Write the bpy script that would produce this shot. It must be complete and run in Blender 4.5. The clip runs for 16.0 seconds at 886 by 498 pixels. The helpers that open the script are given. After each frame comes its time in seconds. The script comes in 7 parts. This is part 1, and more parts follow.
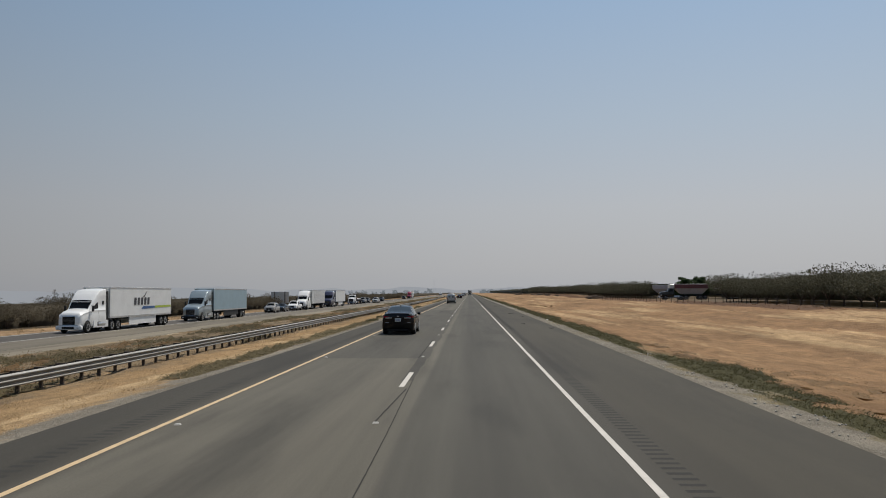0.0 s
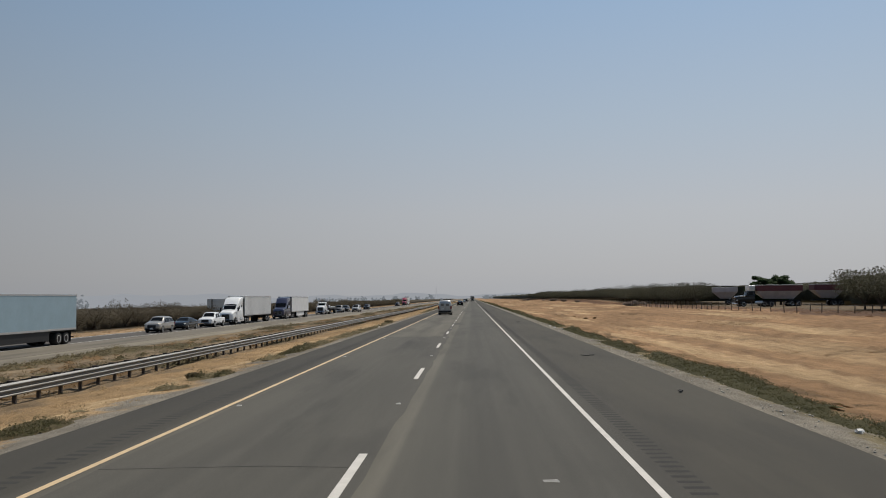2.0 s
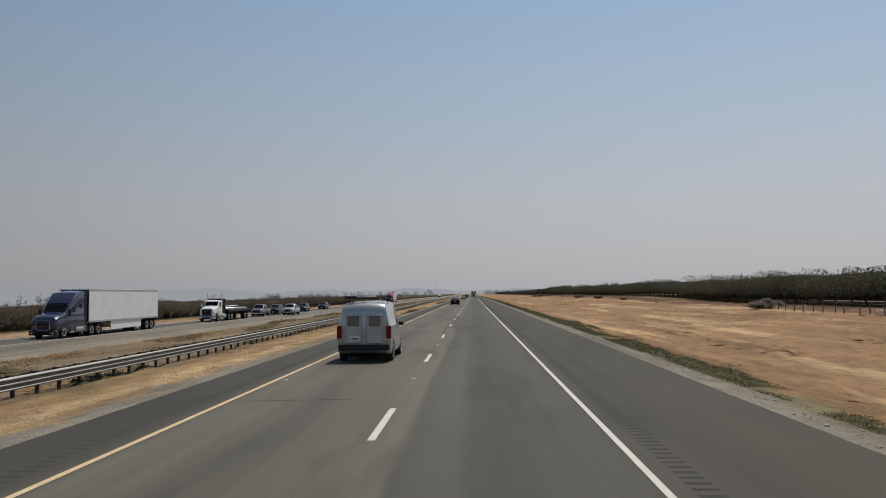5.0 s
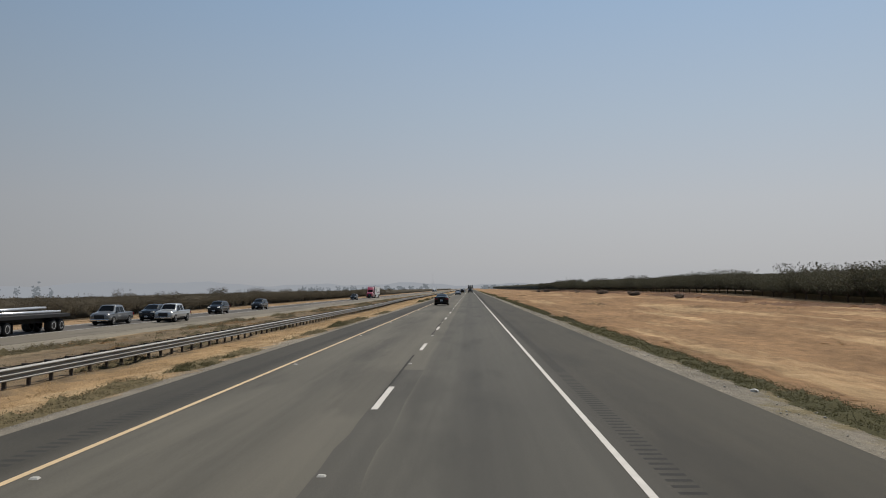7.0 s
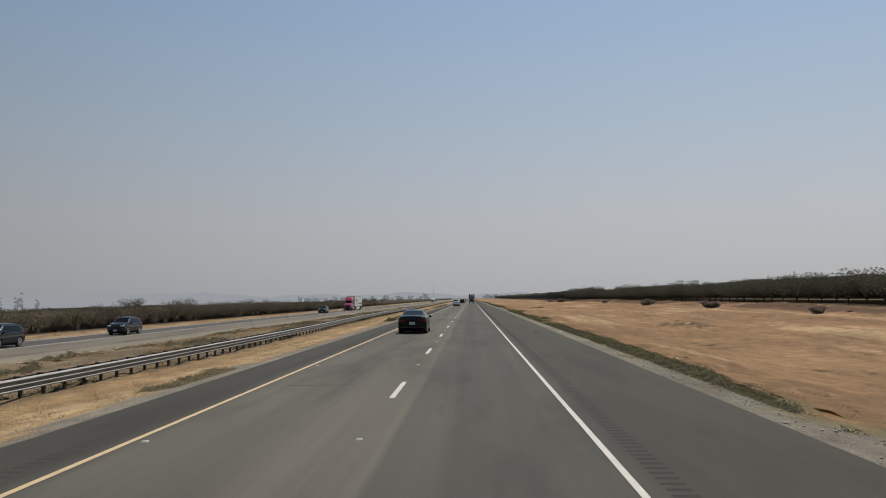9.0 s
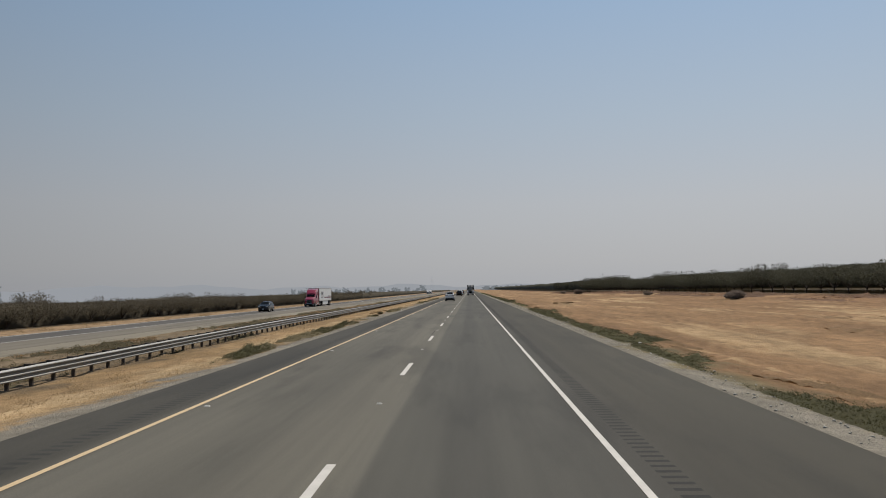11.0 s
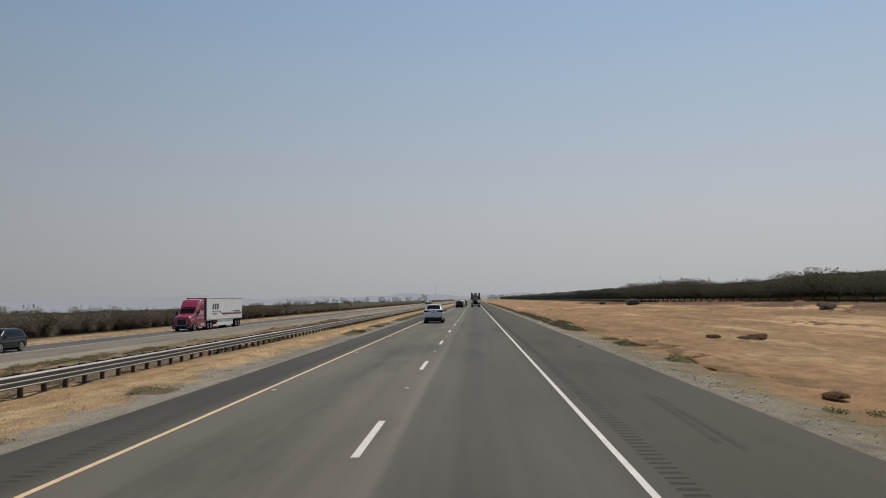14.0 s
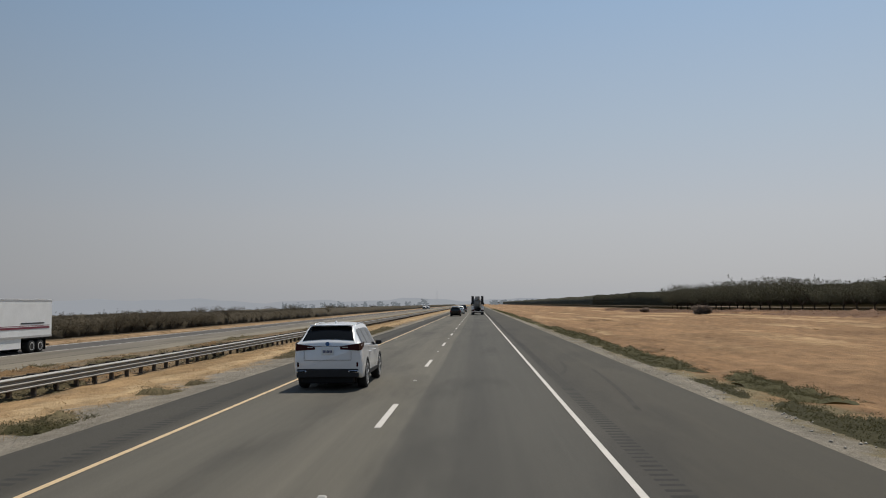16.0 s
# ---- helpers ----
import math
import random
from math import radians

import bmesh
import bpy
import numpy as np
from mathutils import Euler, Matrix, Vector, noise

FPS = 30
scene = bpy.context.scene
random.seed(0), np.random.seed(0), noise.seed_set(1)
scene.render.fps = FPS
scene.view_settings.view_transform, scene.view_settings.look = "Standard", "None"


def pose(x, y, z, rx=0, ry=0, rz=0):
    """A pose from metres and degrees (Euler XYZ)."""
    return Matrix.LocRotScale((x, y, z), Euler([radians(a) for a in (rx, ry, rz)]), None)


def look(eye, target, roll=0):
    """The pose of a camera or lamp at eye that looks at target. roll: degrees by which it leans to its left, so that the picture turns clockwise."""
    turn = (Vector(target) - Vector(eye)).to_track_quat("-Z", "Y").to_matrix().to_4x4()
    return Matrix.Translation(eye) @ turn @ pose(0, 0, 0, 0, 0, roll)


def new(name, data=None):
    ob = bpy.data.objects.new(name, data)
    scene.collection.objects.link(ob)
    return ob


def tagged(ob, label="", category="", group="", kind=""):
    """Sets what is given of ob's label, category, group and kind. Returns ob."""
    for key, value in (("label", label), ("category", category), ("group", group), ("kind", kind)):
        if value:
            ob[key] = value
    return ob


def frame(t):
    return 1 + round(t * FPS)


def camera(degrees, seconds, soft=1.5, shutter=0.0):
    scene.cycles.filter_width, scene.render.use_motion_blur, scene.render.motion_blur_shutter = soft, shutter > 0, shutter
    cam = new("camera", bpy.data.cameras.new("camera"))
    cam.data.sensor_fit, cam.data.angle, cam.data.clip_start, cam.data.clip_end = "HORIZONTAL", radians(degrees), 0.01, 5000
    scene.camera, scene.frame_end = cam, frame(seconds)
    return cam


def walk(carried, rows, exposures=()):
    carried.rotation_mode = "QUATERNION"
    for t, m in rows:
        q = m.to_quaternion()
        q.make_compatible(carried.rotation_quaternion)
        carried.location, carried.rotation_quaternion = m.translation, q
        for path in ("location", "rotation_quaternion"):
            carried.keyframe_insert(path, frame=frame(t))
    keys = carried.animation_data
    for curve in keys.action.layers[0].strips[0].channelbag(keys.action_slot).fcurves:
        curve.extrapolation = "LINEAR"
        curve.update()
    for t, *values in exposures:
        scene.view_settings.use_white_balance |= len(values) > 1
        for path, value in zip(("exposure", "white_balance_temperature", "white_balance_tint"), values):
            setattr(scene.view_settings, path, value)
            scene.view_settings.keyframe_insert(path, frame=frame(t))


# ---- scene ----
cam = camera(56.21, 16.0, soft=1.0)
walk(cam, [
    (0.0, pose(1.614, -5.086, 2.232, 92.993, 0.190, 1.806)),
    (0.5, pose(1.620, 8.958, 2.232, 93.293, 0.293, 1.955)),
    (1.0, pose(1.624, 22.784, 2.232, 93.188, 0.277, 1.877)),
    (1.5, pose(1.611, 36.508, 2.232, 92.827, 0.605, 1.961)),
    (2.0, pose(1.583, 49.992, 2.232, 93.400, 0.513, 1.979)),
    (2.5, pose(1.598, 63.797, 2.232, 92.988, 0.423, 1.888)),
    (3.0, pose(1.587, 77.662, 2.232, 93.233, 0.369, 2.133)),
    (3.5, pose(1.569, 91.458, 2.232, 93.332, 0.572, 2.197)),
    (4.0, pose(1.561, 105.376, 2.232, 92.984, 0.497, 2.014)),
    (6.5, pose(1.691, 175.706, 2.232, 93.268, 0.150, 2.156)),
    (7.0, pose(1.769, 189.479, 2.232, 92.699, 0.107, 1.846)),
    (7.5, pose(1.814, 203.250, 2.232, 93.277, 0.328, 1.908)),
    (8.0, pose(1.835, 217.161, 2.232, 93.074, 0.363, 1.803)),
    (8.5, pose(1.841, 230.936, 2.232, 92.942, 0.244, 1.708)),
    (9.0, pose(1.791, 244.677, 2.232, 93.371, 0.346, 1.936)),
    (11.5, pose(1.816, 313.948, 2.232, 92.727, 0.699, 1.890)),
    (12.0, pose(1.842, 327.812, 2.232, 93.420, 0.964, 2.222)),
    (12.5, pose(1.812, 341.607, 2.232, 93.297, 0.794, 2.145)),
    (13.0, pose(1.788, 355.452, 2.232, 92.897, 0.657, 2.128)),
    (13.5, pose(1.751, 369.290, 2.232, 93.072, 0.920, 2.276)),
    (14.0, pose(1.733, 383.140, 2.232, 93.453, 0.770, 2.162)),
    (14.5, pose(1.750, 396.928, 2.232, 93.196, 0.737, 2.048)),
    (15.0, pose(1.783, 410.785, 2.232, 93.224, 0.533, 2.273)),
    (15.5, pose(1.824, 424.575, 2.232, 93.376, 0.467, 2.323)),
    (16.0, pose(1.816, 438.375, 2.232, 93.786, 0.454, 2.298)),
])
# ---- end of the walk ----

# ---- world, sun ----
world = bpy.data.worlds.new("hazy_sky")
scene.world = world
world.use_nodes = True
wn, wl = world.node_tree.nodes, world.node_tree.links
wn.clear()
w_out = wn.new("ShaderNodeOutputWorld")
w_bg = wn.new("ShaderNodeBackground")
w_sky = wn.new("ShaderNodeTexSky")
w_sky.sky_type = 'NISHITA'
w_sky.sun_disc = False
SUN_DIR = Vector((0.24, 0.46, 1.0)).normalized()
w_sky.sun_elevation = math.asin(SUN_DIR.z)
w_sky.sun_rotation = math.atan2(SUN_DIR.x, SUN_DIR.y)
w_sky.air_density, w_sky.dust_density, w_sky.ozone_density = 1.0, 4.0, 1.0
w_gain = wn.new("ShaderNodeVectorMath")
w_gain.operation = 'SCALE'
w_gain.inputs["Scale"].default_value = 0.10
w_co = wn.new("ShaderNodeTexCoord")
w_sep = wn.new("ShaderNodeSeparateXYZ")
w_ramp = wn.new("ShaderNodeValToRGB")
w_mix = wn.new("ShaderNodeMix")
w_mix.data_type = 'RGBA'
w_mix.inputs[0].default_value = 0.9
# smoke haze: grey-beige at the horizon, clearing to blue overhead
stops = [(0.0, (0.372, 0.381, 0.402)), (0.03, (0.390, 0.397, 0.412)), (0.10, (0.388, 0.407, 0.436)), (0.20, (0.328, 0.395, 0.471)),
         (0.34, (0.250, 0.362, 0.510)), (0.55, (0.15, 0.235, 0.37)), (1.0, (0.10, 0.165, 0.28))]
el = w_ramp.color_ramp.elements
while len(el) < len(stops):
    el.new(0.5)
for e, (p, c) in zip(el, stops):
    e.position, e.color = p, (*c, 1)
wl.new(w_co.outputs["Generated"], w_sep.inputs[0])
wl.new(w_sep.outputs["Z"], w_ramp.inputs[0])
wl.new(w_sky.outputs[0], w_gain.inputs[0])
wl.new(w_gain.outputs[0], w_mix.inputs[6])
wl.new(w_ramp.outputs[0], w_mix.inputs[7])
# the smoke scatters light forward: brighter on the sun's side, dimmer away from it
w_dot = wn.new("ShaderNodeVectorMath")
w_dot.operation = 'DOT_PRODUCT'
w_dot.inputs[1].default_value = Vector((SUN_DIR.x, SUN_DIR.y, 0)).normalized()
w_glow = wn.new("ShaderNodeMapRange")
for key_, value_ in (("From Min", 0.42), ("From Max", 1.0), ("To Min", 0.79), ("To Max", 1.20)):
    w_glow.inputs[key_].default_value = value_
w_gl = wn.new("ShaderNodeVectorMath")
w_gl.operation = 'SCALE'
wl.new(w_co.outputs["Generated"], w_dot.inputs[0])
wl.new(w_dot.outputs["Value"], w_glow.inputs["Value"])
wl.new(w_mix.outputs[2], w_gl.inputs[0])
wl.new(w_glow.outputs[0], w_gl.inputs["Scale"])
wl.new(w_gl.outputs[0], w_bg.inputs["Color"])
w_bg.inputs["Strength"].default_value = 1.0
wl.new(w_bg.outputs[0], w_out.inputs[0])

sun_lamp = bpy.data.lights.new("sun", 'SUN')
sun_lamp.energy, sun_lamp.angle, sun_lamp.color = 4.0, radians(0.8), (1.0, 0.93, 0.82)
sun_ob = new("sun", sun_lamp)
sun_ob.matrix_world = look((60, 200, 300), Vector((60, 200, 300)) - SUN_DIR)


# ---- materials ----
def nodes_of(name):
    m = bpy.data.materials.new(name)
    m.use_nodes = True
    nt = m.node_tree
    return m, nt, nt.nodes["Principled BSDF"]


def mat(name, color, rough=0.6, metal=0.0, var=0.15, scale=6.0, bump=0.0, bump_scale=None, coat=0.0, per_object=0.0, spec=0.5):
    """A surface with grain at two scales."""
    m, nt, b = nodes_of(name)
    n, l = nt.nodes, nt.links
    co = n.new("ShaderNodeTexCoord")
    n1, n2 = n.new("ShaderNodeTexNoise"), n.new("ShaderNodeTexNoise")
    n1.inputs["Scale"].default_value, n1.inputs["Detail"].default_value = scale, 4
    n2.inputs["Scale"].default_value, n2.inputs["Detail"].default_value = scale * 7.3, 3
    l.new(co.outputs["Object"], n1.inputs["Vector"])
    l.new(co.outputs["Object"], n2.inputs["Vector"])
    add = n.new("ShaderNodeMath")
    add.operation = 'MULTIPLY_ADD'
    add.inputs[1].default_value = 0.5
    l.new(n2.outputs["Fac"], add.inputs[0])
    l.new(n1.outputs["Fac"], add.inputs[2])
    val = n.new("ShaderNodeMapRange")
    val.inputs["From Min"].default_value, val.inputs["From Max"].default_value = 0.4, 1.1
    val.inputs["To Min"].default_value, val.inputs["To Max"].default_value = 1 - var, 1 + var
    l.new(add.outputs[0], val.inputs["Value"])
    src = val.outputs[0]
    if per_object:
        oi = n.new("ShaderNodeObjectInfo")
        mr = n.new("ShaderNodeMapRange")
        mr.inputs["To Min"].default_value, mr.inputs["To Max"].default_value = 1 - per_object, 1 + per_object
        l.new(oi.outputs["Random"], mr.inputs["Value"])
        mu = n.new("ShaderNodeMath")
        mu.operation = 'MULTIPLY'
        l.new(src, mu.inputs[0])
        l.new(mr.outputs[0], mu.inputs[1])
        src = mu.outputs[0]
    vm = n.new("ShaderNodeVectorMath")
    vm.operation = 'SCALE'
    vm.inputs[0].default_value = color
    l.new(src, vm.inputs["Scale"])
    l.new(vm.outputs[0], b.inputs["Base Color"])
    b.inputs["Roughness"].default_value, b.inputs["Metallic"].default_value = rough, metal
    b.inputs["Specular IOR Level"].default_value = spec
    if coat:
        b.inputs["Coat Weight"].default_value, b.inputs["Coat Roughness"].default_value = coat, 0.05
    if bump:
        bp = n.new("ShaderNodeBump")
        bp.inputs["Strength"].default_value, bp.inputs["Distance"].default_value = bump, 0.02
        nb = n.new("ShaderNodeTexNoise")
        nb.inputs["Scale"].default_value, nb.inputs["Detail"].default_value = bump_scale or scale * 10, 4
        l.new(co.outputs["Object"], nb.inputs["Vector"])
        l.new(nb.outputs["Fac"], bp.inputs["Height"])
        l.new(bp.outputs[0], b.inputs["Normal"])
    return m


def leaf_mat(name, color, var=0.35, rough=0.7, per_object=0.15, grain=9.0, mottle=0.20):
    """Leaves: each blade its own shade, a little light through it."""
    m, nt, b = nodes_of(name)
    n, l = nt.nodes, nt.links
    geo, oi = n.new("ShaderNodeNewGeometry"), n.new("ShaderNodeObjectInfo")
    a, c = n.new("ShaderNodeMapRange"), n.new("ShaderNodeMapRange")
    a.inputs["To Min"].default_value, a.inputs["To Max"].default_value = 1 - var, 1 + var
    c.inputs["To Min"].default_value, c.inputs["To Max"].default_value = 1 - per_object, 1 + per_object
    l.new(geo.outputs["Random Per Island"], a.inputs["Value"])
    l.new(oi.outputs["Random"], c.inputs["Value"])
    mu = n.new("ShaderNodeMath")
    mu.operation = 'MULTIPLY'
    l.new(a.outputs[0], mu.inputs[0])
    l.new(c.outputs[0], mu.inputs[1])
    vm = n.new("ShaderNodeVectorMath")
    vm.operation = 'SCALE'
    vm.inputs[0].default_value = color
    tx, gr = n.new("ShaderNodeTexNoise"), n.new("ShaderNodeMapRange")
    tc = n.new("ShaderNodeTexCoord")
    l.new(tc.outputs["Object"], tx.inputs["Vector"])
    tx.inputs["Scale"].default_value, tx.inputs["Detail"].default_value, tx.inputs["Roughness"].default_value = grain, 4, 0.65
    gr.inputs["From Min"].default_value, gr.inputs["From Max"].default_value = 0.3, 0.7
    gr.inputs["To Min"].default_value, gr.inputs["To Max"].default_value = 1 - mottle, 1 + mottle
    l.new(tx.outputs["Fac"], gr.inputs["Value"])
    mg = n.new("ShaderNodeMath")
    mg.operation = 'MULTIPLY'
    l.new(mu.outputs[0], mg.inputs[0])
    l.new(gr.outputs[0], mg.inputs[1])
    l.new(mg.outputs[0], vm.inputs["Scale"])
    l.new(vm.outputs[0], b.inputs["Base Color"])
    b.inputs["Roughness"].default_value = rough
    b.inputs["Specular IOR Level"].default_value = 0.1
    # normals bent towards the crown's upward side, and a share of light passed through
    up, nm = n.new("ShaderNodeVectorMath"), n.new("ShaderNodeVectorMath")
    up.operation, nm.operation = 'MULTIPLY_ADD', 'NORMALIZE'
    up.inputs[1].default_value, up.inputs[2].default_value = (0.5, 0.5, 0.5), (0, 0, 0.55)
    l.new(geo.outputs["Normal"], up.inputs[0])
    l.new(up.outputs[0], nm.inputs[0])
    l.new(nm.outputs[0], b.inputs["Normal"])
    tr, ms = n.new("ShaderNodeBsdfTranslucent"), n.new("ShaderNodeMixShader")
    l.new(vm.outputs[0], tr.inputs["Color"])
    ms.inputs[0].default_value = 0.4
    l.new(b.outputs[0], ms.inputs[1])
    l.new(tr.outputs[0], ms.inputs[2])
    l.new(ms.outputs[0], n["Material Output"].inputs["Surface"])
    return m


def bands(nt, x_out, stops, lo, hi, tone=(1, 1, 1)):
    """A colour ramp across the road, from metres."""
    n, l = nt.nodes, nt.links
    mr = n.new("ShaderNodeMapRange")
    mr.inputs["From Min"].default_value, mr.inputs["From Max"].default_value = lo, hi
    l.new(x_out, mr.inputs["Value"])
    r = n.new("ShaderNodeValToRGB")
    e = r.color_ramp.elements
    while len(e) < len(stops):
        e.new(0.5)
    for s, (x, c) in zip(e, stops):
        s.position, s.color = (x - lo) / (hi - lo), (c[0] * tone[0], c[1] * tone[1], c[2] * tone[2], 1)
    l.new(mr.outputs[0], r.inputs[0])
    return r.outputs[0]


def noise_node(nt, vec, scale, detail=4, rough=0.55, stretch=None):
    n, l = nt.nodes, nt.links
    t = n.new("ShaderNodeTexNoise")
    t.inputs["Scale"].default_value, t.inputs["Detail"].default_value, t.inputs["Roughness"].default_value = scale, detail, rough
    if stretch:
        mp = n.new("ShaderNodeMapping")
        mp.inputs["Scale"].default_value = stretch
        l.new(vec, mp.inputs["Vector"])
        vec = mp.outputs[0]
    l.new(vec, t.inputs["Vector"])
    return t.outputs["Fac"]


def mathn(nt, op, a, b, c=None):
    n, l = nt.nodes, nt.links
    t = n.new("ShaderNodeMath")
    t.operation = op
    for i, v in enumerate((a, b, c)):
        if v is None:
            continue
        if isinstance(v, (int, float)):
            t.inputs[i].default_value = v
        else:
            l.new(v, t.inputs[i])
    return t.outputs[0]


def remap(nt, v, a, b, c, d):
    n, l = nt.nodes, nt.links
    t = n.new("ShaderNodeMapRange")
    for k, x in zip(("From Min", "From Max", "To Min", "To Max"), (a, b, c, d)):
        t.inputs[k].default_value = x
    l.new(v, t.inputs["Value"])
    return t.outputs[0]


def scaled(nt, col, fac):
    n, l = nt.nodes, nt.links
    t = n.new("ShaderNodeVectorMath")
    t.operation = 'SCALE'
    l.new(col, t.inputs[0])
    l.new(fac, t.inputs["Scale"])
    return t.outputs[0]


def bump_into(nt, b, height, strength, dist):
    n, l = nt.nodes, nt.links
    t = n.new("ShaderNodeBump")
    t.inputs["Strength"].default_value, t.inputs["Distance"].default_value = strength, dist
    l.new(height, t.inputs["Height"])
    l.new(t.outputs[0], b.inputs["Normal"])


def road_mat(name, stops, lo, hi, blotch=0.22, streak=0.20):
    """Worn asphalt: tone by lane, long wheel streaks, blotches and stone grain."""
    m, nt, b = nodes_of(name)
    n, l = nt.nodes, nt.links
    co = n.new("ShaderNodeTexCoord").outputs["Object"]
    sep = n.new("ShaderNodeSeparateXYZ")
    l.new(co, sep.inputs[0])
    wob = remap(nt, noise_node(nt, co, 1.0, 3, stretch=(0.4, 0.05, 1)), 0.3, 0.7, -0.05, 0.05)
    col = bands(nt, mathn(nt, 'ADD', sep.outputs["X"], wob), stops, lo, hi, (0.525, 0.498, 0.432))
    f1 = remap(nt, noise_node(nt, co, 1.0, 4, stretch=(1.1, 0.02, 1)), 0.3, 0.7, 1 - streak, 1 + streak)
    f2 = remap(nt, noise_node(nt, co, 1.0, 5, stretch=(0.25, 0.06, 1)), 0.3, 0.7, 1 - blotch, 1 + blotch)
    f3 = remap(nt, noise_node(nt, co, 38.0, 3), 0.3, 0.7, 0.86, 1.14)
    f4 = remap(nt, noise_node(nt, co, 1.0, 4, 0.6, stretch=(0.5, 0.075, 1)), 0.52, 0.62, 1.06, 0.79)
    f5 = remap(nt, noise_node(nt, co, 1.0, 4, 0.6, stretch=(4.5, 0.07, 1)), 0.3, 0.7, 0.92, 1.08)
    f = mathn(nt, 'MULTIPLY', mathn(nt, 'MULTIPLY', f1, f2), mathn(nt, 'MULTIPLY', mathn(nt, 'MULTIPLY', f3, f5), f4))
    # oil drips gathered along one wheel track of the passing lane
    near = remap(nt, mathn(nt, 'ABSOLUTE', mathn(nt, 'ADD', sep.outputs["X"], 1.7), 0.0), 0.15, 0.75, 1.0, 0.0)
    drip = remap(nt, noise_node(nt, co, 1.0, 5, 0.6, stretch=(0.9, 0.09, 1)), 0.46, 0.62, 0.0, 0.24)
    f = mathn(nt, 'MULTIPLY', f, mathn(nt, 'SUBTRACT', 1.0, mathn(nt, 'MULTIPLY', near, drip)))
    l.new(scaled(nt, col, f), b.inputs["Base Color"])
    b.inputs["Roughness"].default_value = 0.85
    b.inputs["Specular IOR Level"].default_value = 0.35
    bump_into(nt, b, noise_node(nt, co, 55.0, 3), 0.35, 0.01)
    return m


M_ROAD = road_mat("worn_asphalt", [
    (-5.6, (0.0612, 0.0576, 0.0495)), (-3.9, (0.0650, 0.0615, 0.0530)), (-3.4, (0.1602, 0.1548, 0.1415)), (-2.6, (0.1631, 0.1574, 0.1432)),
    (-1.9, (0.1417, 0.1368, 0.1247)), (-1.4, (0.1439, 0.1391, 0.1269)), (-0.9, (0.1672, 0.1603, 0.1455)), (0.24, (0.1690, 0.1630, 0.1470)), (0.34, (0.178, 0.172, 0.157)), (0.46, (0.178, 0.172, 0.157)), (0.56, (0.1150, 0.1130, 0.1053)), (1.30, (0.1150, 0.1138, 0.1075)),
    (1.52, (0.0898, 0.0888, 0.0842)), (1.95, (0.0850, 0.0842, 0.0805)), (2.25, (0.0985, 0.0975, 0.0925)), (3.3, (0.0995, 0.0980, 0.0925)), (3.75, (0.0870, 0.0845, 0.0780)),
    (4.6, (0.0640, 0.0591, 0.0475)), (5.6, (0.0690, 0.0633, 0.0495)), (7.3, (0.0740, 0.0676, 0.0520))], -5.6, 7.4, 0.14, 0.13)
M_ROAD_DARK = road_mat("resurfaced_asphalt", [
    (-3.5, (0.122, 0.119, 0.110)), (-2.0, (0.104, 0.102, 0.096)), (-1.0, (0.108, 0.106, 0.099)), (0.0, (0.104, 0.102, 0.096)), (0.6, (0.108, 0.106, 0.10))], -5.6, 7.4, 0.12, 0.12)
M_ROAD_SEAM = road_mat("tarred_seam", [(-1.0, (0.080, 0.0785, 0.074)), (1.0, (0.084, 0.082, 0.077))], -5.6, 7.4, 0.15, 0.1)
M_ROAD_OPP = road_mat("opposite_asphalt", [
    (-37.97, (0.24, 0.215, 0.185)), (-36.95, (0.21, 0.19, 0.17)), (-36.6, (0.122, 0.115, 0.118)), (-32.25, (0.122, 0.115, 0.118)),
    (-32.0, (0.240, 0.221, 0.195)), (-27.4, (0.232, 0.213, 0.187)), (-27.25, (0.325, 0.300, 0.255)), (-24.4, (0.335, 0.305, 0.256))], -37.97, -24.4, 0.12, 0.12)


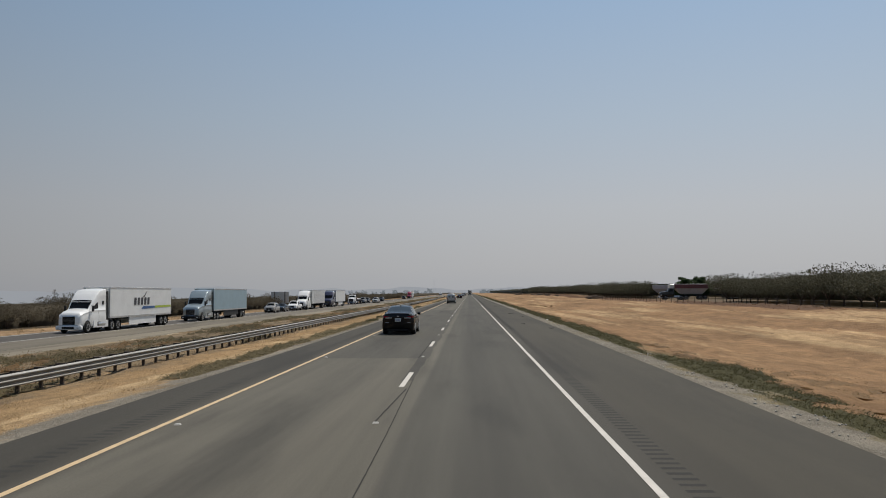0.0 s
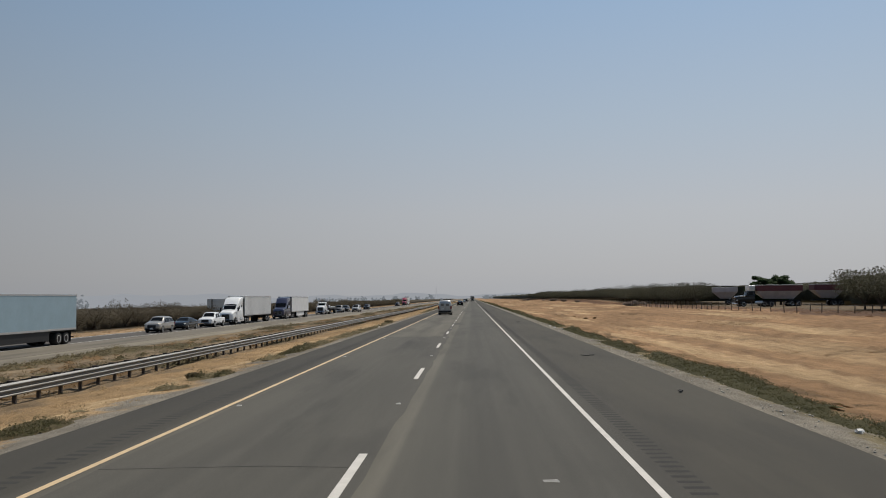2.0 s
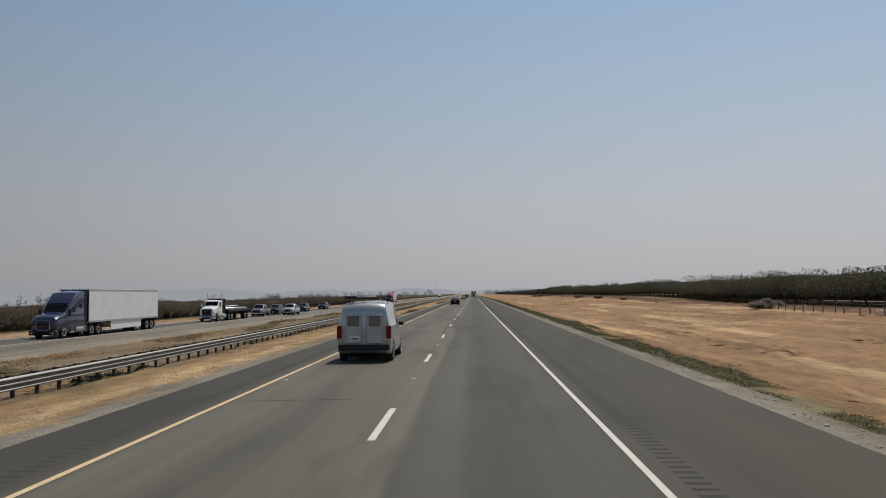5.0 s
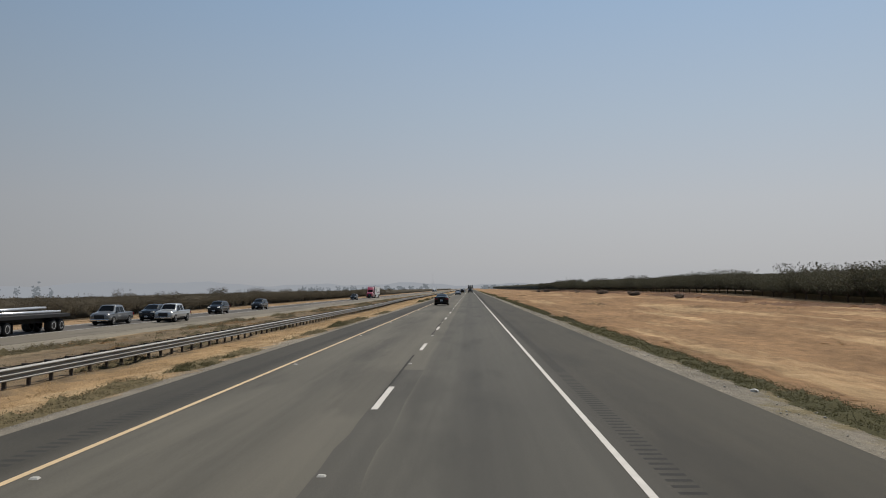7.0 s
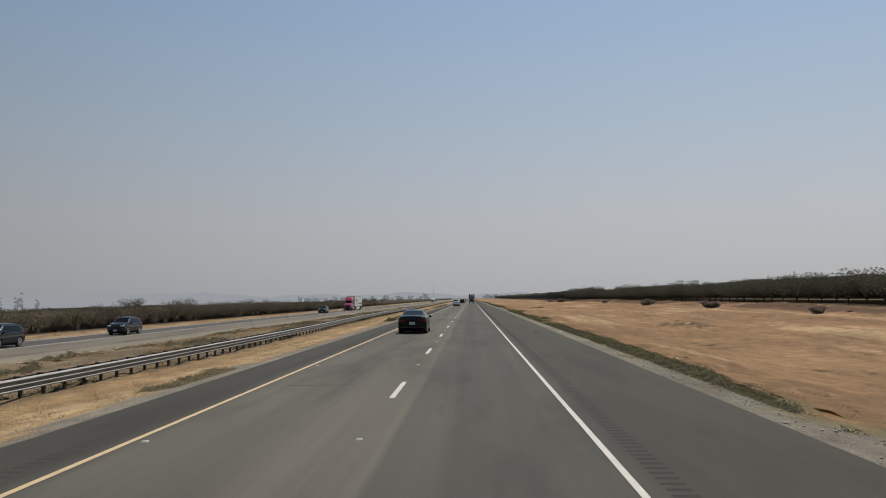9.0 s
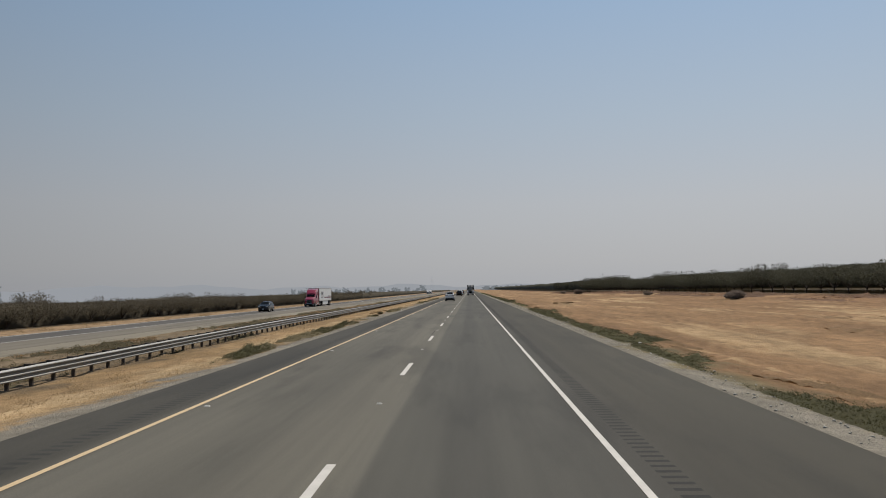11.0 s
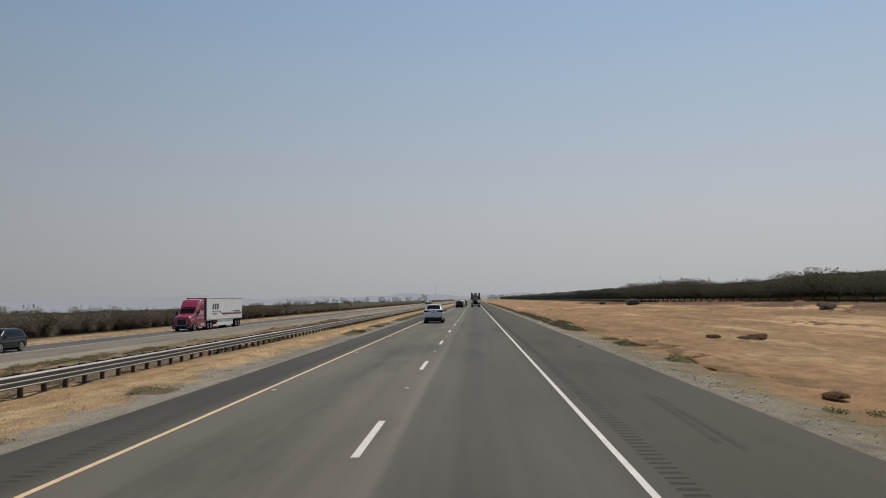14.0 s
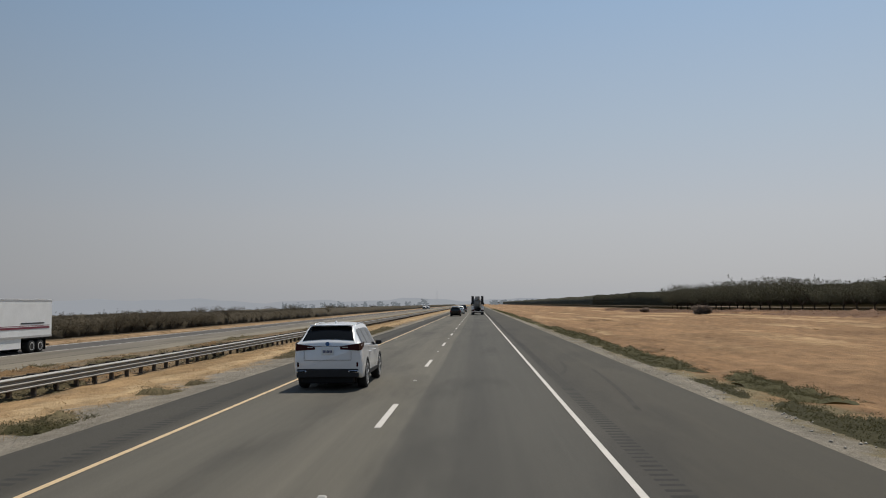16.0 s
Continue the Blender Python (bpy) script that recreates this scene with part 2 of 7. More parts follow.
def ground_mat():
    m, nt, b = nodes_of("valley_soil")
    n, l = nt.nodes, nt.links
    co = n.new("ShaderNodeTexCoord").outputs["Object"]
    sep = n.new("ShaderNodeSeparateXYZ")
    l.new(co, sep.inputs[0])
    wob = mathn(nt, 'ADD', remap(nt, noise_node(nt, co, 0.35, 5), 0.3, 0.7, -0.9, 0.9), remap(nt, noise_node(nt, co, 2.2, 4), 0.3, 0.7, -0.35, 0.35))
    x = mathn(nt, 'ADD', sep.outputs["X"], wob)
    # the gravel of the inner shoulder widens further on
    wide = mathn(nt, 'MULTIPLY', remap(nt, sep.outputs["Y"], 345, 380, 0.0, 0.6), mathn(nt, 'LESS_THAN', x, -5.0))
    x = mathn(nt, 'ADD', x, wide)
    litter, dirt, gravel = (0.075, 0.058, 0.038), (0.222, 0.133, 0.069), (0.19, 0.170, 0.138)
    straw, grey = (0.285, 0.190, 0.098), (0.20, 0.145, 0.085)
    # band at -12.2 to -10.7: weedy soil, with the guardrail's shade painted in
    col = bands(nt, x, [(-60, litter), (-47, litter), (-45.5, (0.26, 0.175, 0.10)), (-37.5, (0.32, 0.22, 0.13)), (-27.0, (0.36, 0.30, 0.22)), (-24.4, (0.35, 0.29, 0.21)),
                        (-23.7, grey), (-21, (0.168, 0.127, 0.080)), (-15.5, (0.18, 0.134, 0.084)), (-13.2, (0.20, 0.145, 0.088)), (-12.2, (0.16, 0.12, 0.075)), (-10.7, (0.18, 0.13, 0.08)), (-10.0, straw), (-8.5, straw), (-8.0, (0.375, 0.270, 0.152)), (-7.4, (0.35, 0.25, 0.14)), (-6.9, straw), (-6.5, (0.26, 0.19, 0.115)), (-6.1, gravel),
                        (7.9, gravel), (8.35, (0.16, 0.135, 0.08)), (9.2, (0.17, 0.13, 0.07)), (9.6, dirt), (16, (0.24, 0.147, 0.077)), (30, dirt), (40, (0.245, 0.145, 0.077)),
                        (46, (0.195, 0.111, 0.060)), (49, (0.13, 0.095, 0.06)), (60, (0.12, 0.09, 0.058))], -60, 60)
    f1 = remap(nt, noise_node(nt, co, 0.10, 5), 0.3, 0.7, 0.84, 1.18)
    f2 = remap(nt, noise_node(nt, co, 1.0, 5, stretch=(0.55, 0.05, 1)), 0.3, 0.72, 0.80, 1.26)
    f3 = remap(nt, noise_node(nt, co, 1.0, 6, 0.65, stretch=(1.5, 0.8, 1)), 0.3, 0.7, 0.70, 1.26)
    f4 = remap(nt, noise_node(nt, co, 14.0, 4, 0.6), 0.3, 0.7, 0.80, 1.20)
    f = mathn(nt, 'MULTIPLY', mathn(nt, 'MULTIPLY', f1, f2), mathn(nt, 'MULTIPLY', f3, f4))
    # pale straw-coloured swathes
    sw = remap(nt, noise_node(nt, co, 1.0, 4, stretch=(0.26, 0.022, 1)), 0.53, 0.63, 0.0, 0.62)
    mx = n.new("ShaderNodeMix")
    mx.data_type = 'RGBA'
    mx.inputs[7].default_value = (0.43, 0.305, 0.17, 1)
    inside = mathn(nt, 'MULTIPLY', mathn(nt, 'GREATER_THAN', x, 10.5), mathn(nt, 'LESS_THAN', x, 45.0))
    l.new(mathn(nt, 'MULTIPLY', sw, inside), mx.inputs[0])
    l.new(col, mx.inputs[6])
    l.new(scaled(nt, mx.outputs[2], f), b.inputs["Base Color"])
    b.inputs["Roughness"].default_value = 0.95
    b.inputs["Specular IOR Level"].default_value = 0.15
    bump_into(nt, b, mathn(nt, 'ADD', noise_node(nt, co, 1.6, 6, 0.65), noise_node(nt, co, 14.0, 5, 0.6)), 0.7, 0.12)
    return m


M_SOIL = ground_mat()
M_WHITE_LINE = mat("white_road_paint", (0.49, 0.468, 0.428), 0.7, var=0.16, scale=2.5, bump=0.2, bump_scale=60)
M_YELLOW_LINE = mat("yellow_road_paint", (0.51, 0.375, 0.215), 0.7, var=0.18, scale=2.5, bump=0.2, bump_scale=60)
M_FADED_LINE = mat("faded_line_paint", (0.42, 0.41, 0.39), 0.8, var=0.25, scale=2.5)
M_SEAL = mat("crack_sealant", (0.036, 0.035, 0.032), 0.85, var=0.3, scale=3, spec=0.1)
# rumble strips lie flat: the shade of their hollows is put into these colours
M_GROOVE = mat("milled_groove_shade", (0.019, 0.0182, 0.0155), 0.86, var=0.3, scale=9, spec=0.3)
M_GROOVE_FAINT = mat("faint_groove_shade", (0.029, 0.028, 0.0245), 0.9, var=0.25, scale=2.0, spec=0.3)
M_REFLECTOR = mat("raised_marker_plastic", (0.44, 0.425, 0.385), 0.5, var=0.25, scale=20)
M_GALV = mat("galvanised_steel", (0.29, 0.285, 0.268), 0.52, 1.0, var=0.16, scale=1.3, bump=0.08)
M_POST = mat("weathered_post_timber", (0.085, 0.065, 0.05), 0.9, var=0.35, scale=5, bump=0.4)
M_TYRE_SCRAP = mat("shredded_rubber", (0.02, 0.02, 0.02), 0.9, var=0.3, scale=12, bump=0.6)
M_WEED = leaf_mat("green_weed", (0.102, 0.095, 0.045), 0.30, grain=30.0, mottle=0.35)
M_WEED_DRY = leaf_mat("dry_weed", (0.20, 0.128, 0.064), 0.25, grain=14.0, mottle=0.35)
M_STRAW = leaf_mat("dry_grass", (0.34, 0.235, 0.125), 0.25)
M_SAGE = leaf_mat("grey_brush", (0.138, 0.114, 0.064), 0.28, grain=10.0, mottle=0.40)
M_RUST = leaf_mat("rusty_dry_brush", (0.20, 0.118, 0.072), 0.15, grain=12.0)
M_STONE = mat("crushed_stone", (0.36, 0.34, 0.30), 0.9, var=0.3, scale=9)
M_LEAF_L = leaf_mat("young_almond_leaf", (0.108, 0.090, 0.062), 0.12, 0.7, 0.12)
M_LEAF_R = leaf_mat("almond_leaf", (0.078, 0.074, 0.048), 0.12, 0.7, 0.12)
M_LEAF_DARK = leaf_mat("shade_tree_leaf", (0.040, 0.072, 0.024), 0.3)
M_BARK = mat("almond_bark", (0.085, 0.065, 0.05), 0.95, var=0.3, scale=8, bump=0.5)


# ---- building helpers ----
def mesh_of(name, verts, faces, material, smooth=False):
    me = bpy.data.meshes.new(name)
    me.from_pydata([tuple(v) for v in verts], [], faces)
    me.materials.append(material)
    if smooth:
        me.polygons.foreach_set("use_smooth", [True] * len(me.polygons))
    me.update()
    return me


def part(name, bm, material, parent=None, label="", smooth=False):
    """Links a bmesh as one mesh object under a thing or a part."""
    me = bpy.data.meshes.new(name)
    bmesh.ops.recalc_face_normals(bm, faces=bm.faces)
    bm.to_mesh(me)
    bm.free()
    me.materials.append(material)
    if smooth:
        me.polygons.foreach_set("use_smooth", [True] * len(me.polygons))
    ob = new(name, me)
    if parent is not None:
        ob.parent = parent
    if label:
        tagged(ob, label)
    return ob


def mesh_part(name, me, parent=None, label="", m=None):
    ob = new(name, me)
    if parent is not None:
        ob.parent = parent
    if m is not None:
        ob.matrix_basis = m
    if label:
        tagged(ob, label)
    return ob


def box(bm, x0, x1, y0, y1, z0, z1, bevel=0.0, seg=1):
    vs = [bm.verts.new((x, y, z)) for z in (z0, z1) for y in (y0, y1) for x in (x0, x1)]
    fs = [bm.faces.new([vs[i] for i in q]) for q in ((0, 2, 3, 1), (4, 5, 7, 6), (0, 1, 5, 4), (2, 6, 7, 3), (0, 4, 6, 2), (1, 3, 7, 5))]
    if bevel:
        es = list({e for f in fs for e in f.edges})
        bmesh.ops.bevel(bm, geom=es, offset=bevel, segments=seg, affect='EDGES', profile=0.5)
    return bm


def boxed(x0, x1, y0, y1, z0, z1, bevel=0.0, seg=1):
    return box(bmesh.new(), x0, x1, y0, y1, z0, z1, bevel, seg)


def lathe(bm, profile, axis='X', seg=24, at=(0, 0, 0), closed=False):
    """Turns (radius, along) points round an axis."""
    rings = []
    for r, a in profile:
        ring = []
        for i in range(seg):
            t = 2 * math.pi * i / seg
            c, s = r * math.cos(t), r * math.sin(t)
            p = {'X': (a, c, s), 'Y': (c, a, s), 'Z': (c, s, a)}[axis]
            ring.append(bm.verts.new((p[0] + at[0], p[1] + at[1], p[2] + at[2])))
        rings.append(ring)
    for a, b in zip(rings, rings[1:] + ([rings[0]] if closed else [])):
        for i in range(seg):
            j = (i + 1) % seg
            bm.faces.new((a[i], a[j], b[j], b[i]))
    if not closed:
        bm.faces.new(rings[0])
        bm.faces.new(rings[-1])
    return bm


def tube(bm, pts, radius, seg=8):
    """A round bar along points."""
    pts = [Vector(p) for p in pts]
    rings = []
    for i, p in enumerate(pts):
        d = (pts[min(i + 1, len(pts) - 1)] - pts[max(i - 1, 0)]).normalized()
        u = d.cross(Vector((0, 0, 1)) if abs(d.z) < 0.9 else Vector((1, 0, 0))).normalized()
        v = d.cross(u)
        r = radius[i] if isinstance(radius, (list, tuple)) else radius
        rings.append([bm.verts.new(p + u * r * math.cos(2 * math.pi * k / seg) + v * r * math.sin(2 * math.pi * k / seg)) for k in range(seg)])
    for a, b in zip(rings, rings[1:]):
        for i in range(seg):
            j = (i + 1) % seg
            bm.faces.new((a[i], a[j], b[j], b[i]))
    bm.faces.new(rings[0])
    bm.faces.new(rings[-1])
    return bm


def thing(name, m, label, category, group=""):
    """An empty at a thing's base, for its parts."""
    ob = new(name)
    ob.empty_display_size = 0.3
    ob.matrix_basis = m
    return tagged(ob, label, category, group)


# ---- the lie of the land ----
PROFILE_SOUTH = [(-5000, -175.0), (-300, -10.2), (-62, -1.75), (-46, -1.6), (-37.8, -1.42), (-37.3, -1.36), (-26.2, -1.36), (-24.5, -1.36), (-23.9, -1.26), (-20, -1.02), (-13, -0.68), (-11.2, -0.60), (-8, -0.38), (-6.4, -0.16),
                 (-5.5, -0.03), (-5.0, -0.06), (6.9, -0.06), (7.3, -0.03), (8.2, -0.12), (10, -0.35), (14, -0.62), (17, -0.78), (25, -0.45), (36, 0.10), (45, 0.15), (60, 0.35), (300, 0.6), (5000, 0.6)]
PROFILE_NORTH = [(-5000, -175.0), (-300, -10.2), (-62, -1.75), (-46, -1.6), (-37.8, -1.42), (-37.3, -1.36), (-26.2, -1.36), (-24.5, -1.36), (-23.9, -1.26), (-20, -0.95), (-13, -0.45), (-11.2, -0.36), (-8, -0.17), (-6.4, -0.10),
                 (-5.5, -0.03), (-5.0, -0.06), (6.9, -0.06), (7.3, -0.03), (8.2, -0.10), (10, -0.18), (14, -0.18), (17, -0.14), (25, 0.12), (36, 0.55), (45, 1.0), (60, 1.4), (300, 2.2), (5000, 2.2)]


def ease(v, lo, hi):
    t = np.clip((np.asarray(v, float) - lo) / (hi - lo), 0, 1)
    return t * t * (3 - 2 * t)


def land(x, y):
    a = np.interp(x, [p[0] for p in PROFILE_SOUTH], [p[1] for p in PROFILE_SOUTH])
    b = np.interp(x, [p[0] for p in PROFILE_NORTH], [p[1] for p in PROFILE_NORTH])
    # beyond the rise of the east field the ground falls back
    drop = 0.7 * ease(y, 500, 660) * ease(x, 12, 40)
    return a + (b - a) * ease(y, 290, 360) - drop


def rough_ground(x, y):
    """Small bumps away from the pavements."""
    amp = np.where((x > 9) & (x < 48), 0.07, np.where((x < -6.5) & (x > -25), 0.05, 0.0))
    return amp * (np.sin(x * 1.9 + 3 * np.sin(y * 0.31)) * np.sin(y * 0.83 + 2 * np.sin(x * 0.7)) + 0.6 * np.sin(x * 4.1 + y * 2.3))


xs = np.unique(np.concatenate([[-4800, -2500, -1200, -600, -300, -150, -90, -60, -50], np.arange(-46, -38, 1.0), [-37.8, -37.3, -32, -26.2], np.arange(-24.5, -6, 0.8), [-6.4, -5.5, -5.0, 0, 6.9, 7.3, 7.7, 8.2],
                               np.arange(9, 48, 0.9), [52, 60, 90, 150, 300, 600, 1200, 2500, 4800]]))
ys = np.concatenate([[-400, -200, -80], np.arange(-30, 560, 1.5), np.arange(560, 900, 8), [950, 1100, 1400, 1900, 2600, 3600, 4800]])
gx, gy = np.meshgrid(xs, ys)
gz = land(gx, gy) + np.where((gy > -30) & (gy < 560), rough_ground(gx, gy), 0)
gv = np.stack([gx, gy, gz], -1).reshape(-1, 3)
nx_, ny_ = len(xs), len(ys)
gi = np.arange(nx_ * ny_).reshape(ny_, nx_)
gf = np.stack([gi[:-1, :-1], gi[:-1, 1:], gi[1:, 1:], gi[1:, :-1]], -1).reshape(-1, 4)
ground = new("ground", mesh_of("ground", gv.tolist(), gf.tolist(), M_SOIL, True))
tagged(ground, "dry tan valley soil with straw and gravel verges", "ground", kind="structure")


def slab(name, x0, x1, y0, y1, z0, z1, material, label):
    """A pavement with thickness, cut in lengths."""
    cuts = [y0, 0, 200, 400, 600, 1000, y1]
    vs, fs = [], []
    for y in cuts:
        vs += [(x0 - 0.15, y, z0), (x0, y, z1), (x1, y, z1), (x1 + 0.15, y, z0)]
    for i in range(len(cuts) - 1):
        a, b = 4 * i, 4 * i + 4
        fs += [(a, a + 1, b + 1, b), (a + 1, a + 2, b + 2, b + 1), (a + 2, a + 3, b + 3, b + 2)]
    return tagged(new(name, mesh_of(name, vs, fs, material)), label, "road", kind="structure")


slab("road", -5.35, 7.15, -350, 4700, -0.10, 0.0, M_ROAD, "two worn grey asphalt lanes with wide shoulders")
OZ = -1.295
slab("road_opposite", -37.4, -24.45, -350, 4700, OZ - 0.2, OZ, M_ROAD_OPP, "opposite carriageway of pale and dark asphalt lanes")


def strip(name, x0, x1, y0, y1, z, material, label, kind="structure", category="road marking", wave=0.0):
    n = max(2, int((y1 - y0) / 12) + 1)
    ysn = np.linspace(y0, y1, n)
    vs, fs = [], []
    for y in ysn:
        o = wave * math.sin(y * 0.8)
        vs += [(x0 + o, y, z), (x1 + o, y, z)]
    for i in range(n - 1):
        fs.append((2 * i, 2 * i + 1, 2 * i + 3, 2 * i + 2))
    return tagged(new(name, mesh_of(name, vs, fs, material)), label, category, kind=kind)


def repair(name, x0, x1, y0, y1, material, label, ragged_edge=0.03, z=0.002):
    """A thin layer of later asphalt with slightly wandering long edges."""
    n = max(2, int((y1 - y0) / 1.2))
    vs, fs = [], []
    for i in range(n + 1):
        y = y0 + (y1 - y0) * i / n
        vs += [(x0 + ragged_edge * noise.noise(Vector((y * 0.6, 1, x0))), y, z), (x1 + 2 * ragged_edge * noise.noise(Vector((y * 0.45, 5, x1))), y, z)]
        if i:
            fs.append((2 * i - 2, 2 * i - 1, 2 * i + 1, 2 * i))
    return tagged(new(name, mesh_of(name, vs, fs, material)), label, "road repair", kind="structure")


repair("asphalt_repair", -3.40, 0.22, 23.2, 98.8, M_ROAD_DARK, "darker resurfaced length of the passing lane", 0.06)
repair("asphalt_repair", -0.10, 0.52, 187.3, 212.3, M_ROAD_DARK, "darker asphalt beside the lane joint", 0.05)
repair("asphalt_repair", -0.02, 0.62, 367.9, 370.4, M_ROAD_DARK, "short dark asphalt patch beside the lane line", 0.04)
repair("asphalt_repair", -0.04, 0.62, 119.9, 124.9, M_ROAD_DARK, "short dark asphalt patch beside the lane line", 0.04)
repair("tarred_seam", -0.12, 0.17, 16.0, 23.2, M_ROAD_SEAM, "dark tarred strip along the lane joint", 0.04, 0.0028)
repair("tarred_seam", -0.17, 0.08, 98.8, 107.5, M_ROAD_SEAM, "dark tarred strip along the lane joint", 0.05, 0.0028)
repair("tarred_seam", -0.11, 0.13, 107.5, 124.9, M_ROAD_SEAM, "dark tarred strip along the lane joint", 0.04, 0.0028)
strip("edge_line", 3.67, 3.77, -60, 2500, 0.005, M_WHITE_LINE, "solid white edge line painted on asphalt")
strip("median_line", -3.64, -3.535, -60, 2500, 0.005, M_YELLOW_LINE, "solid yellow median line painted on asphalt")
strip("edge_line", -36.86, -36.64, -60, 2500, OZ + 0.005, M_WHITE_LINE, "solid white edge line on the opposite carriageway")
strip("lane_line", -32.23, -32.05, -60, 2500, OZ + 0.005, M_FADED_LINE, "faded pale line between the lanes of the opposite carriageway")
strip("paving_joint", -27.34, -27.24, -60, 2500, OZ + 0.005, M_SEAL, "dark joint between lane and shoulder of the opposite carriageway", category="road joint", wave=0.02)

# dashes: 3.6 m of paint every 14.63 m, a raised marker midway in each gap
dash_me = mesh_of("lane_dash", [(-0.063, 0, 0.005), (0.063, 0, 0.005), (0.063, 3.55, 0.005), (-0.063, 3.55, 0.005)], [(0, 1, 2, 3)], M_WHITE_LINE)
for k in range(-1, 60):
    d = new("lane_dash", dash_me)
    d.location = (0, 14.63 * k, 0)
    tagged(d, "white dashed lane marking painted on asphalt", "road marking", "lane dashes", "structure")
bm = bmesh.new()
box(bm, -0.055, 0.055, -0.05, 0.05, 0, 0.022)
for v in bm.verts:
    if v.co.z > 0.01:
        v.co.x, v.co.y = v.co.x * 0.7, v.co.y * 0.55
marker_me = bpy.data.meshes.new("raised_marker")
bm.to_mesh(marker_me)
bm.free()
marker_me.materials.append(M_REFLECTOR)
for k in range(-1, 45):
    for x in (0.0, -3.35):
        d = new("raised_marker", marker_me)
        d.location = (x, 14.63 * k + 9.2 if x == 0 else 14.63 * k + 9.0, 0.0)
        tagged(d, "small pale raised reflective marker on the asphalt", "road marker", "raised pavement markers")


def rumble(x0, x1, y0, y1, w, material):
    """Milled grooves across the shoulder, as flat strips with their shade in the colour."""
    vs, fs = [], []
    y = y0
    while y < y1:
        i = len(vs)
        vs += [(x0, y - w, 0.0015), (x1, y - w, 0.0015), (x1, y + w, 0.0015), (x0, y + w, 0.0015)]
        fs.append((i, i + 1, i + 2, i + 3))
        y += 0.305
    return tagged(new("rumble_strip", mesh_of("rumble_strip", vs, fs, material)), "milled rumble grooves across the asphalt shoulder", "rumble strip", kind="stuff")


rumble(4.03, 4.34, -20, 640, 0.062, M_GROOVE)
rumble(-4.34, -4.04, -20, 640, 0.07, M_GROOVE_FAINT)


# ---- median barrier ----
def w_beam(y0, y1, x, side, step):
    """A three-wave rail; side is the way that its waves face."""
    sec = [(0.030, 0.0), (0.048, 0.006)]
    for h in (0.030, 0.170, 0.310):
        if h > 0.1:
            sec += [(0.0, h - 0.082), (0.002, h - 0.066)]
        sec += [(0.064, h - 0.014), (0.074, h), (0.072, h + 0.010), (0.062, h + 0.021), (0.044, h + 0.033), (0.010, h + 0.048)]
    sec += [(0.0, 0.364)]
    vs, fs = [], []
    ysn = np.arange(y0, y1 + step * 0.5, step)
    for y in ysn:
        z = float(land(x, y)) + 0.26
        for o, h in sec:
            vs.append((x + side * o, y, z + h))
    m = len(sec)
    for i in range(len(ysn) - 1):
        for j in range(m - 1):
            fs.append((i * m + j, i * m + j + 1, (i + 1) * m + j + 1, (i + 1) * m + j))
    return mesh_of("rail", vs, fs, M_GALV)


RAIL_X = -11.2
bm = boxed(-0.05, 0.05, -0.05, 0.05, -0.45, 0.58, 0.008)
post_me = bpy.data.meshes.new("post")
bm.to_mesh(post_me)
bm.free()
post_me.materials.append(M_POST)
POST_STEP = 1.3028
barrier = thing("guardrail", Matrix.Identity(4), "double-sided galvanised steel guardrail on dark timber posts in the median", "guardrail")
for a in np.arange(-8, 632, 80):
    mesh_part("rail", w_beam(a, a + 80, RAIL_X + 0.20, 1, 2.0), barrier, "weathered galvanised three-wave rail")
    mesh_part("rail", w_beam(a, a + 80, RAIL_X - 0.20, -1, 2.0), barrier, "weathered galvanised three-wave rail")
for sx in (0.20, -0.20):
    mesh_part("rail", w_beam(632, 1400, RAIL_X + sx, 1 if sx > 0 else -1, 12.0), barrier, "weathered galvanised three-wave rail")
for k in range(290):
    y = 5.17 + POST_STEP * k
    mesh_part("post", post_me, barrier, m=pose(RAIL_X, y, float(land(RAIL_X, y)), 0, 0, 0))
far_posts = bmesh.new()
for k in range(-10, 800):
    y = 5.17 + POST_STEP * k
    if 0 <= k < 290:
        z = float(land(RAIL_X, y))
        box(far_posts, RAIL_X - 0.2, RAIL_X + 0.2, y - 0.06, y + 0.06, z + 0.28, z + 0.65)
        continue
    z = float(land(RAIL_X, y))
    box(far_posts, RAIL_X - 0.06, RAIL_X + 0.06, y - 0.06, y + 0.06, z - 0.4, z + 0.58)
    box(far_posts, RAIL_X - 0.2, RAIL_X + 0.2, y - 0.06, y + 0.06, z + 0.28, z + 0.65)
tagged(part("post_remainder", far_posts, M_POST, barrier, "dark timber blocks and further posts of the guardrail"), kind="stuff")


# ---- plants ----
def blades(rng, centres, per, height, spread, width, lean=0.5):
    """Arrays of triangular blades round centres (N x 3); one island each."""
    n = len(centres) * per
    c = np.repeat(centres, per, 0)
    h = np.repeat(height, per) if np.ndim(height) else height
    ang = rng.uniform(0, 2 * np.pi, n)
    rad = spread * np.sqrt(rng.uniform(0, 1, n))
    base = c + np.stack([rad * np.cos(ang), rad * np.sin(ang), np.zeros(n)], 1)
    hh = h * rng.uniform(0.45, 1.0, n)
    a2 = rng.uniform(0, 2 * np.pi, n)
    tip = base + np.stack([lean * hh * np.cos(a2), lean * hh * np.sin(a2), hh], 1)
    wv = np.stack([np.cos(ang), np.sin(ang), np.zeros(n)], 1) * (width * rng.uniform(0.6, 1.2, n))[:, None]
    v = np.stack([base - wv, base + wv, tip], 1).reshape(-1, 3)
    f = np.arange(3 * n).reshape(-1, 3)
    return v, f


